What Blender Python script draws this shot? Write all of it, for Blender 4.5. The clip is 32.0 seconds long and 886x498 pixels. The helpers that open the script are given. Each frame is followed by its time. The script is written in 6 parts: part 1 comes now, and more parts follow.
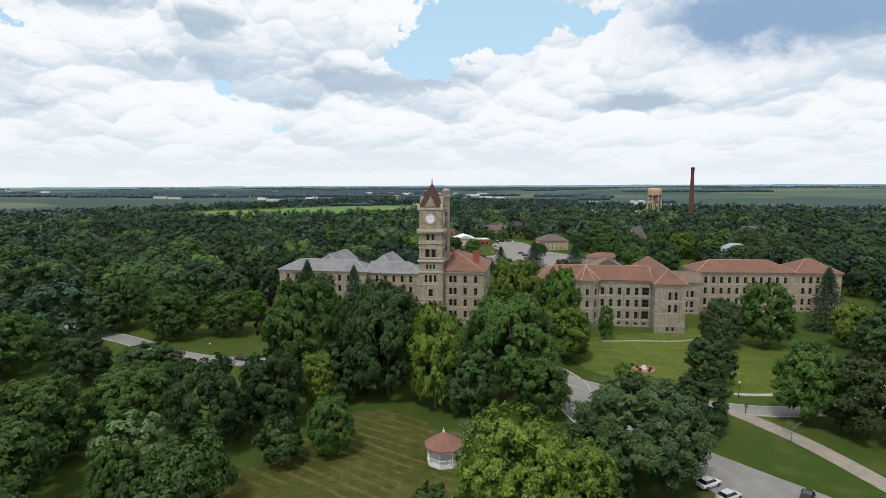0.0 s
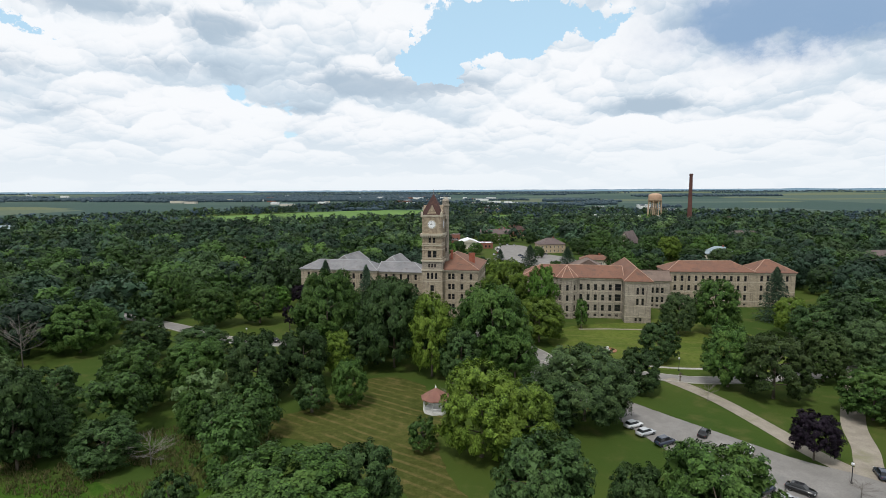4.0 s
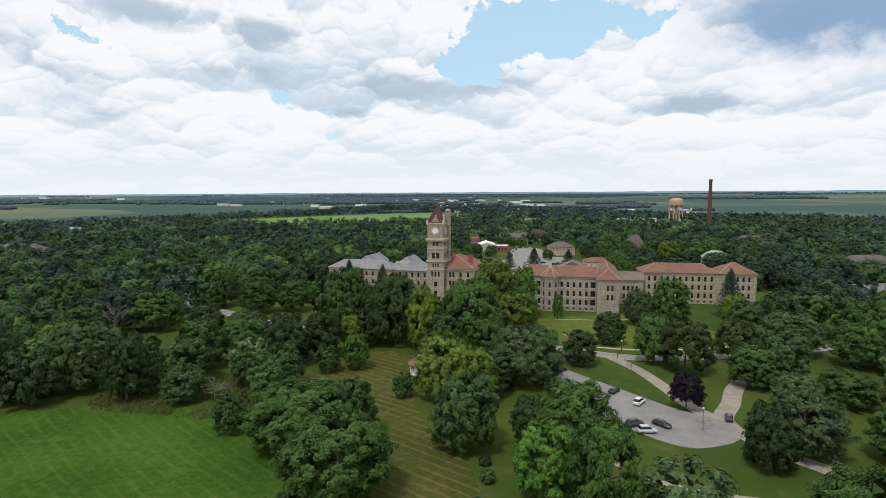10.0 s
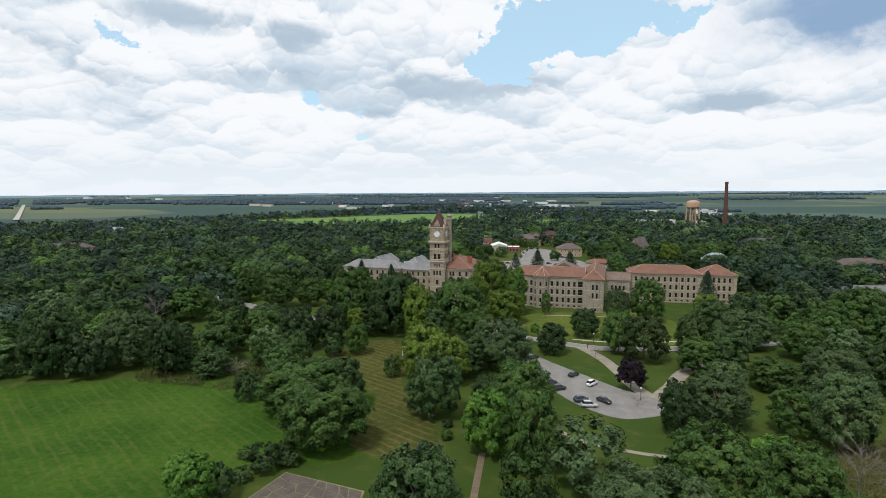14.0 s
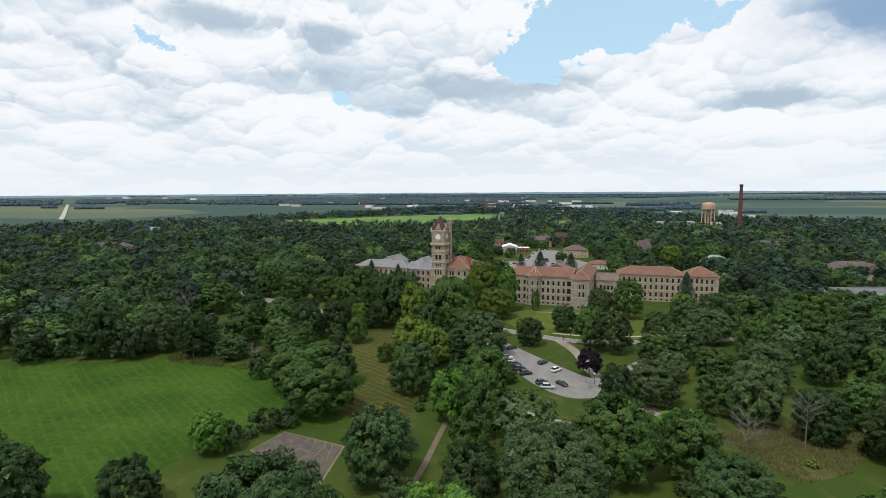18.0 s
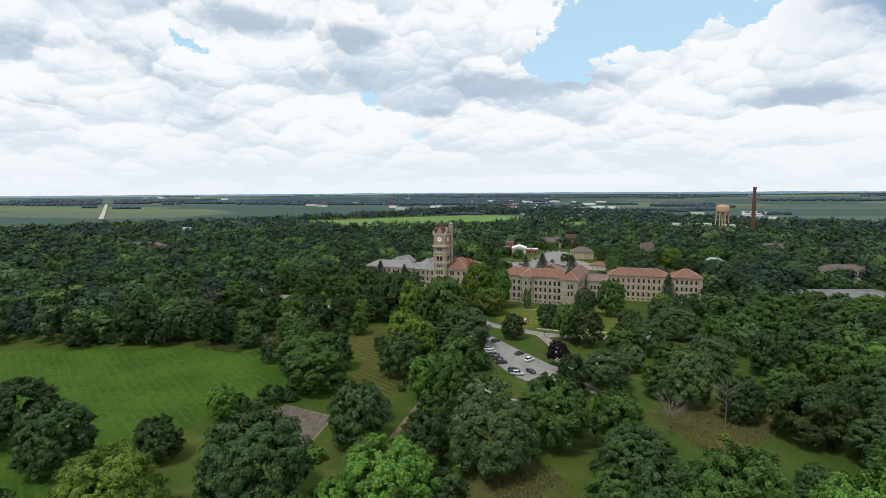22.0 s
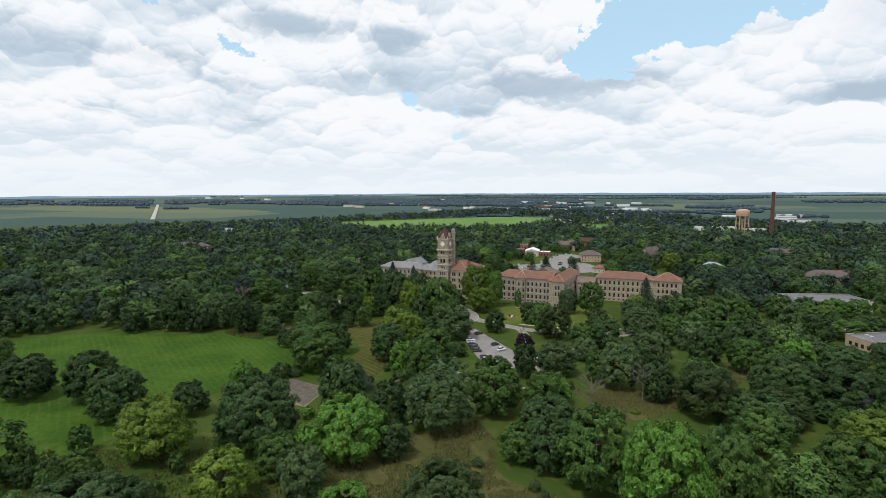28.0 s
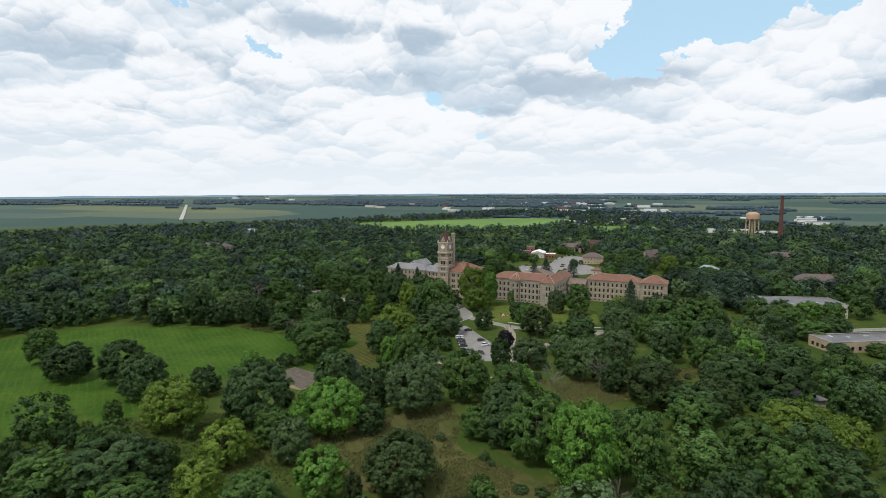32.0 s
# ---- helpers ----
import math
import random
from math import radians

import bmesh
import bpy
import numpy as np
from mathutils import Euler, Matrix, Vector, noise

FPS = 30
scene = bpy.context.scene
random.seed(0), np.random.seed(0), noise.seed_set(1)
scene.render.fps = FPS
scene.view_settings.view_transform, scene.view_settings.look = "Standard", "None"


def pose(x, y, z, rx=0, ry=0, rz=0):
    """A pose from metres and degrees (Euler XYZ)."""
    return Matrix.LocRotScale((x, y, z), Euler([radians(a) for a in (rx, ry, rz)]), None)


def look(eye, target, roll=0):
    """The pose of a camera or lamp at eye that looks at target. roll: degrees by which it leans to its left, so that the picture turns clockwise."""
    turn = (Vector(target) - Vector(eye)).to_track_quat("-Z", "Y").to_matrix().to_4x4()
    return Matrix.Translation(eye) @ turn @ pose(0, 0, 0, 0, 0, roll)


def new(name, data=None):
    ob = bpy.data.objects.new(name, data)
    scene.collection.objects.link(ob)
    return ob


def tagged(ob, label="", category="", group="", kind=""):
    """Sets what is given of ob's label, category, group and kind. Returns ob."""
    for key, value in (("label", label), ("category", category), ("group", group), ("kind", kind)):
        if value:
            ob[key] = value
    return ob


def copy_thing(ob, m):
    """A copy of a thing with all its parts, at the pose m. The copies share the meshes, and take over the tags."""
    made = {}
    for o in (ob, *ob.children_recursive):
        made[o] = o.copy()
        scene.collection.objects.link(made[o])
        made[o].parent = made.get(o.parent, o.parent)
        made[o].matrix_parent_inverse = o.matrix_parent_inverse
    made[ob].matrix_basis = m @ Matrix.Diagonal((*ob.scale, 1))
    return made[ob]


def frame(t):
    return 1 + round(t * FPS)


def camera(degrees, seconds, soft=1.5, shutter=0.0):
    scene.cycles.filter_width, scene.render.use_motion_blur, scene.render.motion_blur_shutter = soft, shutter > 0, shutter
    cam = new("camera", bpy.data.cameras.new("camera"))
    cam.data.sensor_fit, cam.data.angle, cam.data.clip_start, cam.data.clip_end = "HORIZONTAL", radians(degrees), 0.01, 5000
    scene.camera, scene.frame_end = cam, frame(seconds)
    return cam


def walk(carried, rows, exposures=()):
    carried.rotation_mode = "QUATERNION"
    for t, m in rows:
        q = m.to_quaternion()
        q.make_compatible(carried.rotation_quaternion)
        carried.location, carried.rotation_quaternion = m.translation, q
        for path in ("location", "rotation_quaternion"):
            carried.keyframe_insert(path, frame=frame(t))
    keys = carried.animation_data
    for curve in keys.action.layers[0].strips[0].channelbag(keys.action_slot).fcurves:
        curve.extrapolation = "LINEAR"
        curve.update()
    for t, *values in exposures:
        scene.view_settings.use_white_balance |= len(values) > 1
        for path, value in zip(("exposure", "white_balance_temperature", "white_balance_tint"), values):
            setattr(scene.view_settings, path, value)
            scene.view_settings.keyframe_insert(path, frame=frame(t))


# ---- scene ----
cam = camera(78.4, 32.0, 0.9)


def flown(x, y, z, yaw, pitch, roll):
    return pose(x, y, z, 90 + pitch, 0, yaw) @ pose(0, 0, 0, 0, 0, roll)


walk(cam, [
    (0, flown(2.97, 2.01, 48.44, 1.299, -6.667, -0.233)),
    (1, flown(3.44, -5.72, 48.98, 1.363, -6.529, -0.245)),
    (2, flown(4.43, -13.27, 49.58, 1.584, -6.414, -0.257)),
    (3, flown(5.90, -20.64, 50.23, 1.936, -6.320, -0.268)),
    (4, flown(7.82, -27.83, 50.93, 2.396, -6.244, -0.279)),
    (5, flown(10.13, -34.86, 51.66, 2.942, -6.184, -0.288)),
    (6, flown(12.82, -41.73, 52.43, 3.556, -6.138, -0.297)),
    (7, flown(15.83, -48.46, 53.23, 4.222, -6.104, -0.305)),
    (8, flown(19.15, -55.05, 54.05, 4.927, -6.080, -0.312)),
    (9, flown(22.74, -61.50, 54.90, 5.660, -6.065, -0.319)),
    (10, flown(26.57, -67.83, 55.77, 6.409, -6.057, -0.325)),
    (11, flown(30.61, -74.04, 56.66, 7.169, -6.055, -0.330)),
    (12, flown(34.86, -80.13, 57.56, 7.932, -6.058, -0.334)),
    (13, flown(39.27, -86.12, 58.48, 8.694, -6.063, -0.337)),
    (14, flown(43.84, -92.00, 59.41, 9.452, -6.071, -0.340)),
    (15, flown(48.54, -97.78, 60.35, 10.203, -6.080, -0.342)),
    (16, flown(53.36, -103.47, 61.29, 10.945, -6.090, -0.343)),
    (17, flown(58.29, -109.08, 62.25, 11.679, -6.099, -0.344)),
    (18, flown(63.32, -114.59, 63.22, 12.405, -6.108, -0.343)),
    (19, flown(68.43, -120.02, 64.20, 13.122, -6.116, -0.342)),
    (20, flown(73.62, -125.37, 65.19, 13.833, -6.122, -0.340)),
    (21, flown(78.89, -130.64, 66.20, 14.537, -6.127, -0.338)),
    (22, flown(84.22, -135.84, 67.21, 15.236, -6.131, -0.334)),
    (23, flown(89.63, -140.96, 68.24, 15.931, -6.133, -0.330)),
    (24, flown(95.11, -146.01, 69.29, 16.622, -6.134, -0.325)),
    (25, flown(100.66, -150.99, 70.36, 17.310, -6.134, -0.319)),
    (26, flown(106.30, -155.89, 71.45, 17.992, -6.133, -0.313)),
    (27, flown(112.02, -160.72, 72.57, 18.668, -6.133, -0.306)),
    (28, flown(117.83, -165.48, 73.72, 19.336, -6.133, -0.298)),
    (29, flown(123.76, -170.17, 74.90, 19.991, -6.136, -0.289)),
    (30, flown(129.81, -174.79, 76.13, 20.628, -6.141, -0.280)),
    (31, flown(136.00, -179.33, 77.39, 21.241, -6.150, -0.269)),
    (32, flown(142.34, -183.79, 78.71, 21.821, -6.164, -0.258)),
])

# ---- world and sun ----
def link(nt, a, b):
    nt.links.new(a, b)


class Nodes:
    """Short hand for building a node tree."""

    def __init__(self, nt):
        self.nt = nt

    def add(self, kind):
        return self.nt.nodes.new(kind)

    def scale(self, vec, by):
        n = self.nt.nodes.new("ShaderNodeVectorMath")
        n.operation = "SCALE"
        self.put(n.inputs[0], vec)
        self.put(n.inputs[3], by)
        return n.outputs[0]

    def put(self, socket, v):
        if hasattr(v, "is_output"):
            self.nt.links.new(v, socket)
        else:
            socket.default_value = v

    def math(self, op, a, b=0.0, c=0.0, clamp=False):
        n = self.nt.nodes.new("ShaderNodeMath")
        n.operation, n.use_clamp = op, clamp
        for i, v in enumerate((a, b, c)):
            self.put(n.inputs[i], v)
        return n.outputs[0]

    def noise(self, vec, scale, detail=4.0, rough=0.55, distort=0.0, dims="3D"):
        n = self.nt.nodes.new("ShaderNodeTexNoise")
        n.noise_dimensions = dims
        if vec is not None:
            self.nt.links.new(vec, n.inputs["Vector"])
        n.inputs["Scale"].default_value = scale
        n.inputs["Detail"].default_value = detail
        n.inputs["Roughness"].default_value = rough
        n.inputs["Distortion"].default_value = distort
        return n.outputs[0]

    def ramp(self, fac, lo, hi, smooth=True):
        n = self.nt.nodes.new("ShaderNodeMapRange")
        n.interpolation_type = "SMOOTHSTEP" if smooth else "LINEAR"
        n.clamp = True
        self.put(n.inputs[0], fac)
        n.inputs[1].default_value, n.inputs[2].default_value = lo, hi
        n.inputs[3].default_value, n.inputs[4].default_value = 0.0, 1.0
        return n.outputs[0]

    def mix(self, fac, a, b, blend="MIX"):
        n = self.nt.nodes.new("ShaderNodeMix")
        n.data_type, n.blend_type = "RGBA", blend
        self.put(n.inputs[0], fac)
        for s, v in ((n.inputs[6], a), (n.inputs[7], b)):
            self.put(s, v if hasattr(v, "is_output") else (*v[:3], 1.0))
        return n.outputs[2]

    def xyz(self, x, y, z):
        n = self.nt.nodes.new("ShaderNodeCombineXYZ")
        for i, v in enumerate((x, y, z)):
            self.put(n.inputs[i], v)
        return n.outputs[0]


world = bpy.data.worlds.new("sky")
scene.world = world
world.use_nodes = True
wt = world.node_tree
wt.nodes.clear()
W = Nodes(wt)
SUN_AZ, SUN_EL = 205.0, 62.0   # compass-like, clockwise from +y
sky = W.add("ShaderNodeTexSky")
sky.sky_type, sky.sun_disc = "NISHITA", False
sky.sun_elevation, sky.sun_rotation = radians(SUN_EL), radians(SUN_AZ)
sky.air_density, sky.dust_density, sky.ozone_density = 1.0, 0.6, 1.0
sky_blue = W.scale(sky.outputs[0], 0.13)
way = W.add("ShaderNodeTexCoord").outputs["Generated"]
sep = W.add("ShaderNodeSeparateXYZ")
link(wt, way, sep.inputs[0])
az = W.math("MULTIPLY", W.math("ARCTAN2", sep.outputs[0], sep.outputs[1]), 57.2958)
el = W.math("MULTIPLY", W.math("ARCSINE", sep.outputs[2]), 57.2958)
# clouds get flatter and closer together towards the horizon
cx = W.math("MULTIPLY", az, 0.092)
cy = W.math("MULTIPLY", W.math("LOGARITHM", W.math("ADD", W.math("MAXIMUM", el, 0.0), 10.0), 2.71828), 2.5)


def puffs(vec, scale):
    """Round heaps of one size: how far inside a heap, and how high above its middle."""
    n = W.add("ShaderNodeTexVoronoi")
    n.feature = "SMOOTH_F1"
    n.inputs["Smoothness"].default_value = 0.16
    link(wt, vec, n.inputs["Vector"])
    n.inputs["Scale"].default_value = scale
    n.inputs["Randomness"].default_value = 0.9
    here, mid = W.add("ShaderNodeSeparateXYZ"), W.add("ShaderNodeSeparateXYZ")
    link(wt, vec, here.inputs[0])
    link(wt, n.outputs["Position"], mid.inputs[0])
    high = W.math("MULTIPLY", W.math("SUBTRACT", here.outputs[1], mid.outputs[1]), scale)
    return W.math("SUBTRACT", 0.5, n.outputs["Distance"]), high


def cumulus():
    """Density of the cumulus deck and the height inside its heaps, from large heaps to small ones."""
    v = W.xyz(cx, cy, 3.7)
    warp = W.add("ShaderNodeTexNoise")
    link(wt, v, warp.inputs["Vector"])
    warp.inputs["Scale"].default_value, warp.inputs["Detail"].default_value, warp.inputs["Roughness"].default_value = 1.9, 6.0, 0.6
    w = W.add("ShaderNodeVectorMath")
    w.operation = "MULTIPLY_ADD"
    link(wt, warp.outputs["Color"], w.inputs[0])
    w.inputs[1].default_value = (0.46, 0.34, 0.0)
    link(wt, v, w.inputs[2])
    d = W.math("MULTIPLY", W.noise(v, 0.62, 2.0), 0.75)
    high = 0.0
    for scale, thick, tall in ((0.95, 0.42, 0.66), (2.2, 0.24, 0.50), (5.2, 0.13, 0.27), (12.0, 0.06, 0.11)):
        a, b = puffs(w.outputs[0], scale)
        d = W.math("MULTIPLY_ADD", a, thick, d)
        high = W.math("MULTIPLY_ADD", b, tall, high)
    d = W.math("MULTIPLY_ADD", W.noise(w.outputs[0], 14.0, 5.0, 0.65), 0.07, d)
    return d, high


def bump(a, e, wa, we, gain):
    """A soft round swelling of the deck about azimuth a and elevation e."""
    da = W.math("DIVIDE", W.math("SUBTRACT", az, a), wa)
    de = W.math("DIVIDE", W.math("SUBTRACT", el, e), we)
    q = W.math("ADD", W.math("MULTIPLY", da, da), W.math("MULTIPLY", de, de))
    return W.math("MULTIPLY", W.math("EXPONENT", W.math("MULTIPLY", q, -1.0)), gain)


def total(parts):
    s = parts[0]
    for p in parts[1:]:
        s = W.math("ADD", s, p)
    return s


body_here, heap = cumulus()
thin = W.noise(W.xyz(W.math("MULTIPLY", az, 0.05), W.math("MULTIPLY", el, 0.16), 1.0), 1.6, 6.0, 0.6, 0.4)
wob = W.add("ShaderNodeTexNoise")
link(wt, W.xyz(cx, cy, 9.1), wob.inputs["Vector"])
wob.inputs["Scale"].default_value, wob.inputs["Detail"].default_value, wob.inputs["Roughness"].default_value = 2.6, 6.0, 0.62
wsep = W.add("ShaderNodeSeparateColor")
link(wt, wob.outputs["Color"], wsep.inputs[0])
plain_az, plain_el = az, el
az = W.math("ADD", az, W.math("MULTIPLY", W.math("SUBTRACT", wsep.outputs[0], 0.5), 14.0))
el = W.math("ADD", el, W.math("MULTIPLY", W.math("SUBTRACT", wsep.outputs[1], 0.5), 6.5))
gap = total([bump(4.8, 15.9, 8.0, 3.2, -0.75), bump(-2.6, 13.0, 3.0, 2.4, -0.6), bump(-37.5, 13.2, 2.4, 0.7, -0.2), bump(-48.0, 18.0, 3.6, 1.2, -0.35), bump(32.0, 15.0, 9.0, 3.2, 0.4)])
deck = W.math("ADD", W.math("ADD", body_here, 0.15), gap)
storm = W.math("MINIMUM", total([bump(31.0, 15.0, 9.0, 2.8, 2.0), bump(40.0, 17.0, 8.0, 3.0, 1.5)]), 1.0)
az, el = plain_az, plain_el
cover = W.ramp(deck, 0.245, 0.285)
swell = W.math("SUBTRACT", body_here, 0.36)
bases = total([
    bump(31.5, 14.4, 8.0, 2.6, 1.5), bump(40.0, 16.5, 8.0, 3.0, 1.0), bump(-36.0, 15.9, 6.5, 1.5, 1.0), bump(-24.0, 15.2, 4.5, 1.6, 0.85),
    bump(-56.0, 13.0, 7.0, 2.0, 0.7), bump(-46.0, 12.2, 5.0, 1.2, 0.75), bump(-40.5, 10.4, 4.0, 1.0, 0.55), bump(-12.0, 12.0, 5.0, 2.0, 0.4),
    bump(-9.0, 10.4, 7.0, 1.2, 0.9), bump(-17.0, 7.6, 5.0, 0.9, 0.55), bump(-0.5, 10.6, 4.0, 1.1, 0.75), bump(-28.0, 11.4, 6.0, 0.9, 0.6),
    bump(18.5, 8.0, 4.5, 0.9, 0.8), bump(-52.0, 7.6, 7.0, 0.9, 0.5), bump(-35.0, 7.0, 6.0, 0.8, 0.45), bump(6.0, 6.4, 5.0, 0.8, 0.4)])
low_white = W.math("SUBTRACT", 1.0, W.ramp(el, 0.5, 8.0))
lit = W.ramp(W.math("MULTIPLY_ADD", swell, 0.5, heap), -0.50, 0.34)
lit = W.math("MAXIMUM", lit, W.math("MULTIPLY", low_white, 0.25))
grey = W.ramp(W.math("MULTIPLY_ADD", heap, -0.75, bases), 0.25, 1.0)
cloud = W.mix(lit, (0.63, 0.73, 0.825), (0.945, 0.965, 0.995))
cloud = W.mix(W.math("MULTIPLY", grey, W.math("MULTIPLY_ADD", low_white, -0.4, 0.86)), cloud, (0.42, 0.53, 0.645))
cloud = W.mix(W.math("MULTIPLY", W.ramp(thin, 0.45, 0.75), 0.25), cloud, (0.87, 0.93, 0.99))
cloud = W.mix(W.math("MULTIPLY", storm, 0.85), cloud, (0.25, 0.39, 0.60))
veil = W.mix(0.65, sky_blue, (0.60, 0.88, 1.06))
heaven = W.mix(cover, veil, cloud)
haze = W.math("SUBTRACT", 1.0, W.ramp(el, -0.5, 7.5))
heaven = W.mix(W.math("MULTIPLY", haze, 0.84), heaven, (0.84, 0.90, 0.95))
bg = W.add("ShaderNodeBackground")
link(wt, heaven, bg.inputs[0])
bg.inputs[1].default_value = 1.0
out = W.add("ShaderNodeOutputWorld")
link(wt, bg.outputs[0], out.inputs[0])

sun = new("sun", bpy.data.lights.new("sun", "SUN"))
sun.data.energy, sun.data.angle, sun.data.color = 2.3, radians(8), (1.0, 0.97, 0.92)
sun.matrix_basis = look(
    (1000 * math.sin(radians(SUN_AZ)) * math.cos(radians(SUN_EL)), 1000 * math.cos(radians(SUN_AZ)) * math.cos(radians(SUN_EL)),
     1000 * math.sin(radians(SUN_EL))), (0, 0, 0))

# ---- materials ----
def material(name, rough=0.8, metal=0.0):
    m = bpy.data.materials.new(name)
    m.use_nodes = True
    nt = m.node_tree
    nt.nodes.clear()
    k = Nodes(nt)
    b = k.add("ShaderNodeBsdfPrincipled")
    o = k.add("ShaderNodeOutputMaterial")
    nt.links.new(b.outputs[0], o.inputs[0])
    b.inputs["Roughness"].default_value = rough
    b.inputs["Metallic"].default_value = metal
    return m, k, b, o


def place(k):
    return k.add("ShaderNodeNewGeometry").outputs["Position"]


def local(k):
    return k.add("ShaderNodeTexCoord").outputs["Object"]


def relief(k, b, height, strength, distance):
    n = k.add("ShaderNodeBump")
    n.inputs["Strength"].default_value, n.inputs["Distance"].default_value = strength, distance
    k.put(n.inputs["Height"], height)
    k.put(b.inputs["Normal"], n.outputs[0])


def mottled(name, a, b_col, scale=1.0, fine=12.0, rough=0.8, metal=0.0, stain=None, bump_m=0.02, where=place):
    """A surface that wanders between two colours at two scales, with fine relief."""
    m, k, b, _ = material(name, rough, metal)
    v = where(k)
    big, small = k.noise(v, scale, 4.0), k.noise(v, fine, 3.0)
    col = k.mix(k.ramp(big, 0.3, 0.7), a, b_col)
    col = k.mix(k.math("MULTIPLY", k.ramp(small, 0.35, 0.75), 0.4), col, [c * 0.62 for c in a])
    if stain:
        col = k.mix(k.math("MULTIPLY", k.ramp(k.noise(v, scale * 0.35, 5.0, 0.65), 0.52, 0.72), 0.6), col, stain)
    k.put(b.inputs["Base Color"], col)
    if rough > 0.79:
        b.inputs["Specular IOR Level"].default_value = 0.15
    if bump_m:
        relief(k, b, small, 0.5, bump_m)
    return m


def leaf_material(name, dark, light, warm, wood=False):
    """Leaves. Single trees differ by their own random tone, trees of a wood by the tone kept with each of them."""
    m, k, b, o = material(name, 0.6)
    geo = k.add("ShaderNodeNewGeometry")
    v = geo.outputs["Position"]
    spread = 0.62 if wood else 1.0
    col = k.mix(k.math("MULTIPLY_ADD", geo.outputs["Random Per Island"], spread, (1.0 - spread) * 0.5), dark, light)
    if wood:
        at = k.add("ShaderNodeAttribute")
        at.attribute_name = "tone"
        tone = at.outputs["Fac"]
        col = k.mix(k.math("MULTIPLY", k.ramp(tone, 1.0, 1.4), 0.5), col, warm)
    else:
        info = k.add("ShaderNodeObjectInfo")
        tone = k.math("ADD", k.math("MULTIPLY", info.outputs["Random"], 0.5), 0.80)
        col = k.mix(k.math("MULTIPLY", k.ramp(k.noise(v, 0.22, 3.0), 0.42, 0.7), 0.55), col, warm)
        col = k.mix(k.math("MULTIPLY", k.ramp(k.noise(v, 0.9, 2.0), 0.45, 0.7), 0.45), col, dark)
    sc = k.scale(col, tone)
    k.put(b.inputs["Base Color"], sc)
    b.inputs["Specular IOR Level"].default_value = 0.15
    tr = k.add("ShaderNodeBsdfTranslucent")
    k.put(tr.inputs[0], sc)
    ms = k.add("ShaderNodeMixShader")
    ms.inputs[0].default_value = 0.10
    k.nt.links.new(b.outputs[0], ms.inputs[1])
    k.nt.links.new(tr.outputs[0], ms.inputs[2])
    k.nt.links.new(ms.outputs[0], o.inputs[0])
    return m


LEAF_COLOURS = {
    "oak": ("dark oak leaves", (0.020, 0.048, 0.013), (0.074, 0.142, 0.036), (0.082, 0.136, 0.034)),
    "maple": ("maple leaves", (0.028, 0.070, 0.014), (0.096, 0.190, 0.034), (0.112, 0.186, 0.032)),
    "lime": ("yellow green leaves", (0.066, 0.126, 0.016), (0.195, 0.305, 0.035), (0.205, 0.285, 0.035)),
    "bright": ("bright green leaves", (0.050, 0.135, 0.018), (0.150, 0.325, 0.042), (0.165, 0.300, 0.038)),
    "willow": ("grey green leaves", (0.040, 0.080, 0.026), (0.118, 0.195, 0.058), (0.122, 0.182, 0.052)),
    "olive": ("dark olive leaves", (0.024, 0.046, 0.013), (0.074, 0.122, 0.028), (0.082, 0.118, 0.030)),
    "plum": ("purple leaves", (0.008, 0.006, 0.009), (0.022, 0.013, 0.021), (0.018, 0.011, 0.016)),
    "spruce": ("spruce needles", (0.020, 0.044, 0.022), (0.062, 0.110, 0.052), (0.056, 0.095, 0.040)),
    # the next two have the blue of distant haze mixed into the leaf colour
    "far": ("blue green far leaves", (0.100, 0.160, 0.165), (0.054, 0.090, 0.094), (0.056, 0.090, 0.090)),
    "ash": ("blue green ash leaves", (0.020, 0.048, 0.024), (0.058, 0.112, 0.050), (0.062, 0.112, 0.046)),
}
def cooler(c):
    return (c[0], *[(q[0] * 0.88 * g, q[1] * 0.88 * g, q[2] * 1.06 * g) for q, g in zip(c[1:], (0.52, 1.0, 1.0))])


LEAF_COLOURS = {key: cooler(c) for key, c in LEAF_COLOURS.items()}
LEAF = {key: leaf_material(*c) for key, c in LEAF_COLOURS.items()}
# woods are slightly brighter and bluer, a faint haze put into the colour
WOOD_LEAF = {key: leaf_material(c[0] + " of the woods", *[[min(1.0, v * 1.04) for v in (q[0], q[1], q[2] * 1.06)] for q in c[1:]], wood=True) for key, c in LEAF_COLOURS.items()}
BARK = mottled("bark", (0.11, 0.09, 0.07), (0.17, 0.145, 0.115), 1.5, 9.0, 0.95, bump_m=0.05)
DEADWOOD = mottled("bleached dead wood", (0.15, 0.135, 0.12), (0.21, 0.19, 0.175), 1.5, 9.0, 0.95)

# ---- building blocks ----
from mathutils.geometry import tessellate_polygon


def mesh(name, verts, faces, mat=None, smooth=False):
    me = bpy.data.meshes.new(name)
    me.from_pydata([tuple(v) for v in verts], [], faces)
    if mat:
        me.materials.append(mat)
    if smooth:
        me.polygons.foreach_set("use_smooth", [True] * len(me.polygons))
    me.update()
    return me


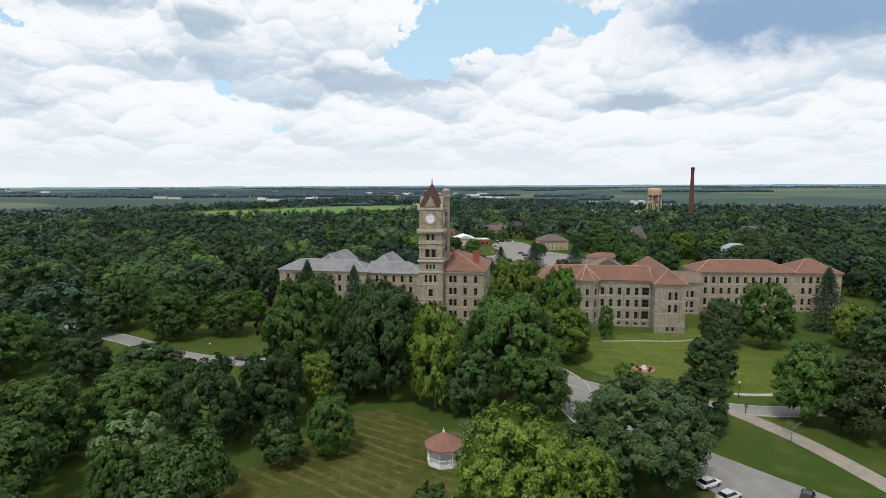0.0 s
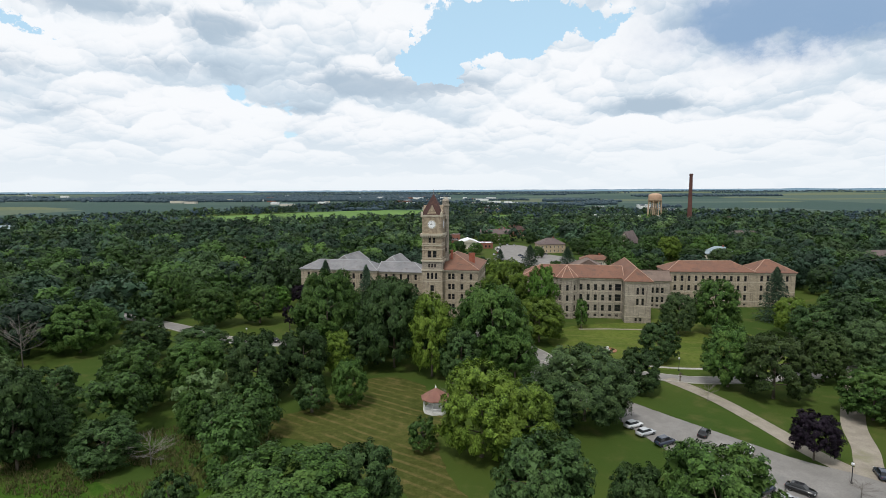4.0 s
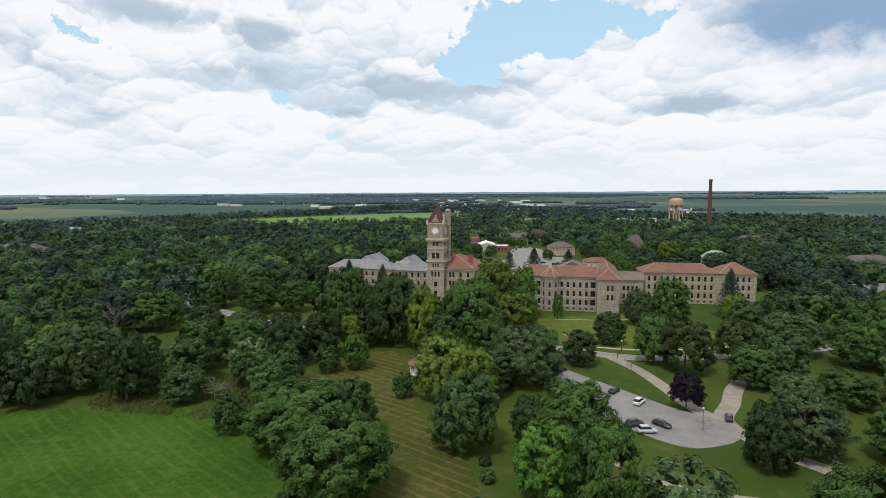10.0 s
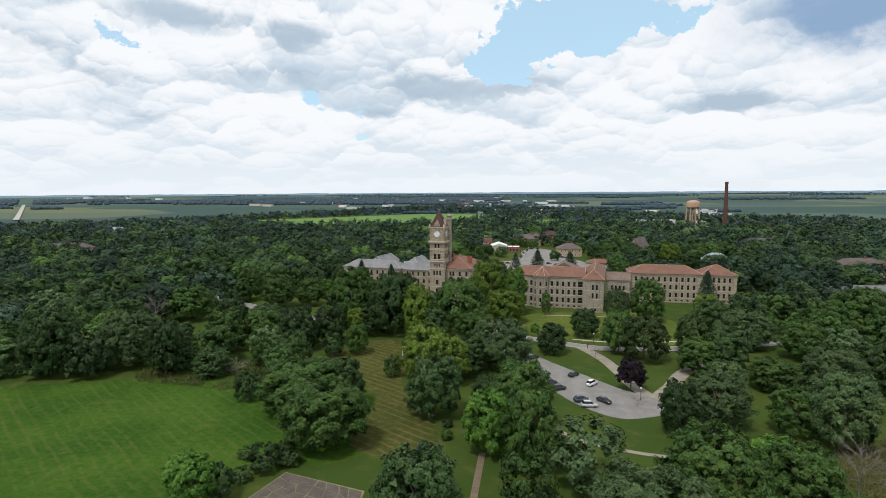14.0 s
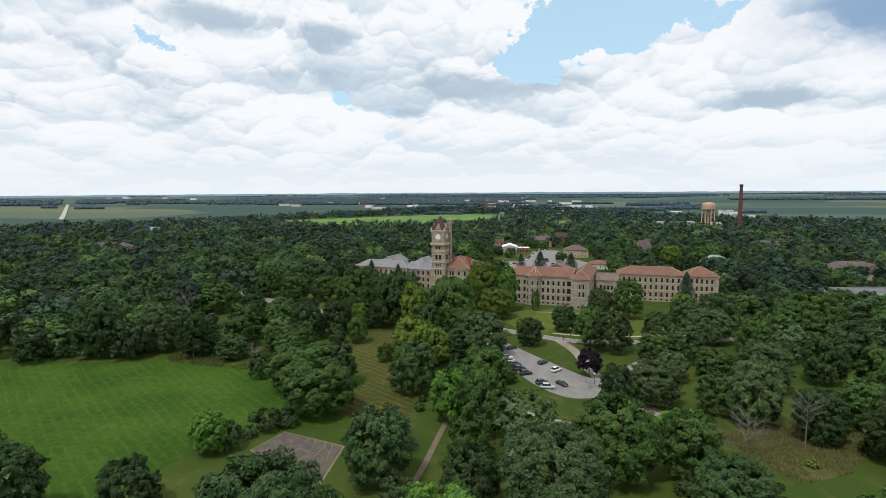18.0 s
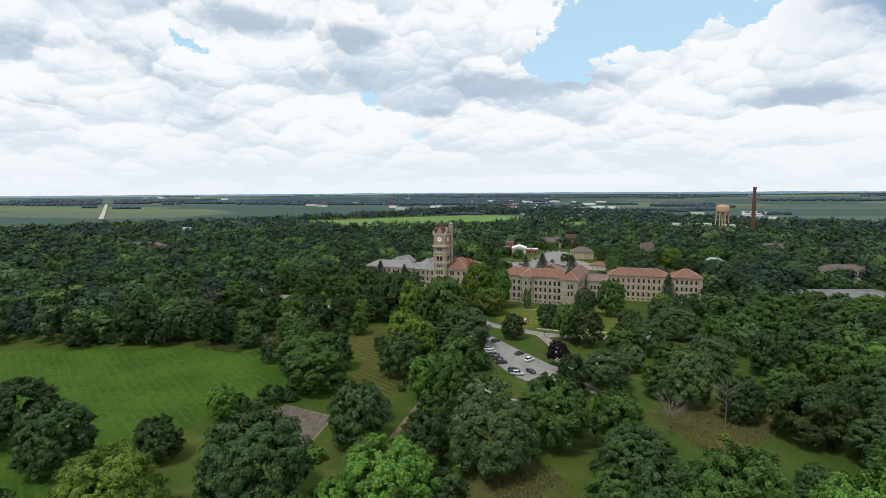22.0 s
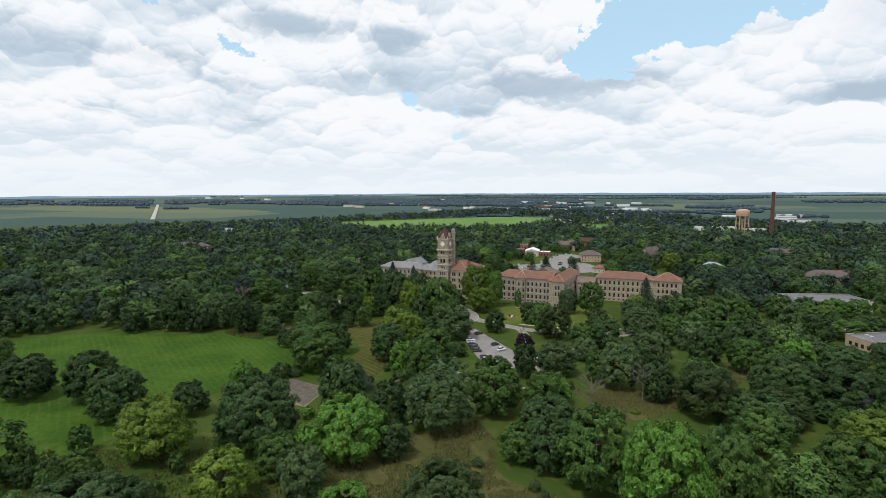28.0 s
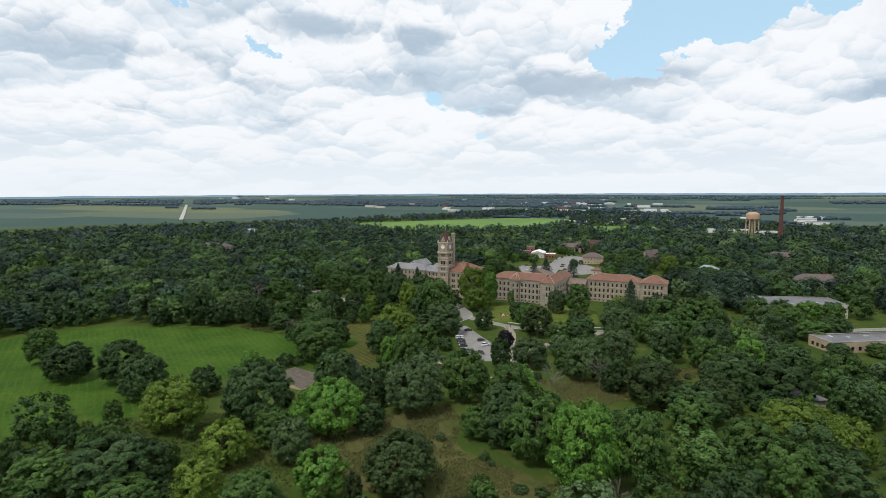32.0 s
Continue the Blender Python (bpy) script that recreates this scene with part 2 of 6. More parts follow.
def soup(name, verts, tris, mat, tones=None):
    """A large mesh from arrays of corners and triangles."""
    me = bpy.data.meshes.new(name)
    nv, nt = len(verts), len(tris)
    me.vertices.add(nv)
    me.vertices.foreach_set("co", np.ascontiguousarray(verts, dtype=np.float32).ravel())
    me.loops.add(nt * 3)
    me.loops.foreach_set("vertex_index", np.ascontiguousarray(tris, dtype=np.int32).ravel())
    me.polygons.add(nt)
    me.polygons.foreach_set("loop_start", np.arange(0, nt * 3, 3, dtype=np.int32))
    me.materials.append(mat)
    me.update(calc_edges=True)
    if tones is not None:
        me.attributes.new("tone", "FLOAT", "POINT").data.foreach_set("value", np.ascontiguousarray(tones, dtype=np.float32))
    return me


def thing(name, at, turn=0.0, label="", category="", group=""):
    ob = new(name)
    ob.empty_display_size = 0.5
    ob.matrix_basis = pose(*at, 0, 0, turn)
    return tagged(ob, label, category, group)


def part(name, data, parent, label="", m=None):
    ob = new(name, data)
    ob.parent = parent
    if m is not None:
        ob.matrix_basis = m
    return tagged(ob, label)


class Solid:
    """Collects boxes, prisms and other faces into one mesh."""

    def __init__(self):
        self.v, self.f = [], []

    def face(self, *pts):
        i = len(self.v)
        self.v += [tuple(p) for p in pts]
        self.f.append(tuple(range(i, i + len(pts))))
        return self

    def box(self, x0, x1, y0, y1, z0, z1):
        i = len(self.v)
        self.v += [(x0, y0, z0), (x1, y0, z0), (x1, y1, z0), (x0, y1, z0), (x0, y0, z1), (x1, y0, z1), (x1, y1, z1), (x0, y1, z1)]
        self.f += [tuple(i + j for j in q) for q in ((0, 3, 2, 1), (4, 5, 6, 7), (0, 1, 5, 4), (1, 2, 6, 5), (2, 3, 7, 6), (3, 0, 4, 7))]
        return self

    def prism(self, outline, z0, z1):
        n, i = len(outline), len(self.v)
        self.v += [(x, y, z0) for x, y in outline] + [(x, y, z1) for x, y in outline]
        self.f += [tuple(i + n - 1 - j for j in range(n)), tuple(i + n + j for j in range(n))]
        self.f += [(i + j, i + (j + 1) % n, i + n + (j + 1) % n, i + n + j) for j in range(n)]
        return self

    def tube(self, pts, radii, sides=8, cap=True):
        """A tapering tube through pts."""
        i = len(self.v)
        for k, (p, r) in enumerate(zip(pts, radii)):
            p = Vector(p)
            d = (Vector(pts[min(k + 1, len(pts) - 1)]) - Vector(pts[max(k - 1, 0)])).normalized()
            a = d.cross(Vector((0.31, 0.95, 0.05))).normalized()
            b = d.cross(a)
            for s in range(sides):
                w = 2 * math.pi * s / sides
                self.v.append(tuple(p + a * (r * math.cos(w)) + b * (r * math.sin(w))))
        for k in range(len(pts) - 1):
            for s in range(sides):
                t = (s + 1) % sides
                self.f.append((i + k * sides + s, i + k * sides + t, i + (k + 1) * sides + t, i + (k + 1) * sides + s))
        if cap:
            self.f.append(tuple(i + (len(pts) - 1) * sides + s for s in range(sides)))
            self.f.append(tuple(i + sides - 1 - s for s in range(sides)))
        return self

    def lathe(self, profile, sides=16, at=(0, 0, 0)):
        i = len(self.v)
        for r, z in profile:
            for s in range(sides):
                w = 2 * math.pi * s / sides
                self.v.append((at[0] + r * math.cos(w), at[1] + r * math.sin(w), at[2] + z))
        for k in range(len(profile) - 1):
            for s in range(sides):
                t = (s + 1) % sides
                self.f.append((i + k * sides + s, i + k * sides + t, i + (k + 1) * sides + t, i + (k + 1) * sides + s))
        return self

    def make(self, name, mat, smooth=False):
        return mesh(name, self.v, self.f, mat, smooth)


def inside(p, poly):
    x, y = p
    c, n = False, len(poly)
    for i in range(n):
        (x0, y0), (x1, y1) = poly[i], poly[i - 1]
        if (y0 > y) != (y1 > y) and x < (x1 - x0) * (y - y0) / (y1 - y0) + x0:
            c = not c
    return c


def curved(pts, steps=8):
    """A smooth line through the given points."""
    out = []
    n = len(pts)
    for i in range(n - 1):
        p0, p1, p2, p3 = (Vector(pts[max(0, min(n - 1, j))]) for j in (i - 1, i, i + 1, i + 2))
        for s in range(steps):
            t = s / steps
            out.append(0.5 * (2 * p1 + (p2 - p0) * t + (2 * p0 - 5 * p1 + 4 * p2 - p3) * t * t + (3 * p1 - p0 - 3 * p2 + p3) * t ** 3))
    out.append(Vector(pts[-1]))
    return out


# ---- ground ----
def grass_material():
    m, k, b, _ = material("grass and haze tinted farmland", 0.95)
    v = place(k)
    sep = k.add("ShaderNodeSeparateXYZ")
    k.put(sep.inputs[0], v)
    big, mid, fine = k.noise(v, 0.02, 4.0), k.noise(v, 0.15, 4.0), k.noise(v, 2.5, 3.0)
    col = k.mix(k.ramp(big, 0.35, 0.65), (0.037, 0.066, 0.012), (0.058, 0.082, 0.016))
    col = k.mix(k.math("MULTIPLY", k.ramp(mid, 0.5, 0.75), 0.5), col, (0.13, 0.112, 0.042))
    col = k.mix(k.math("MULTIPLY", k.ramp(fine, 0.35, 0.8), 0.5), col, (0.045, 0.075, 0.018))
    # ploughland and crops far out, in long plots, colours blued for distant haze
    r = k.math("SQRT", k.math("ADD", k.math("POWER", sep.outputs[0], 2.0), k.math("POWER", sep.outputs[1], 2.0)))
    vor = k.add("ShaderNodeTexVoronoi")
    vor.distance = "CHEBYCHEV"
    k.put(vor.inputs["Vector"], k.xyz(k.math("MULTIPLY", sep.outputs[0], 0.0016), k.math("MULTIPLY", sep.outputs[1], 0.0026), 0.0))
    vor.inputs["Scale"].default_value = 1.0
    vs = k.add("ShaderNodeSeparateColor")
    k.put(vs.inputs[0], vor.outputs["Color"])
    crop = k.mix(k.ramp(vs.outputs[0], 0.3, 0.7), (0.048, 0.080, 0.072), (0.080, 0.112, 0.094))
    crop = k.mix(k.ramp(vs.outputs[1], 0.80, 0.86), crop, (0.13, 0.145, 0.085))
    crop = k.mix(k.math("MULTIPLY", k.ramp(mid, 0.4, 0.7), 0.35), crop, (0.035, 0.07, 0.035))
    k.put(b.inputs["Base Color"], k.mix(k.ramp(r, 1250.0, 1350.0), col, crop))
    relief(k, b, fine, 0.7, 0.12)
    b.inputs["Specular IOR Level"].default_value = 0.06
    return m


def striped_grass(name, a, c, straw, across, wide, strength, patch):
    """Mown grass with swaths lying across the given direction."""
    m, k, b, _ = material(name, 0.95)
    v = place(k)
    sep = k.add("ShaderNodeSeparateXYZ")
    k.put(sep.inputs[0], v)
    s = k.math("ADD", k.math("MULTIPLY", sep.outputs[0], across[0]), k.math("MULTIPLY", sep.outputs[1], across[1]))
    s = k.math("ADD", s, k.math("MULTIPLY", k.noise(v, 0.05, 2.0), 2.5))
    wave = k.math("SINE", k.math("MULTIPLY", s, 6.2832 / wide))
    lane = k.math("MULTIPLY", k.ramp(wave, 0.35, 0.95), k.ramp(k.noise(v, 0.10, 5.0, 0.7), 0.34, 0.62))
    col = k.mix(k.ramp(k.noise(v, 0.045, 4.0), 0.35, 0.65), a, c)
    col = k.mix(k.math("MULTIPLY", lane, strength), col, straw)
    col = k.mix(k.math("MULTIPLY", k.ramp(k.noise(v, 0.11, 5.0, 0.65), 0.55, 0.75), patch), col, straw)
    tuft = k.noise(v, 0.55, 3.0, 0.7)
    col = k.mix(k.math("MULTIPLY", k.ramp(tuft, 0.42, 0.70), 0.38), col, [q * 0.55 for q in a])
    col = k.mix(k.math("MULTIPLY", k.ramp(tuft, 0.52, 0.28), 0.22), col, straw)
    fine = k.noise(v, 3.0, 3.0, 0.7)
    col = k.mix(k.math("MULTIPLY", k.ramp(fine, 0.35, 0.8), 0.5), col, [q * 0.5 for q in a])
    k.put(b.inputs["Base Color"], col)
    relief(k, b, fine, 0.7, 0.10)
    b.inputs["Specular IOR Level"].default_value = 0.06
    return m


GRASS = grass_material()
LAWN = striped_grass("mown lawn with straw swaths", (0.052, 0.067, 0.015), (0.076, 0.082, 0.021), (0.175, 0.132, 0.055), (0.53, 0.85), 2.6, 0.62, 0.60)
MEADOW = striped_grass("green mown meadow", (0.031, 0.078, 0.009), (0.054, 0.108, 0.013), (0.105, 0.125, 0.030), (0.58, 0.81), 2.8, 0.42, 0.55)
ROUGH = striped_grass("rough dry grass", (0.060, 0.074, 0.021), (0.092, 0.092, 0.032), (0.165, 0.128, 0.062), (0.6, 0.8), 9.0, 0.30, 0.75)
ASPHALT = mottled("worn pale asphalt", (0.205, 0.194, 0.182), (0.255, 0.243, 0.228), 0.25, 4.0, 0.92, stain=(0.15, 0.148, 0.145), bump_m=0.01)
GRAVEL = mottled("pale gravel and dust", (0.25, 0.22, 0.18), (0.32, 0.285, 0.235), 0.4, 5.0, 0.97, stain=(0.19, 0.19, 0.10), bump_m=0.03)
KERB = mottled("weathered concrete kerb", (0.36, 0.35, 0.32), (0.45, 0.43, 0.39), 0.6, 6.0, 0.9, bump_m=0.01)
OLDPATH = mottled("worn earthy brick path", (0.15, 0.115, 0.08), (0.20, 0.155, 0.11), 0.5, 3.0, 0.95, stain=(0.09, 0.10, 0.035), bump_m=0.03)
OLDPAD = mottled("cracked brown slab", (0.088, 0.074, 0.066), (0.130, 0.110, 0.097), 0.35, 3.0, 0.95, stain=(0.10, 0.11, 0.05), bump_m=0.03)


# far land is lifted so its edge fits the horizon in the camera's view
def rise(x, y):
    r = math.hypot(x, y)
    return 34.0 * max(0.0, min(1.0, (r - 1500) / 3250)) ** 1.3


def build_ground():
    ticks = [-4700, -4300, -3800, -3300, -2800, -2300, -1900, -1500, -1100, -700, -400, -200, 0, 200, 400, 700, 1100, 1500, 1900, 2300, 2800, 3300, 3800, 4300, 4700]
    n = len(ticks)
    verts = [(x, y, rise(x, y)) for y in ticks for x in ticks]
    faces = [(j * n + i, j * n + i + 1, (j + 1) * n + i + 1, (j + 1) * n + i) for j in range(n - 1) for i in range(n - 1)]
    tagged(new("ground", mesh("ground", verts, faces, GRASS, True)), "grassy parkland running out to haze tinted farmland", "ground", kind="structure")


build_ground()


def chaikin(pts, times=3):
    """Rounds the corners of a closed outline."""
    pts = [Vector(p) for p in pts]
    for _ in range(times):
        pts = [q for i in range(len(pts)) for q in (pts[i].lerp(pts[(i + 1) % len(pts)], 0.25), pts[i].lerp(pts[(i + 1) % len(pts)], 0.75))]
    return pts


def sheet(name, outline, z, mat, label, category, ragged=0.0, kind="structure"):
    """A flat area laid on the ground, with a softly ragged rim."""
    pts = chaikin(outline) if ragged else [Vector(p) for p in outline]
    rng = random.Random(len(pts))
    rim = [Vector((p.x + rng.uniform(-ragged, ragged) * 0.4, p.y + rng.uniform(-ragged, ragged) * 0.4, z)) for p in pts]
    low = [Vector((p.x, p.y, 0.0)) for p in rim]
    n = len(rim)
    tris = [t if (rim[t[1]] - rim[t[0]]).cross(rim[t[2]] - rim[t[0]]).z > 0 else (t[2], t[1], t[0]) for t in tessellate_polygon([rim])]
    faces = [tuple(t) for t in tris] + [(n + i, n + (i + 1) % n, (i + 1) % n, i) for i in range(n)]
    return tagged(new(name, mesh(name, rim + low, faces, mat)), label, category, kind=kind)


FIELD = [(-190, -40), (-178, 10), (-158, 34), (-120, 46), (-78, 60), (-47, 60), (-30, 58), (-12, 60), (0, 54), (8, 40), (10, 26), (2, 15), (-12, 14), (-22, 4), (-27, -14), (-24, -44), (-34, -70), (-60, -98), (-130, -110)]
STRIP = [(-22, 116), (-4, 114), (3, 92), (2, 74), (6, 60), (22, 36), (22, 22), (4, 20), (-2, 34), (2, 52), (-8, 66), (-26, 78), (-52, 84), (-42, 92), (-30, 88)]
CLEARING = [(40, -44), (52, -24), (72, -3), (82, -16), (86, -36), (104, -40), (122, -46), (108, -62), (86, -66), (62, -66), (48, -60)]
CLEARING_B = [(92, 34), (106, 26), (114, 10), (126, 16), (140, 34), (158, 60), (166, 82), (154, 72), (134, 50), (118, 42), (104, 36)]
LAWN_FRONT = [(34, 150), (42, 172), (68, 178), (90, 188), (108, 168), (112, 130), (96, 122), (74, 122), (54, 124), (40, 136)]
sheet("meadow", FIELD, 0.03, MEADOW, "open green mown meadow with faint swaths", "meadow", 1.6)
sheet("lawn_strip", STRIP, 0.038, LAWN, "mown lawn with straw coloured swaths", "lawn", 1.2)
sheet("rough_grass_clearing", CLEARING, 0.034, ROUGH, "clearing of tall dry grass between trees", "grass", 1.6)
sheet("dry_grass_clearing", CLEARING_B, 0.036, ROUGH, "patchy dry grass clearing under trees", "grass", 1.6)
sheet("front_lawn", LAWN_FRONT, 0.042, striped_grass("front lawn", (0.072, 0.108, 0.019), (0.108, 0.138, 0.026), (0.18, 0.155, 0.060), (0.2, 1.0), 7.0, 0.30, 0.5), "short lawn before the stone building", "lawn", 1.0)


def road(name, pts, wide, mat, label, category="road", kerbs=True, z=0.06):
    line = curved(pts, 8)
    s = Solid()
    sides = []
    for i, p in enumerate(line):
        d = (line[min(i + 1, len(line) - 1)] - line[max(i - 1, 0)]).normalized()
        q = Vector((-d.y, d.x)) * (wide / 2)
        sides.append((p + q, p - q, q.normalized()))
    for i in range(len(sides) - 1):
        (a, b, _), (c, d, _) = sides[i], sides[i + 1]
        s.face((b.x, b.y, z), (d.x, d.y, z), (c.x, c.y, z), (a.x, a.y, z))
    ob = tagged(new(name, s.make(name, mat)), label, category, kind="structure")
    if kerbs:
        for side in (0, 1):
            k = Solid()
            for i in range(len(sides) - 1):
                p, q = sides[i][side], sides[i + 1][side]
                n0 = sides[i][2] * (0.28 if side == 0 else -0.28)
                n1 = sides[i + 1][2] * (0.28 if side == 0 else -0.28)
                lo, hi = 0.0, 0.17
                a, b, c, d = p, q, q + n1, p + n0
                k.face((a.x, a.y, hi), (b.x, b.y, hi), (c.x, c.y, hi), (d.x, d.y, hi))
                k.face((a.x, a.y, lo), (b.x, b.y, lo), (b.x, b.y, hi), (a.x, a.y, hi))
                k.face((d.x, d.y, lo), (c.x, c.y, lo), (c.x, c.y, hi), (d.x, d.y, hi))
            tagged(new("kerb", k.make("kerb", KERB)), "low pale concrete kerb beside the road", "kerb", kind="structure")
    return ob


road("road_drive", [(-6, 176), (6, 168), (19, 153), (28.5, 140), (31.5, 129), (29.5, 118), (32, 108), (40, 101)], 7.0, ASPHALT, "pale asphalt drive leading to the tower")
road("road_cross", [(30, 134.5), (38, 127.5), (48, 123), (62, 117), (74, 115), (96, 118.5), (118, 125), (160, 140), (205, 155), (240, 174), (330, 220)], 5.0, ASPHALT, "pale asphalt lane across the park", z=0.066)
road("road_diagonal", [(62, 116), (66, 108), (69.5, 99), (72.5, 86), (75, 74), (79, 64)], 4.2, GRAVEL, "dusty gravel lane", z=0.072, kerbs=False)
road("road_east", [(119, 126), (104, 106), (92, 89), (86, 77), (80, 65), (84, 52), (92, 42)], 4.6, GRAVEL, "pale gravel lane curving between trees", z=0.078, kerbs=False)
road("road_west", [(-140, 190), (-116, 176), (-98, 166), (-78, 153), (-57, 147), (-30, 150), (-8, 160), (4, 168)], 6.0, ASPHALT, "grey asphalt road curving through the lawn", z=0.084)
sheet("parking_lot", [(39, 110), (44, 104), (54, 91), (62, 82), (70, 72), (78, 67), (82, 62), (80, 55), (73, 51), (66, 49.5), (58, 56), (51, 66), (45, 80), (40, 94), (36, 106)], 0.10, ASPHALT, "worn pale asphalt parking lot", "parking lot", 0.25)
road("footpath", [(33, 26), (33, 12), (33, 2), (32.5, -6), (30, -16)], 1.5, OLDPATH, "broken narrow brick footpath in grass", "footpath", False)
road("track", [(46, 47), (51, 40), (58, 34.5), (70, 31), (84, 30)], 1.5, GRAVEL, "worn narrow track in the grass", "path", False)


def old_slab():
    """A former floor broken into plates, with earth and weeds in the joints."""
    sheet("slab_bed", [(-10.8, -0.2), (-7.6, 11.1), (11.3, 6.6), (13.2, -11.6), (6.4, -10.8)], 0.07, mottled("dusty earth joints", (0.24, 0.195, 0.12), (0.16, 0.15, 0.07), 0.5, 4.0, 0.97, stain=(0.07, 0.09, 0.03)), "earthy bed under a broken slab", "slab")
    root = thing("old_slab", (0, 0, 0), 0, "cracked brown slab of a former building", "slab")
    rng = random.Random(8)
    a, b, c, d = Vector((-10.5, 0.0)), Vector((12.6, -11.2)), Vector((11.0, 6.3)), Vector((-7.4, 10.8))
    nu, nv = 7, 5
    grid = {}
    for i in range(nu + 1):
        for j in range(nv + 1):
            u = (i + (rng.uniform(-0.3, 0.3) if 0 < i < nu else 0)) / nu
            w = (j + (rng.uniform(-0.3, 0.3) if 0 < j < nv else 0)) / nv
            p = a.lerp(b, u).lerp(d.lerp(c, u), w)
            grid[i, j] = p
    for i in range(nu):
        for j in range(nv):
            q = [grid[i, j], grid[i + 1, j], grid[i + 1, j + 1], grid[i, j + 1]]
            m = sum(q, Vector((0, 0))) / 4
            g = [p + (m - p).normalized() * rng.uniform(0.06, 0.24) for p in q]
            part("plate", Solid().prism(g, 0.03, 0.11 + rng.uniform(0, 0.035)).make("plate", OLDPAD), root)


old_slab()

# ---- trees ----
ICO = bmesh.new()
bmesh.ops.create_icosphere(ICO, subdivisions=1, radius=1.0)
ICO_V = np.array([v.co[:] for v in ICO.verts])
ICO_F = np.array([[v.index for v in f.verts] for f in ICO.faces])
ICO.free()


def unit(rng, n):
    v = rng.normal(size=(n, 3))
    return v / np.linalg.norm(v, axis=1, keepdims=True)


def lobes_round(rng, n, squat=1.0, base=0.04, lift=0.0, small=1.0):
    """Centres and radii of the swellings of a broad crown inside a unit cylinder, height 0 to 1."""
    c, r = [], []
    lean = rng.uniform(-0.08, 0.08, 2)
    for i in range(n):
        w, u = i * 2.39996 + rng.uniform(-0.5, 0.5), (i + rng.uniform(0, 1)) / n
        z = base + 0.12 + (0.80 - base) * u
        k = np.clip((z - base) / (1.02 - base), 0, 1)
        wide = (np.sin(np.pi * k ** 0.78) ** 0.55) * squat
        rad = rng.uniform(0.15, 0.29) * small * (1.05 - 0.25 * k)
        q = wide * (1.0 - rad * 0.8) * np.sqrt(rng.uniform(0.45, 1.0)) * rng.uniform(0.90, 1.02)
        c.append((q * np.cos(w) + lean[0] * k, q * np.sin(w) + lean[1] * k, min(z + rng.uniform(-0.05, 0.05), 0.985 - rad * 0.5) + lift))
        r.append(rad)
    return np.array(c), np.array(r)


def crown_arrays(rng, centres, radii, aspect, leaves, size, droop=0.0, core=0.62, clumps=9, ruffle=0.55, inner_many=12):
    """Leaf sprays gathered in clumps over the swellings, plus a dim inner mass. aspect: metres of radius and height."""
    A = np.array([aspect[0], aspect[0], aspect[1]])
    n = len(centres)
    # radii are in crown radii: squash them in height
    squash = np.array([1.0, 1.0, 0.95 * aspect[0] / aspect[1]])
    way = unit(rng, n * clumps)
    way[:, 2] = np.where(way[:, 2] < -0.3, -way[:, 2], way[:, 2])
    lobe = np.repeat(np.arange(n), clumps)
    sub_r = radii[lobe] * rng.uniform(0.30, 0.50, n * clumps)
    sub_c = centres[lobe] + way * (radii[lobe] * rng.uniform(0.66, 0.98, n * clumps))[:, None] * squash
    # clumps buried inside other swellings bear no leaves
    bare = np.zeros(n * clumps, bool)
    for j in range(n):
        q = (sub_c - centres[j]) / squash / radii[j]
        bare |= (np.einsum("ij,ij->i", q, q) < 0.5) & (lobe != j)
    live = np.flatnonzero(~bare)
    area = sub_r[live] ** 2
    pick = live[rng.choice(len(live), leaves, p=area / area.sum())]
    d = unit(rng, leaves)
    d[:, 2] = np.where(d[:, 2] < -0.45, -d[:, 2], d[:, 2])
    out = rng.uniform(0.72, 1.12, leaves)
    P = (sub_c[pick] + d * (sub_r[pick] * out)[:, None] * squash) * A
    m = leaves
    # leaves turn outwards from their clump, their limb and the whole crown
    dome = P / A - np.array([0, 0, 0.40])
    dome /= np.linalg.norm(dome, axis=1, keepdims=True) + 1e-9
    nrm = d * 0.50 + way[pick] * (0.75 - ruffle) + dome * 0.70 + unit(rng, m) * ruffle + np.array([0, 0, 0.08])
    nrm /= np.linalg.norm(nrm, axis=1, keepdims=True)
    t = np.cross(nrm, unit(rng, m))
    t /= np.linalg.norm(t, axis=1, keepdims=True) + 1e-9
    b = np.cross(nrm, t)
    s = size * rng.uniform(0.6, 1.4, (m, 1))
    drop = np.array([0, 0, -1.0]) * droop * s
    v = np.stack([P + t * s * 0.80 + drop, P - t * s * 0.40 + b * s * 0.42, P - t * s * 0.40 - b * s * 0.42], 1).reshape(-1, 3)
    f = np.arange(m * 3).reshape(-1, 3)
    # large inner sprays close the crown behind the outer leaves
    k = n * inner_many
    at = np.repeat(np.arange(n), inner_many)
    q = unit(rng, k)
    mid = (centres[at] + q * (radii[at] * core * rng.uniform(0.35, 0.95, k))[:, None] * squash) * A
    q = q + unit(rng, k) * (ruffle + 0.25) + np.array([0, 0, 0.3])
    q /= np.linalg.norm(q, axis=1, keepdims=True)
    e = np.cross(q, unit(rng, k))
    e /= np.linalg.norm(e, axis=1, keepdims=True) + 1e-9
    g = np.cross(q, e)
    big = (radii[at] * A[0] * 0.48)[:, None]
    inner = np.stack([mid + e * big, mid - e * big * 0.5 + g * big * 0.8, mid - e * big * 0.5 - g * big * 0.8], 1).reshape(-1, 3)
    return np.vstack([v, inner]), np.vstack([f, np.arange(k * 3).reshape(-1, 3) + len(v)])


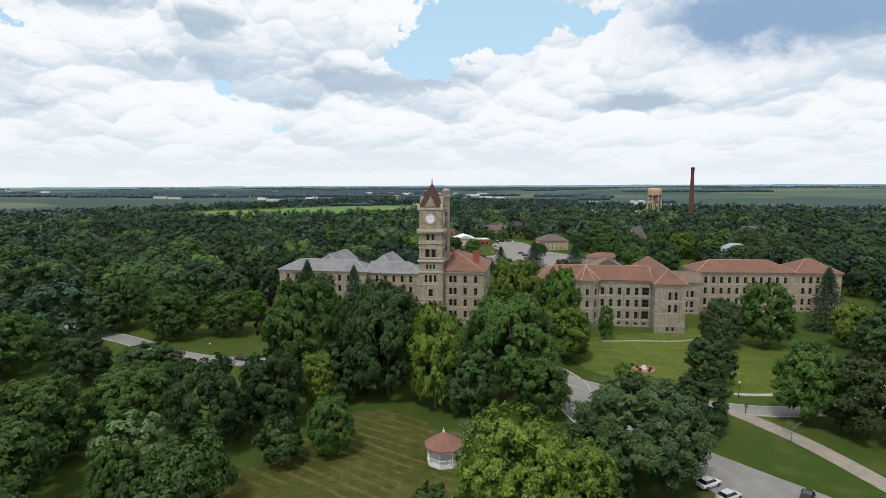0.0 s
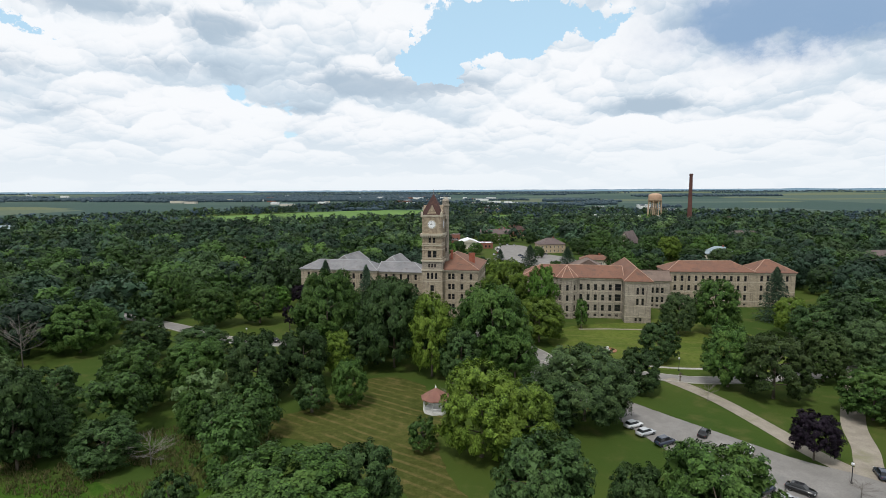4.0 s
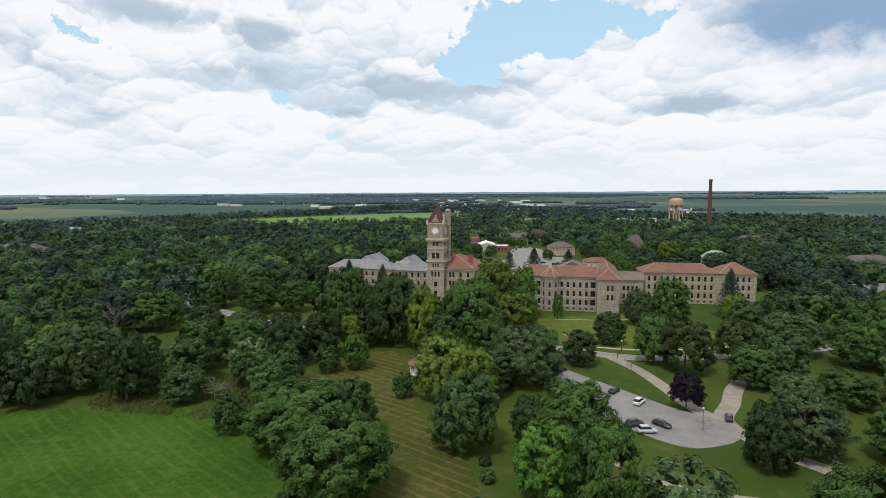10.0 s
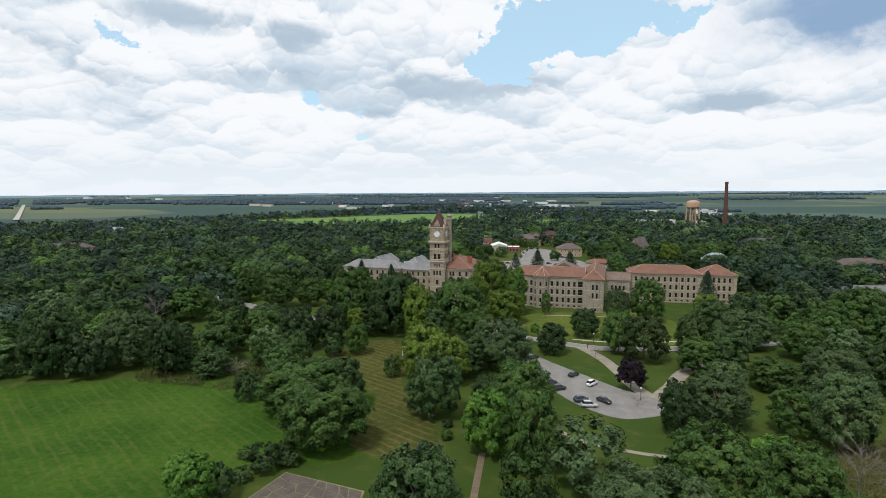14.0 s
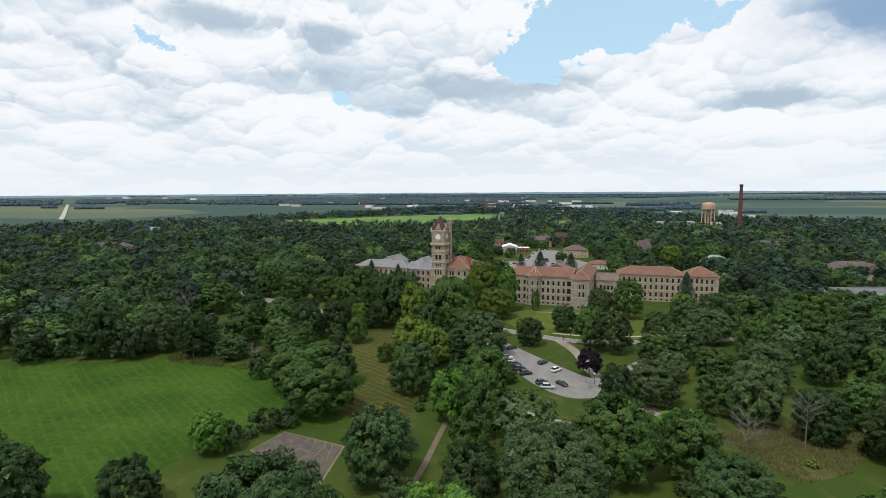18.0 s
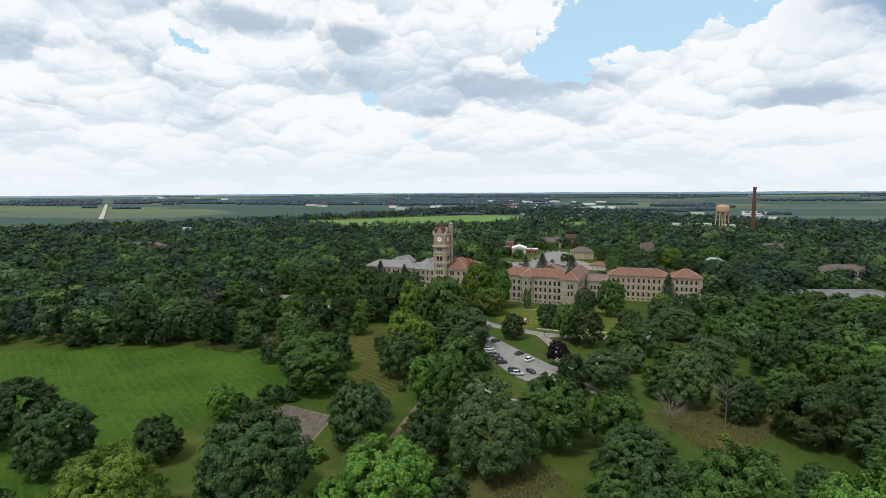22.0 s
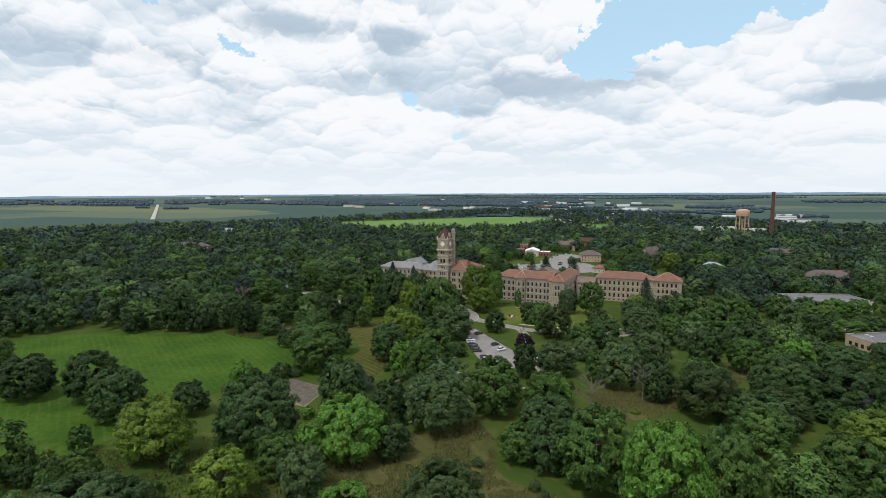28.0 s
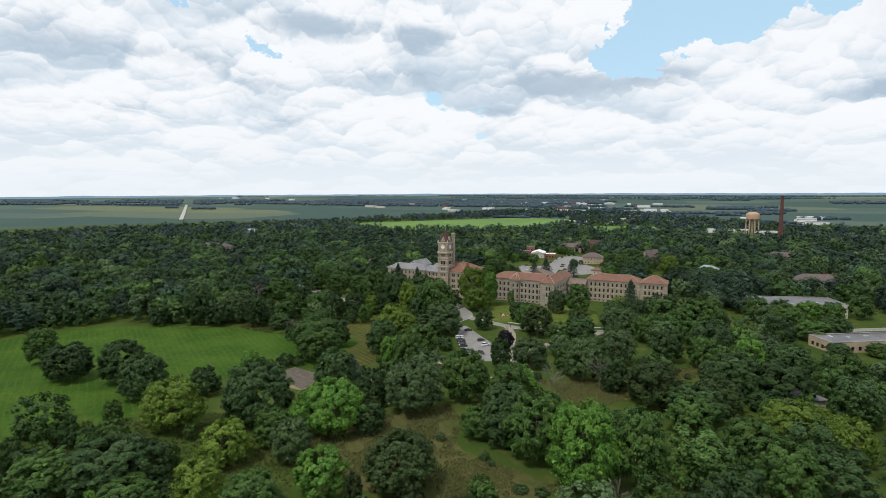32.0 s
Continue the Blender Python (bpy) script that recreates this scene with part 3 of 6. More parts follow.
def trunk_mesh(seed, h, r, limbs=6, thick=0.32, top=0.72, mat=None, fork=0):
    rng = random.Random(seed)
    s = Solid()
    bend = (rng.uniform(-0.3, 0.3), rng.uniform(-0.3, 0.3))
    pts = [(bend[0] * k * k, bend[1] * k * k, h * top * k) for k in (0, 0.06, 0.25, 0.5, 0.75, 1.0)]
    s.tube(pts, [thick * q for q in (1.5, 1.05, 0.9, 0.7, 0.45, 0.12)], 8)
    for i in range(limbs):
        w = 2 * math.pi * (i + rng.uniform(-0.3, 0.3)) / max(1, limbs)
        k = rng.uniform(0.28, 0.8)
        z = h * top * k
        out_r = r * rng.uniform(0.5, 0.85) * (1.15 - 0.5 * k)
        up = h * rng.uniform(0.10, 0.26)
        p0 = Vector((bend[0] * k * k, bend[1] * k * k, z))
        p1 = p0 + Vector((math.cos(w) * out_r * 0.5, math.sin(w) * out_r * 0.5, up * 0.45))
        p2 = p0 + Vector((math.cos(w + 0.15) * out_r, math.sin(w + 0.15) * out_r, up))
        s.tube([p0, p1, p2], [thick * 0.42, thick * 0.26, thick * 0.06], 5)
        for j in range(fork):
            a = w + rng.uniform(-0.9, 0.9)
            q0 = p0.lerp(p2, rng.uniform(0.35, 0.9))
            ln = out_r * rng.uniform(0.25, 0.55)
            q1 = q0 + Vector((math.cos(a) * ln * 0.5, math.sin(a) * ln * 0.5, ln * rng.uniform(0.1, 0.5)))
            q2 = q0 + Vector((math.cos(a) * ln, math.sin(a) * ln, ln * rng.uniform(0.3, 1.0)))
            s.tube([q0, q1, q2], [thick * 0.16, thick * 0.1, thick * 0.03], 4)
    return s.make("trunk", mat or BARK)


H0, R0 = 15.0, 7.5
# height, radius, leaves and leaf size of small, middling and large trees
TIERS = ((6.0, 4.0, 7000, 0.26, 0.75), (15.0, 8.8, 24000, 0.31, 1.75), (18.0, 12.0, 40000, 0.33, 2.4))
TREE_KINDS = {
    # kind: name, leaves, lobes, leaf size, droop, squat, base, label
    "o": ("oak_tree", "oak", 52, 0.42, 0.15, 1.0, 0.04, "broad dark green oak with a dense rounded crown"),
    "m": ("maple_tree", "maple", 54, 0.40, 0.1, 1.0, 0.04, "leafy mid green maple with a full crown"),
    "l": ("locust_tree", "lime", 56, 0.38, 0.2, 1.0, 0.04, "light yellow green tree with an airy crown"),
    "b": ("linden_tree", "bright", 54, 0.40, 0.1, 1.0, 0.04, "bright fresh green linden with a billowing crown"),
    "w": ("elm_tree", "willow", 60, 0.36, 0.3, 1.0, 0.04, "grey green elm with a fine feathery crown"),
    "y": ("chestnut_tree", "olive", 52, 0.40, 0.15, 1.0, 0.04, "olive brown chestnut tree with a dense crown"),
    "p": ("purple_plum_tree", "plum", 40, 0.40, 0.1, 1.0, 0.16, "dark purple leaved plum tree on the grass"),
}
TEMPLATES = {}


def make_template(kind, variant, tier):
    rng = np.random.default_rng(1000 + 37 * variant + ord(kind) + 7 * tier)
    H0, R0, leaves, grain, many = TIERS[tier]
    if kind == "d":
        root = thing("dead_tree", (0, 0, -500), 0, "bare dead tree with bleached grey branches", "tree", "dead trees")
        part("trunk", trunk_mesh(50 + variant, H0, R0, 18, 0.19, 0.95, DEADWOOD, fork=14), root)
        return root
    if kind == "c":
        root = thing("spruce_tree", (0, 0, -500), 0, "dark blue green spruce with drooping branches", "tree", "spruces")
        part("trunk", trunk_mesh(70 + variant, H0, 1.0, 0, 0.26, 0.97), root)
        V, F, base = [], [], 0
        for i in range(260):
            k = i / 260
            z, w = H0 * (0.08 + 0.9 * k), i * 2.4
            ln = R0 * 1.35 * (1 - k) ** 0.8 * rng.uniform(0.7, 1.05) + 0.25
            m = 22
            u = rng.uniform(0.15, 1.0, m) * ln
            side = rng.normal(0, 0.13, m) * ln
            P = np.stack([np.cos(w) * u - np.sin(w) * side, np.sin(w) * u + np.cos(w) * side, z - u * 0.28 + rng.normal(0, 0.12, m)], 1)
            a = w + rng.uniform(-0.7, 0.7, m)
            s = rng.uniform(0.4, 0.95, m)
            dirv = np.stack([np.cos(a) * s, np.sin(a) * s, -0.25 * s], 1)
            sd = np.stack([-np.sin(a) * s * 0.32, np.cos(a) * s * 0.32, rng.uniform(-0.1, 0.1, m)], 1)
            V.append(np.stack([P + dirv, P - dirv * 0.4 + sd, P - dirv * 0.4 - sd], 1).reshape(-1, 3))
        V = np.vstack(V)
        part("crown", soup("crown", V, np.arange(len(V)).reshape(-1, 3), LEAF["spruce"]), root)
        return root
    name, leaf, n, size, droop, squat, base, label = TREE_KINDS[kind]
    size, n = size * grain / 0.40, int(n * many)
    root = thing(name, (0, 0, -500), 0, label, "tree", "park trees")
    c, r = lobes_round(rng, n, squat * rng.uniform(0.94, 1.02), base)
    r = r * (0.90, 0.82, 0.74)[tier]
    v, f = crown_arrays(rng, c, r, (R0, H0), leaves, size, droop, clumps=7)
    part("trunk", trunk_mesh(90 + variant, H0, R0, 6), root)
    part("crown", soup("crown", v, f, LEAF[leaf]), root)
    return root


def tree(kind, x, y, h, r, label=""):
    """A tree of that kind at x, y with its height and crown radius."""
    count = TREE_KINDS_USED.get(kind, 0)
    TREE_KINDS_USED[kind] = count + 1
    tier = 1 if kind in "cd" else 0 if r < 4.3 else 1 if r < 8.8 else 2
    key = (kind, count % ((2, 3, 2)[tier] if kind in "omlbw" else 2 if tier == 1 else 1), tier)
    H0, R0 = TIERS[tier][:2]
    rng = random.Random(int(x * 31 + y * 17))
    m = pose(x, y, -0.15, 0, 0, rng.uniform(0, 360)) @ Matrix.Diagonal((r / R0 * 1.12, r / R0 * rng.uniform(1.04, 1.18), h / H0, 1))
    if key not in TEMPLATES:
        TEMPLATES[key] = make_template(*key)
        TEMPLATES[key].matrix_basis = m
        ob = TEMPLATES[key]
    else:
        ob = copy_thing(TEMPLATES[key], Matrix.Identity(4))
        ob.matrix_basis = m
    if label:
        tagged(ob, label)
    TREE_SPOTS.append((x, y, r))
    return ob


TREE_KINDS_USED, TREE_SPOTS = {}, []

# ---- the stone building ----
STONE = None


def stone_material(name, a, c, band, course=0.42):
    """Coursed limestone: staggered blocks with recessed joints and weather stains."""
    m, k, b, _ = material(name, 0.9)
    v = local(k)
    sep = k.add("ShaderNodeSeparateXYZ")
    k.put(sep.inputs[0], v)
    flat = k.xyz(k.math("ADD", sep.outputs[0], sep.outputs[1]), sep.outputs[2], 0.0)
    br = k.add("ShaderNodeTexBrick")
    k.put(br.inputs["Vector"], flat)
    br.inputs["Scale"].default_value = 1.0
    br.inputs["Brick Width"].default_value, br.inputs["Row Height"].default_value = course * 2.3, course
    br.inputs["Mortar Size"].default_value = 0.025
    br.inputs["Color1"].default_value, br.inputs["Color2"].default_value = (*a, 1), (*c, 1)
    br.inputs["Mortar"].default_value = (a[0] * 0.72, a[1] * 0.70, a[2] * 0.67, 1)
    col = k.mix(k.math("MULTIPLY", k.ramp(k.noise(v, 0.35, 5.0, 0.65), 0.45, 0.72), 0.55), br.outputs[0], band)
    streak = k.noise(k.xyz(k.math("MULTIPLY", k.math("ADD", sep.outputs[0], sep.outputs[1]), 1.6), k.math("MULTIPLY", sep.outputs[2], 0.12), 0.0), 1.0, 4.0)
    col = k.mix(k.math("MULTIPLY", k.ramp(streak, 0.50, 0.72), 0.6), col, [q * 0.45 for q in band])
    k.put(b.inputs["Base Color"], col)
    relief(k, b, br.outputs[1], -0.6, 0.03)
    return m


STONE = stone_material("weathered cream limestone", (0.30, 0.25, 0.18), (0.43, 0.365, 0.275), (0.18, 0.148, 0.11), 0.36)
STONE_GREY = stone_material("weathered grey limestone", (0.275, 0.242, 0.195), (0.40, 0.352, 0.285), (0.15, 0.13, 0.105), 0.36)
TRIM = mottled("dressed pale limestone", (0.44, 0.39, 0.30), (0.50, 0.45, 0.36), 0.5, 5.0, 0.85, stain=(0.25, 0.22, 0.18), bump_m=0.01, where=local)


def roof_material(name, a, c, stain, course=0.33):
    """Overlapping roof tiles in courses running with the slope, with old repairs."""
    m, k, b, _ = material(name, 0.85)
    v = local(k)
    sep = k.add("ShaderNodeSeparateXYZ")
    k.put(sep.inputs[0], v)
    rows = k.math("FRACT", k.math("DIVIDE", sep.outputs[2], course))
    col = k.mix(k.ramp(k.noise(v, 0.18, 5.0, 0.65), 0.35, 0.7), a, c)
    col = k.mix(k.math("MULTIPLY", k.ramp(k.noise(v, 0.45, 5.0, 0.7), 0.48, 0.72), 0.75), col, stain)
    col = k.mix(k.math("MULTIPLY", k.ramp(k.noise(v, 5.0, 2.0), 0.4, 0.8), 0.35), col, [q * 0.6 for q in a])
    k.put(b.inputs["Base Color"], col)
    relief(k, b, rows, 0.8, 0.05)
    return m


TILE = roof_material("orange clay tiles", (0.195, 0.092, 0.058), (0.155, 0.078, 0.053), (0.078, 0.056, 0.045))
TILE_RED = roof_material("dark red clay tiles", (0.062, 0.026, 0.022), (0.048, 0.022, 0.019), (0.12, 0.055, 0.038))
SLATE = roof_material("pale grey slate", (0.165, 0.165, 0.175), (0.225, 0.22, 0.222), (0.105, 0.095, 0.09), 0.28)
SHINGLE = roof_material("brown shingles", (0.15, 0.105, 0.085), (0.20, 0.145, 0.115), (0.10, 0.08, 0.07), 0.2)
GLASS_DARK, _k, _b, _o = material("dark window glass", 0.12)
_b.inputs["Base Color"].default_value = (0.016, 0.017, 0.019, 1)
_b.inputs["Specular IOR Level"].default_value = 0.5
SASH = mottled("painted dark sash", (0.10, 0.08, 0.065), (0.14, 0.115, 0.095), 1.0, 9.0, 0.7, bump_m=0, where=local)
WHITE = mottled("white paint", (0.72, 0.72, 0.70), (0.80, 0.80, 0.78), 0.5, 6.0, 0.6, stain=(0.55, 0.54, 0.50), bump_m=0, where=local)


def wall_sheet(s, p0, p1, z0, z1, holes, deep=0.32):
    """Adds a wall face from p0 to p1 (plan, seen from its right-hand side) with openings (u0, u1, z0, z1) and their reveals."""
    p0, p1 = Vector(p0), Vector(p1)
    d = (p1 - p0).normalized()
    n = Vector((d.y, -d.x))
    ln = (p1 - p0).length
    us = sorted({0.0, ln, *[h[0] for h in holes], *[h[1] for h in holes]})
    zs = sorted({z0, z1, *[h[2] for h in holes], *[h[3] for h in holes]})

    def at(u, z, back=0.0):
        q = p0 + d * u - n * back
        return (q.x, q.y, z)
    for i in range(len(us) - 1):
        for j in range(len(zs) - 1):
            u, z = (us[i] + us[i + 1]) / 2, (zs[j] + zs[j + 1]) / 2
            if not any(h[0] < u < h[1] and h[2] < z < h[3] for h in holes):
                s.face(at(us[i], zs[j]), at(us[i + 1], zs[j]), at(us[i + 1], zs[j + 1]), at(us[i], zs[j + 1]))
    for u0, u1, a, b in holes:
        s.face(at(u0, a), at(u0, b), at(u0, b, deep), at(u0, a, deep))
        s.face(at(u1, b), at(u1, a), at(u1, a, deep), at(u1, b, deep))
        s.face(at(u0, b), at(u1, b), at(u1, b, deep), at(u0, b, deep))
        s.face(at(u1, a), at(u0, a), at(u0, a, deep), at(u1, a, deep))


WINDOW_MESHES = {}


def window_meshes(w, h, sash, pane):
    key = (round(w, 2), round(h, 2), sash.name, pane.name)
    if key not in WINDOW_MESHES:
        f = Solid()
        t = 0.09
        f.box(-w / 2, -w / 2 + t, -0.06, 0.06, 0, h).box(w / 2 - t, w / 2, -0.06, 0.06, 0, h)
        f.box(-w / 2 + t, w / 2 - t, -0.06, 0.06, 0, t).box(-w / 2 + t, w / 2 - t, -0.06, 0.06, h - t, h)
        f.box(-w / 2 + t, w / 2 - t, -0.05, 0.05, h * 0.5 - 0.04, h * 0.5 + 0.04)
        g = Solid().box(-w / 2 + t, w / 2 - t, -0.015, 0.015, t, h - t)
        WINDOW_MESHES[key] = (f.make("window", sash), g.make("pane", pane))
    return WINDOW_MESHES[key]


SILL_MESHES = {}


def window(parent, u, v, z, w, h, turn, sash=None, pane=None, sill=True, deep=0.32):
    """A sash window whose outer wall point is (u, v), its sill at z, facing the way turn gives."""
    f, g = window_meshes(w, h, sash or SASH, pane or GLASS_DARK)
    m = pose(u, v, z, 0, 0, turn) @ pose(0, deep - 0.10, 0)
    ob = part("window", f, parent, m=m)
    part("pane", g, ob)
    if sill:
        key = round(w, 2)
        if key not in SILL_MESHES:
            SILL_MESHES[key] = Solid().box(-w / 2 - 0.12, w / 2 + 0.12, -deep + 0.02, 0.05, -0.16, -0.002).make("sill", TRIM)
        part("sill", SILL_MESHES[key], ob)
    return ob


def walls_of(root, outline, z0, z1, mat, plan, name="wall", sash=None, pane=None, sill=True):
    """Walls round a counter-clockwise outline. plan: for each side a list of (u, z, w, h) windows by their middle and sill."""
    n = len(outline)
    for i in range(n):
        p, q = Vector(outline[i]), Vector(outline[(i + 1) % n])
        wins = plan.get(i, [])
        s = Solid()
        wall_sheet(s, p, q, z0, z1, [(u - w / 2, u + w / 2, z, z + h) for u, z, w, h in wins])
        part(name, s.make(name, mat), root)
        d = (q - p).normalized()
        for u, z, w, h in wins:
            c = p + d * u
            window(root, c.x, c.y, z, w, h, math.degrees(math.atan2(d.y, d.x)), sash, pane, sill)


def band(root, outline, z0, z1, out, mat=None, name="cornice"):
    """A string course or cornice round an outline, standing out from it."""
    c = sum((Vector(p) for p in outline), Vector((0, 0))) / len(outline)
    n = len(outline)
    big = []
    for i in range(n):
        p0, p1, p2 = Vector(outline[i - 1]), Vector(outline[i]), Vector(outline[(i + 1) % n])
        a, b = (p1 - p0).normalized(), (p2 - p1).normalized()
        na, nb = Vector((a.y, -a.x)), Vector((b.y, -b.x))
        k = (na + nb).normalized()
        big.append(tuple(p1 + k * (out / max(0.3, k.dot(na)))))
    s = Solid().prism(big, z0, z1)
    return part(name, s.make(name, mat or TRIM), root)


def hip_roof(root, x0, x1, y0, y1, z, up, mat, over=0.5, hip0=1.0, hip1=1.0, along="x", name="roof", ridge=True):
    """A hipped roof over a rectangle; hip 0 gives a gable at that end."""
    x0, x1, y0, y1 = x0 - over, x1 + over, y0 - over, y1 + over
    if along == "y":
        x0, x1, y0, y1 = y0, y1, x0, x1
    half = (y1 - y0) / 2
    ym = (y0 + y1) / 2
    a, b = x0 + half * hip0, x1 - half * hip1
    t = 0.22
    P = [(x0, y0, z), (x1, y0, z), (x1, y1, z), (x0, y1, z), (a, ym, z + up), (b, ym, z + up)]
    L = [(x, y, zz - t) for x, y, zz in P[:4]]
    if along == "y":
        P, L = [(y, x, zz) for x, y, zz in P], [(y, x, zz) for x, y, zz in L]
    s = Solid()
    s.v = P + L
    s.f = [(0, 1, 5, 4), (2, 3, 4, 5), (1, 2, 5), (3, 0, 4), (6, 7, 1, 0), (7, 8, 2, 1), (8, 9, 3, 2), (9, 6, 0, 3), (9, 8, 7, 6)]
    if along == "y":
        s.f = [tuple(reversed(q)) for q in s.f]
    ob = part(name, s.make(name, mat), root)
    if ridge:
        caps = Solid()
        e = Vector((0, 0, 0.06))
        for i, j in ((4, 5), (0, 4), (3, 4), (1, 5), (2, 5)):
            p, q = Vector(P[i]) + e, Vector(P[j]) + e
            if (p - q).length > 0.3:
                caps.tube([p, q], [0.13, 0.13], 5)
        part("ridge_tiles", caps.make("ridge_tiles", RIDGE.get(mat.name, mat)), ob)
    return ob


RIDGE = {"orange clay tiles": mottled("pale weathered ridge tiles", (0.40, 0.24, 0.17), (0.48, 0.33, 0.26), 0.6, 6.0, 0.8, where=local),
         "pale grey slate": mottled("pale lead ridge", (0.36, 0.37, 0.38), (0.42, 0.42, 0.43), 0.6, 6.0, 0.6, where=local)}


def rows_of(length, count, w, h, sills, edge=2.0, paired=False):
    """Evenly set windows along a side, one row for each sill height."""
    out = []
    for k in range(count):
        u = edge + (length - 2 * edge) * (k + 0.5) / count
        for z in sills:
            if paired:
                out += [(u - w * 0.68, z, w, h), (u + w * 0.68, z, w, h)]
            else:
                out.append((u, z, w, h))
    return out


TH = 8.0
SILLS = (2.9, 7.0, 11.1)


def rect(x0, x1, y0, y1):
    return [(x0, y0), (x1, y0), (x1, y1), (x0, y1)]


def plain_wing(name, at, turn, x1, y1, eave, up, roof, counts, label, sills=SILLS, along="x", wall=None, hip=(1.0, 1.0), basement=True, wsize=(1.15, 2.4), front=None):
    """A long three-storey wing over a low basement. Its near left corner stands at the given place."""
    root = thing(name, at, turn, label, "building", "stone hospital building")
    wall = wall or STONE_GREY
    o = rect(0, x1, 0, y1)
    plan = {}
    for i, ln in enumerate((x1, y1, x1, y1)):
        if counts[i]:
            plan[i] = rows_of(ln, counts[i], *wsize, sills)
            if basement:
                plan[i] += rows_of(ln, counts[i], wsize[0], 0.9, (0.7,))
    if front:
        plan[0] = front
    walls_of(root, o, 0, eave - 0.3, wall, plan)
    for z in sills:
        band(root, o, z - 0.55, z - 0.35, 0.07, TRIM, "string_course")
    band(root, o, eave - 0.95, eave - 0.3, 0.16, TRIM, "frieze")
    band(root, o, eave - 0.3, eave, 0.42, TRIM, "cornice")
    hip_roof(root, 0, x1, 0, y1, eave + 0.02, up, roof, 0.55, hip[0], hip[1], along)
    return root


def rotated(at, turn, u, v):
    a = radians(turn)
    return (at[0] + u * math.cos(a) - v * math.sin(a), at[1] + u * math.sin(a) + v * math.cos(a), 0)


# left wing, slate roofed
LW, LWT = (-68.2, 217.8, 0), -10.5
plain_wing("hospital_wing", LW, LWT, 37, 13, 15.0, 3.7, SLATE, (9, 3, 0, 3), "long cream limestone wing with a pale slate hipped roof", wall=STONE)
plain_wing("hospital_wing", rotated(LW, LWT, 9, 13.2), LWT, 11, 22, 15.0, 4.4, SLATE, (0, 5, 2, 5), "rear limestone wing under a steep slate roof", along="y", wall=STONE, hip=(0.6, 0.0))
plain_wing("hospital_link", rotated(LW, LWT, 37.2, 1.5), LWT, 21, 12, 14.6, 3.6, SLATE, (5, 0, 0, 0), "limestone link wing with a slate roof beside the tower", wall=STONE, hip=(0.0, 1.0))
plain_wing("hospital_cross_wing", rotated(LW, LWT, 33, 13.8), LWT, 10, 18, 14.8, 4.4, SLATE, (0, 4, 2, 4), "limestone cross wing with a slate roof", along="y", wall=STONE, hip=(1.0, 0.0))

# administration block beside the tower
TOW, TOWT = (-5.5, 184.6, 0), -TH
AD = rotated(TOW, TOWT, -4.0, 2.6)
root = thing("administration_block", AD, TOWT, "cream limestone block with an orange tiled hipped roof beside the tower", "building", "stone hospital building")
o = rect(0, 22, 0, 28)
front = [(u, z, 1.15, 2.3) for z in (3.2, 7.2, 11.2, 15.3) for u in (10.6, 12.1, 15.6, 19.2)]
walls_of(root, o, 0, 19.0, STONE, {0: front, 1: rows_of(28, 7, 1.1, 2.3, (3.2, 7.2, 11.2, 15.3))})
for z in (2.6, 6.6, 10.6, 14.7):
    band(root, o, z - 0.1, z + 0.12, 0.08, TRIM, "string_course")
band(root, o, 18.1, 18.7, 0.15, TRIM, "frieze")
band(root, o, 18.7, 19.3, 0.5, TRIM, "cornice")
hip_roof(root, 0, 22, 0, 28, 19.32, 5.3, TILE, 0.6, along="y")
BRICKRED = mottled("red chimney brick", (0.27, 0.085, 0.055), (0.33, 0.12, 0.08), 0.8, 8.0, 0.9, where=local)
for u, v, w, top in ((10.0, 6.5, 0.9, 26.0), (17.2, 9.5, 2.3, 24.6)):
    part("chimney", Solid().box(u, u + w, v, v + 0.9, 19.0, top).box(u - 0.12, u + w + 0.12, v - 0.12, v + 1.02, top, top + 0.3).make("chimney", BRICKRED), root)


# clock tower
TOWER_STONE = stone_material("weathered brown limestone", (0.25, 0.195, 0.135), (0.42, 0.345, 0.25), (0.16, 0.125, 0.09), 0.36)


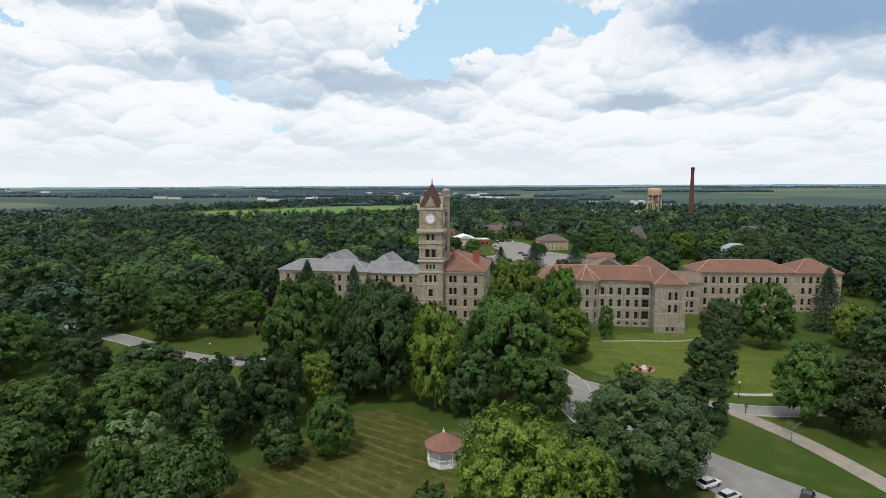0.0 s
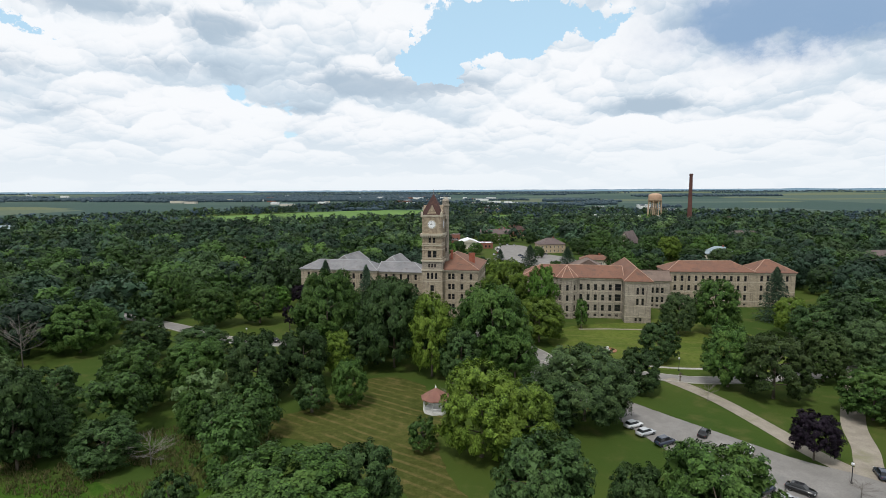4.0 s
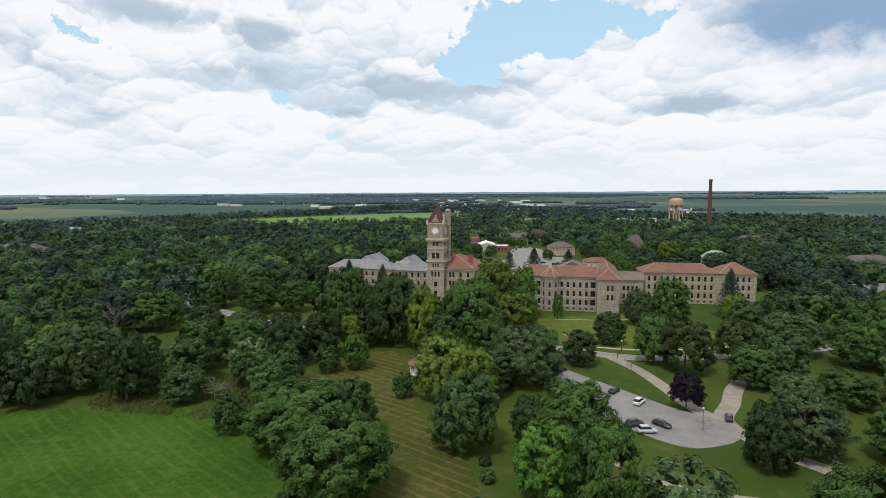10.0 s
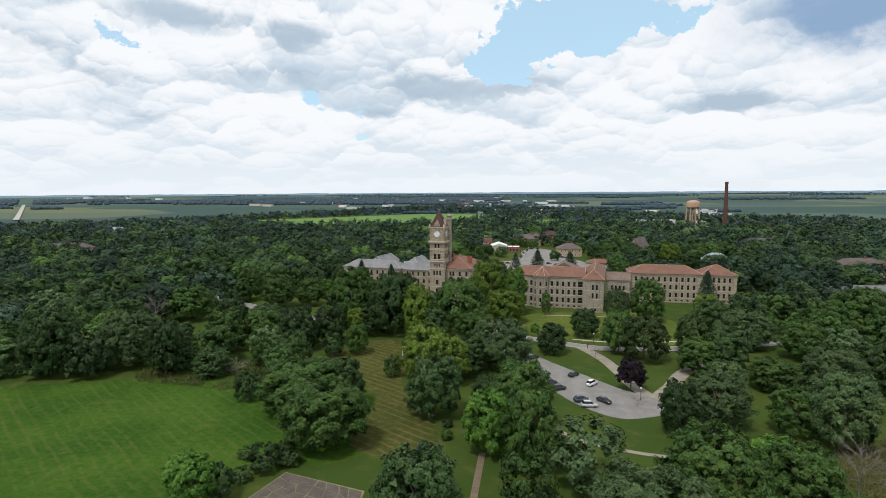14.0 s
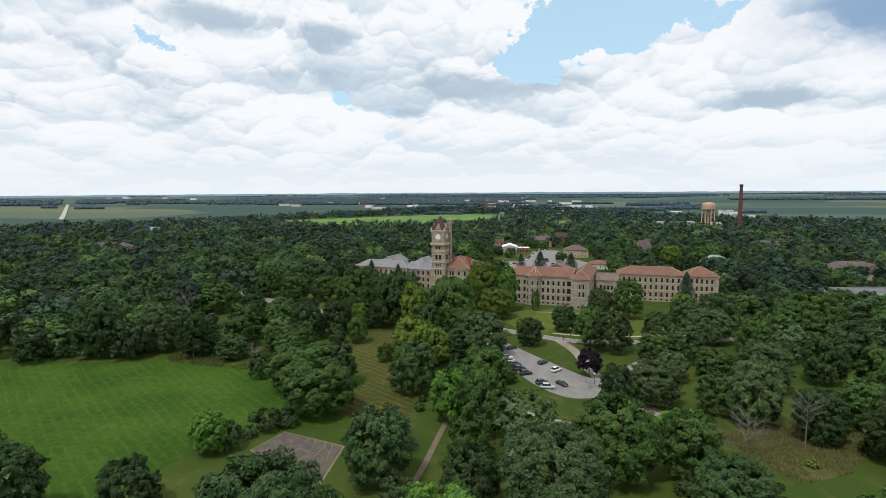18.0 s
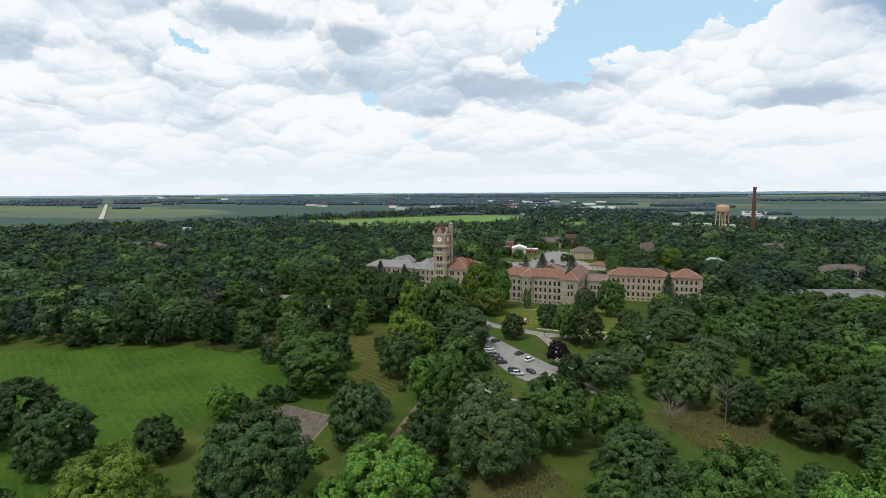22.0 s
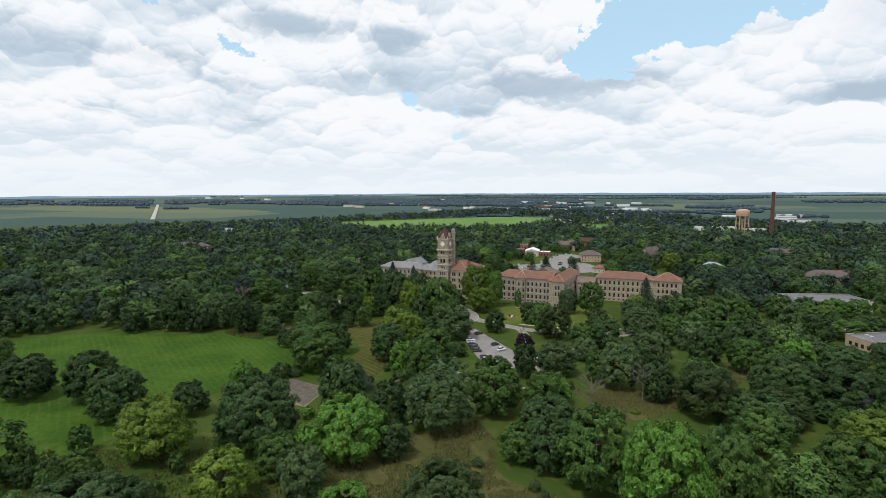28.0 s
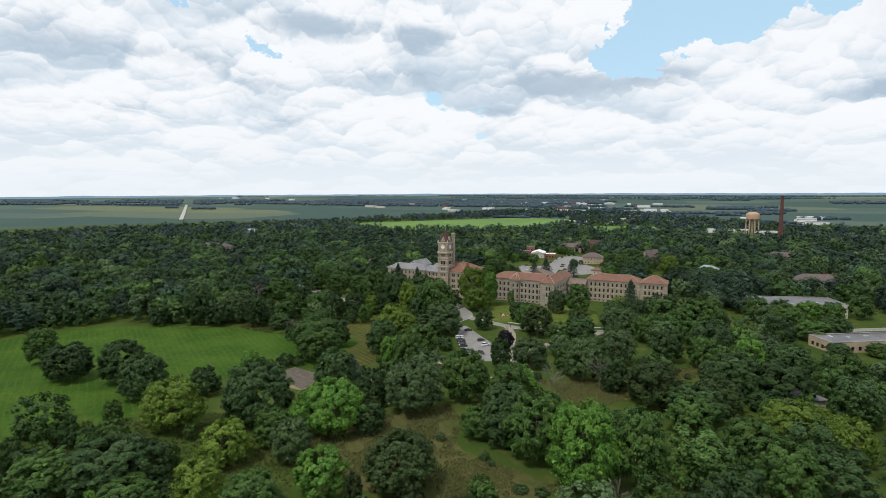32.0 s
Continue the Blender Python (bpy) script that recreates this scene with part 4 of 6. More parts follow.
def clock_tower():
    root = thing("clock_tower", TOW, TOWT, "tall limestone clock tower with a red pyramid roof", "tower", "stone hospital building")
    w = 4.15

    def storey(z0, z1, half, mat, wins, sash=None):
        c = 4.3
        o = rect(-half, half, c - half, c + half)
        walls_of(root, o, z0, z1, mat, {i: [(half + u, z, ww, hh) for u, z, ww, hh in wins] for i in range(4)}, sash=sash)
        return o
    # base storeys, with buttress-like corner piers
    o = storey(0, 19.4, w, STONE, [(0, 10.8, 1.5, 2.4), (-1.6, 15.6, 0.95, 2.5), (0, 15.6, 0.95, 2.5), (1.6, 15.6, 0.95, 2.5), (0, 6.2, 1.5, 2.6)])
    for z in (5.2, 9.6, 14.6):
        band(root, o, z, z + 0.3, 0.14, TRIM, "string_course")
    band(root, o, 18.9, 19.4, 0.25, TRIM, "string_course")
    o = storey(19.4, 23.0, w - 0.1, STONE_GREY, [(-1.2, 20.2, 0.75, 1.5), (0, 20.2, 0.75, 1.5), (1.2, 20.2, 0.75, 1.5)])
    band(root, o, 22.6, 23.2, 0.4, TRIM, "string_course")
    o = storey(23.2, 29.2, w - 0.2, TOWER_STONE, [(-1.05, 24.2, 1.5, 2.7), (1.05, 24.2, 1.5, 2.7)])
    band(root, o, 23.8, 24.1, 0.12, TRIM, "string_course")
    band(root, o, 27.2, 27.5, 0.14, TRIM, "string_course")
    band(root, o, 28.8, 29.2, 0.2, TRIM, "string_course")
    o = storey(29.2, 33.0, w - 0.3, TOWER_STONE, [(-0.85, 30.0, 0.95, 2.1), (0.85, 30.0, 0.95, 2.1)])
    band(root, o, 29.5, 29.8, 0.12, TRIM, "string_course")
    for k in range(9):
        u = -3.5 + 7.0 * k / 8
        for a in range(4):
            m = pose(0, 4.3, 0, 0, 0, 90 * a) @ pose(u, -w - 0.05, 32.5)
            part("corbel", CORBEL, root, m=m)
    band(root, o, 33.0, 33.7, 0.75, TRIM, "cornice")
    # clock stage
    h = w - 0.25
    o = storey(33.7, 41.0, h, TOWER_STONE, [])
    band(root, o, 40.4, 41.1, 0.22, TRIM, "cornice")
    for a in range(4):
        m = pose(0, 4.3, 0, 0, 0, 90 * a) @ pose(0, -h, 37.3)
        face = part("clock_face", CLOCK_DIAL, root, "round white clock dial", m)
        part("clock_rim", CLOCK_RIM, face)
        part("numerals", CLOCK_MARKS, face)
        part("hour_pointer", CLOCK_HOUR, face)
        part("minute_pointer", CLOCK_MINUTE, face)
        g = Solid()
        g.v = [(-2.1, 0, 0), (2.1, 0, 0), (0, 0, 3.7), (-2.1, 1.5, 0), (2.1, 1.5, 0), (0, 2.0, 3.7)]
        g.f = [(0, 1, 2), (0, 2, 5, 3), (1, 4, 5, 2), (0, 3, 4, 1)]
        part("gable", g.make("gable", TOWER_STONE), root, m=pose(0, 4.3, 0, 0, 0, 90 * a) @ pose(0, -h - 0.12, 41.1))
        for s in (-1, 1):
            p = Solid().box(-0.45, 0.45, -0.45, 0.45, 0, 1.5).lathe([(0.5, 1.5), (0.35, 1.9), (0.02, 2.4)], 8)
            part("pinnacle", p.make("pinnacle", TRIM), root, m=pose(0, 4.3, 0, 0, 0, 90 * a) @ pose(s * h, -h, 40.2)) if s > 0 else None
    # steep pyramid roof with finial
    e = h + 0.25
    r = Solid()
    r.v = [(-e, 4.3 - e, 41.12), (e, 4.3 - e, 41.12), (e, 4.3 + e, 41.12), (-e, 4.3 + e, 41.12), (0, 4.3, 49.4)]
    r.f = [(0, 1, 4), (1, 2, 4), (2, 3, 4), (3, 0, 4), (3, 2, 1, 0)]
    roof = part("roof", r.make("roof", TILE_RED), root, "steep red tiled pyramid roof")
    part("finial", Solid().lathe([(0.2, 49.0), (0.22, 49.5), (0.1, 49.6), (0.3, 49.9), (0.1, 50.2), (0.07, 51.0), (0.0, 51.2)], 8, (0, 4.3, 0)).make("finial", LEAD), roof)
    # stair turret at the back right corner
    t = Solid().lathe([(1.35, 0), (1.35, 44.0), (1.6, 44.2), (1.6, 45.0), (1.35, 45.1), (1.35, 46.2), (1.55, 46.4), (1.3, 46.9), (0.5, 47.4), (0.0, 47.5)], 14)
    tur = part("turret", t.make("turret", STONE_GREY), root, "slender round stair turret", pose(w - 0.1, 4.3 + w + 0.5, 0))
    for k in range(6):
        part("slit_window", Solid().box(-0.18, 0.18, -0.06, 0.06, 0, 1.3).make("slit_window", GLASS_DARK), tur, m=pose(0.35, -1.31, 8 + 6 * k))
    # entrance porch
    p = Solid()
    for x in (-3.4, 3.4):
        p.box(x - 0.55, x + 0.55, -4.2, -3.1, 0, 4.2)
    p.box(-4.1, 4.1, -4.4, 0.0, 4.2, 5.0)
    part("porch", p.make("porch", TRIM), root, "pale stone entrance porch")


LEAD = mottled("dull lead", (0.20, 0.20, 0.21), (0.26, 0.26, 0.27), 1.0, 8.0, 0.5, 0.6, where=local)
DIAL, _k, _b, _o = material("white opal dial", 0.35)
_b.inputs["Base Color"].default_value = (0.78, 0.79, 0.80, 1)
IRON = mottled("black iron", (0.03, 0.03, 0.032), (0.05, 0.05, 0.05), 2.0, 9.0, 0.5, 0.3, where=local)
CORBEL = Solid().box(-0.22, 0.22, -0.5, 0.3, 0, 0.55).box(-0.22, 0.22, -0.28, 0.3, -0.35, 0).make("corbel", TRIM)


def disc(name, r0, r1, y0, y1, mat, sides=36):
    s = Solid()
    for k in range(sides):
        a, b = 2 * math.pi * k / sides, 2 * math.pi * (k + 1) / sides
        q = [(r * math.cos(w), r * math.sin(w)) for r, w in ((r0, a), (r1, a), (r1, b), (r0, b))]
        s.face(*[(x, y0, z) for x, z in q])
        s.face((q[1][0], y0, q[1][1]), (q[1][0], y1, q[1][1]), (q[2][0], y1, q[2][1]), (q[2][0], y0, q[2][1]))
    return s.make(name, mat)


CLOCK_DIAL = disc("clock_face", 0.0, 1.5, -0.06, 0.02, DIAL)
CLOCK_RIM = disc("clock_rim", 1.5, 1.85, -0.16, 0.02, TRIM)
_s = Solid()
for _i in range(12):
    _w = math.pi * _i / 6
    _d, _e = Vector((math.sin(_w), 0, math.cos(_w))), Vector((math.cos(_w), 0, -math.sin(_w)))
    _a, _b2, _t = _d * 1.08, _d * 1.40, _e * 0.075
    _s.face(*[tuple(q + Vector((0, -0.075, 0))) for q in (_a - _t, _a + _t, _b2 + _t, _b2 - _t)])
CLOCK_MARKS = _s.make("numerals", IRON)


def pointer(name, angle, length, wide):
    d, e = Vector((math.sin(angle), 0, math.cos(angle))), Vector((math.cos(angle), 0, -math.sin(angle)))
    s = Solid()
    y = Vector((0, -0.10, 0))
    s.face(*[tuple(q + y) for q in (-d * 0.25 - e * wide, -d * 0.25 + e * wide, d * length + e * wide * 0.4, d * length - e * wide * 0.4)])
    return s.make(name, IRON)


CLOCK_HOUR = pointer("hour_pointer", radians(268), 0.75, 0.09)
CLOCK_MINUTE = pointer("minute_pointer", radians(2), 1.15, 0.06)
clock_tower()

# east wing with its bays
EW, EWT = (31.0, 190.0, 0), -TH
plain_wing("hospital_wing", EW, EWT, 38.5, 14, 16.2, 3.9, TILE, (12, 0, 4, 3), "long grey limestone wing with an orange tiled roof", hip=(1.0, 0.0), wsize=(1.2, 2.45),
           front=[(u, z, 1.2, 2.45) for u in (3, 6.2, 9.4, 12.4, 22.8, 25.6, 28.4, 31.2, 34.0) for z in SILLS] + [(36.9, z, 2.3, 2.7) for z in SILLS]
           + [(u, 0.7, 1.1, 0.95) for u in (3, 6.2, 9.4, 12.4, 22.8, 25.6, 28.4, 31.2, 34.0, 36.6)])
B2 = rotated(EW, EWT, 38.6, -6.6)
plain_wing("hospital_cross_wing", B2, EWT, 9.6, 42, 16.2, 4.3, TILE, (0, 11, 2, 0), "limestone cross wing with an orange hipped roof", along="y",
           front=[(u, z, 0.95, 2.6) for u in (4.6, 6.5) for z in (6.9, 11.0)] + [(u, 0.6, 0.9, 1.4) for u in (4.2, 5.9)])


def bay():
    root = thing("hospital_bay", rotated(EW, EWT, 17.4, 0.0), EWT, "half octagonal limestone bay under a pointed orange roof", "building", "stone hospital building")
    o = [(-3.7, 0.3), (-3.7, -1.2), (-2.0, -3.0), (2.0, -3.0), (3.7, -1.2), (3.7, 0.3)]
    plan = {}
    for i in (1, 2, 3):
        ln = (Vector(o[i + 1]) - Vector(o[i])).length
        plan[i] = [(ln / 2, z, 1.0, 2.3) for z in SILLS] + [(ln / 2, 0.7, 1.0, 0.9)]
    walls_of(root, o, 0, 15.9, STONE_GREY, plan)
    for z in SILLS:
        band(root, o, z - 0.55, z - 0.35, 0.07, TRIM, "string_course")
    band(root, o, 15.2, 15.9, 0.16, TRIM, "frieze")
    band(root, o, 15.9, 16.2, 0.42, TRIM, "cornice")
    s = Solid()
    e = [(-4.4, 4.0), (-4.4, -1.5), (-2.3, -3.7), (2.3, -3.7), (4.4, -1.5), (4.4, 4.0)]
    s.v = [(x, y, 16.22) for x, y in e] + [(0, 4.0, 20.4)]
    s.f = [(i, i + 1, 6) for i in range(5)] + [(5, 4, 3, 2, 1, 0)]
    roof = part("roof", s.make("roof", TILE), root)
    caps = Solid()
    for i in range(1, 5):
        caps.tube([(*e[i], 16.28), (0, 4.0, 20.46)], [0.13, 0.13], 5)
    part("ridge_tiles", caps.make("ridge_tiles", RIDGE["orange clay tiles"]), roof)


bay()
# far wing
FWG, FWT = (95.0, 208.6, 0), -3.0
plain_wing("hospital_wing", FWG, FWT, 36, 14, 15.3, 3.8, TILE, (11, 3, 4, 3), "long cream limestone wing with orange roof behind trees", wall=STONE)
plain_wing("hospital_pavilion", rotated(FWG, FWT, 36.2, 0.8), FWT, 17, 15, 15.0, 4.6, TILE, (5, 4, 3, 0), "limestone end pavilion with an orange hipped roof", wall=STONE)
plain_wing("hospital_link", rotated(EW, EWT, 49.0, 22), EWT, 12, 10, 12.0, 3.6, SHINGLE, (4, 3, 0, 0), "low limestone link with a brown shingle roof", sills=(2.6, 6.6), hip=(0.0, 0.0))
plain_wing("hospital_wing", rotated(EW, EWT, 20, 20), EWT, 14, 16, 16.4, 4.2, SHINGLE, (0, 3, 3, 3), "rear limestone wing with brown shingle roof", along="y", hip=(0.0, 1.0))


# ---- the park trees ----
tree("m", -61.0, 104.3, 13.7, 9.3)
tree("o", -42.4, 97.4, 17.5, 7.9)
tree("m", -48.1, 78.1, 10.4, 4.3)
tree("m", -69.2, 91.4, 16.0, 8.0)
tree("o", -73.3, 132.2, 9.6, 8.5)
tree("o", -89.7, 131.0, 12.5, 7.1)
tree("m", 75.4, 110.5, 16.6, 6.8)
tree("m", 96.0, 163.0, 19.5, 8.6)
tree("l", 120.8, 162.2, 13.5, 6.4)
tree("m", -87.5, 170.5, 15.4, 9.4)
tree("b", -71.5, 195.8, 11.1, 6.0)
tree("o", -115.8, 150.3, 11.7, 4.9)
tree("o", -114.3, 175.4, 13.5, 8.4)
tree("m", 50.2, 169.5, 10.8, 2.7)
tree("c", -54.5, 209.5, 20.5, 6.2)
tree("c", -35.5, 205.0, 19.0, 5.4)
tree("c", 30.8, 331.8, 12.0, 4.6)
tree("c", 70.4, 306.2, 16.5, 6.8)
tree("c", 47.3, 305.4, 17.5, 7.0)
tree("l", 10.9, 71.5, 18.7, 8.6)
tree("o", 22.5, 80.5, 12.6, 8.0)
tree("o", 18.3, 45.0, 17.0, 8.2)
tree("w", 34.0, 88.5, 17.0, 11.5)
tree("l", 17.6, 71.0, 15.6, 7.2)
tree("o", 51.3, 105.9, 11.1, 6.2)
tree("y", 82.6, 102.8, 16.2, 8.3)
tree("y", 102.2, 115.1, 14.0, 6.5)
tree("p", 73.2, 72.2, 9.6, 4.5)
tree("m", 97.4, 90.7, 11.8, 7.5)
tree("m", -0.6, 73.9, 6.7, 3.5)
tree("o", -27.7, 91.4, 9.0, 4.0)
tree("m", -19.6, 95.1, 11.8, 4.3)
tree("o", -34.2, 107.0, 15.8, 6.8)
tree("l", -27.4, 117.0, 13.0, 4.8)
tree("m", -34.5, 133.0, 27.0, 11.2)
tree("o", -12.8, 123.8, 26.0, 10.6)
tree("l", -1.4, 116.5, 23.5, 6.6)
tree("m", 15.2, 121.5, 25.0, 11.4)
tree("l", 22.0, 171.2, 26.0, 10.0, "tall yellow green tree beside the clock tower")
tree("b", 35.6, 168.0, 23.5, 6.4)
tree("l", 32.4, 150.9, 15.7, 9.2)
tree("o", -74.2, 68.5, 11.3, 6.9)
tree("o", -59.0, 65.3, 8.9, 6.7)
tree("o", -43.6, 76.4, 8.2, 3.8)
tree("o", -85.1, 86.0, 12.2, 6.5)
tree("d", -121.1, 120.6, 16.8, 7.3)
tree("m", -114.6, 135.5, 16.7, 10.8)
tree("w", -92.9, 79.7, 16.1, 7.6)
tree("m", -110.3, 182.5, 18.6, 7.4)
tree("m", -71.5, 174.7, 15.2, 8.2)
tree("w", 123.1, 123.9, 14.6, 11.0)
tree("o", 119.5, 147.7, 13.5, 7.8)
tree("c", 126.3, 181.8, 21.6, 6.4)
tree("w", 82.5, 162.0, 15.0, 6.6)
tree("m", -17.0, 42.6, 15.0, 13.2, "broad domed mid green oak at the meadow edge")
tree("m", -3.5, 25.0, 15.5, 11.0, "broad domed mid green oak beside the lawn")
tree("o", -6.9, 46.9, 14.3, 6.0)
tree("o", -36.6, 47.5, 8.9, 3.9)
tree("m", 41.4, 41.3, 17.8, 8.5)
tree("b", 34.4, 26.4, 15.1, 6.1)
tree("m", 43.4, 20.5, 18.6, 6.6)
tree("o", 32.9, 46.7, 11.7, 5.0)
tree("o", 65.2, 131.6, 11.8, 6.3)
tree("m", 114.8, 78.2, 9.5, 7.7)
tree("w", 99.3, 72.2, 10.2, 6.2)
tree("w", 90.0, 50.3, 13.2, 8.6)
tree("b", -24.7, 1.6, 7.9, 4.8)
tree("o", -20.3, 3.0, 5.8, 2.1)
tree("c", 23.0, 9.0, 10.8, 5.6)
tree("o", -111.5, 57.5, 23.5, 9.7)
tree("w", -92.9, 71.1, 19.2, 11.3)
tree("o", -74.7, 63.9, 18.7, 6.2)
tree("w", 126.1, 69.3, 15.9, 9.1)
tree("m", 107.6, 47.4, 11.5, 6.4)
tree("m", 137.4, 111.5, 14.6, 7.6)
tree("d", 72.9, 59.4, 3.2, 3.0)
tree("o", 46.5, -14.4, 13.9, 6.5)
tree("m", 76.0, 4.2, 18.4, 9.8)
tree("m", 91.8, 8.3, 14.8, 7.2)
tree("y", 141.9, 23.5, 17.5, 10.4)
tree("o", 147.4, 79.6, 16.4, 7.6)
tree("b", -19.2, -3.4, 10.6, 4.9)
tree("o", -15.9, -0.8, 7.5, 3.3)
tree("o", -12.7, 11.4, 5.8, 4.0)
tree("o", 24.8, -7.8, 17.0, 8.1)
tree("b", 19.2, -19.1, 3.9, 2.7)
tree("o", -62.9, -30.1, 17.4, 9.6)
tree("o", -40.3, -39.9, 16.8, 9.8)
tree("l", -6.2, -55.5, 17.0, 10.6)
tree("o", -19.4, -28.5, 11.2, 6.3)
tree("o", 16.4, -41.2, 20.9, 13.5)
tree("b", 46.2, -38.9, 18.5, 10.2)
tree("b", 37.6, -45.7, 12.1, 5.2)
tree("o", 56.5, -34.3, 10.8, 5.5)
tree("w", 32.9, -18.2, 7.7, 4.0)
tree("w", 62.5, -13.0, 18.5, 11.6)
tree("b", 92.7, 19.7, 10.5, 7.6)
tree("o", 79.4, 41.4, 14.3, 5.3)
tree("w", 115.1, 40.7, 18.3, 8.2)
tree("d", 106.1, 18.4, 13.2, 6.1)
tree("d", 122.7, 29.3, 14.8, 6.7)
tree("o", 127.5, 33.5, 13.6, 7.0)
tree("o", 95.8, -9.5, 13.3, 9.7)
tree("m", 90.6, -24.3, 10.2, 6.1)
tree("m", 106.5, -22.3, 12.2, 7.3)
tree("b", 179.6, 72.7, 16.7, 7.7)
tree("m", 163.5, 131.0, 21.6, 13.3)
tree("m", 162.4, 76.4, 14.4, 7.5)
tree("y", 163.6, 24.4, 11.9, 8.9)
tree("o", 45.6, 60.4, 6.8, 4.4)
tree("o", -86.8, -35.5, 15.5, 10.2)
tree("m", -120.5, -26.1, 17.0, 7.2)
tree("l", 27.6, -68.4, 13.2, 7.5)
tree("l", 35.8, -86.1, 11.9, 6.5)
tree("b", 63.1, -71.6, 12.6, 8.1)
tree("w", 44.6, -59.1, 13.0, 6.6)
tree("m", 32.7, -53.3, 12.0, 6.2)
tree("y", 80.5, -60.6, 14.6, 10.2)
tree("o", 98.1, -27.5, 14.9, 6.6)
tree("m", 110.8, -32.8, 20.9, 9.5)
tree("b", 126.1, -44.5, 24.4, 9.7)
tree("m", 138.9, -36.7, 21.5, 7.9)
tree("o", 170.9, 42.1, 17.0, 11.5)
tree("o", 155.9, 12.5, 12.5, 9.6)
tree("l", 183.5, 8.1, 13.0, 9.7)
tree("l", 195.5, -3.4, 14.1, 6.9)
tree("o", 7.8, -89.8, 13.4, 12.8)
tree("m", -1.8, -99.1, 12.9, 8.7)
tree("o", 17.0, -84.0, 12.1, 6.5)
tree("m", 23.3, -96.2, 8.9, 7.6)
tree("m", 52.5, -85.6, 10.8, 7.9)
tree("w", 162.4, 51.0, 11.5, 4.5)
tree("d", 135.3, -53.8, 9.6, 4.1)
tree("d", 5.6, 96.6, 6.4, 4.4, "bare grey purple bush beside the gazebo")
tree("d", -51.0, 66.5, 6.0, 5.6, "bare grey thicket at the meadow edge")
tree("o", -8.0, 14.5, 3.4, 2.6, "low dark shrub at the edge of the slab")
tree("o", -15.5, 6.5, 3.0, 2.4, "low dark shrub at the edge of the meadow")
tree("m", -19.5, 16.0, 2.6, 2.2, "low green shrub at the edge of the meadow")
tree("o", -11.5, 19.0, 3.0, 2.6, "low dark shrub under the oak")
tree("b", 45.0, 135.0, 4.2, 2.2, "small bright green sapling on the lawn")
tree("l", 152.0, 361.0, 18.0, 9.0, "golden yellow green tree among darker woods")
tree("l", 187.0, 383.0, 15.5, 9.0, "golden yellow green tree among darker woods")
tree("o", 158.0, 338.0, 11.5, 8.2)
tree("w", 173.0, 330.0, 12.0, 8.6)
tree("m", 187.0, 332.0, 11.0, 7.6)
tree("o", 118.0, 300.0, 13.0, 8.0)
tree("m", 104.0, 292.0, 11.0, 7.0)
tree("m", 198.0, 186.0, 14.0, 8.6)
tree("o", 212.0, 188.0, 13.0, 8.0)
tree("b", 226.0, 193.0, 12.0, 8.2)
tree("m", 240.0, 198.0, 11.5, 7.2)
tree("o", 222.0, 114.0, 7.0, 6.0)
tree("m", 240.0, 122.0, 6.5, 5.6)
tree("o", 62.0, 376.0, 9.0, 4.6)
tree("m", 44.0, 474.0, 10.0, 6.0)
tree("m", 26.0, 494.0, 9.0, 6.0)
tree("o", 96.0, 398.0, 11.0, 6.4)
tree("o", 102.0, 352.0, 11.0, 6.0)
tree("o", 164.0, 345.0, 11.0, 7.0)
tree("m", 182.0, 343.0, 11.0, 7.0)
tree("o", 197.0, 346.0, 11.0, 7.0)
tree("m", 16.0, 398.0, 9.5, 6.0)
tree("o", 2.0, 410.0, 10.0, 6.5)
tree("m", 20.0, 300.0, 9.0, 5.5)
tree("o", 4.0, 318.0, 9.5, 6.0)
tree("m", 62.0, 300.0, 8.0, 5.0)
tree("m", 34.0, 486.0, 10.0, 6.0)
tree("o", 70.0, 486.0, 11.0, 7.0)
tree("b", 88.0, 436.0, 10.0, 6.0)
tree("o", 100.0, 424.0, 11.0, 7.0)
tree("m", 66.0, 398.0, 5.0, 3.0)
tree("m", 207.3, 154.3, 16.0, 11.0)
tree("m", 218.5, 146.5, 10.5, 10.0)
tree("w", 229.9, 294.7, 16.0, 11.0)
tree("o", 209.5, 290.1, 16.0, 9.2)
tree("o", 231.4, 156.8, 11.0, 8.5)
tree("m", -3.2, 309.3, 15.3, 8.7)
tree("o", 7.7, 298.5, 13.9, 7.0)
tree("m", 0.2, 276.7, 12.4, 7.7)
tree("o", 15.8, 294.2, 11.8, 5.9)
tree("m", -27.8, 415.4, 14.9, 8.7)
tree("o", 95.2, 347.3, 11.0, 7.0)
tree("m", 108.1, 382.2, 16.0, 8.7)
tree("o", 118.6, 330.1, 15.7, 8.8)
tree("o", -22.0, 384.6, 15.7, 7.8)
tree("m", -10.4, 345.1, 12.5, 6.7)
tree("o", 106.7, 94.6, 14.8, 7.9)
tree("m", 171.2, 62.4, 14.8, 7.4)
tree("o", 194.3, 73.8, 14.7, 9.7)
tree("o", 186.7, 38.7, 16.1, 10.1)
tree("m", 153.8, 1.7, 13.0, 7.6)
tree("m", 168.1, -18.3, 15.4, 8.6)
tree("m", 208.9, 59.5, 16.2, 9.7)
tree("m", 175.2, -30.6, 15.7, 7.8)
tree("o", 187.3, -25.4, 13.7, 8.6)
tree("m", 142.1, 44.3, 13.3, 7.5)
tree("m", 21.0, 113.5, 13.5, 6.6)
tree("o", 6.5, 113.0, 14.5, 6.4)
tree("o", -22.5, 121.5, 14.0, 6.8)
tree("p", -66.5, 208.5, 9.2, 4.4, "dark purple leaved plum tree beside the stone wing")
tree("p", -57.4, 167.0, 8.6, 2.6, "slim dark purple leaved tree on the lawn")
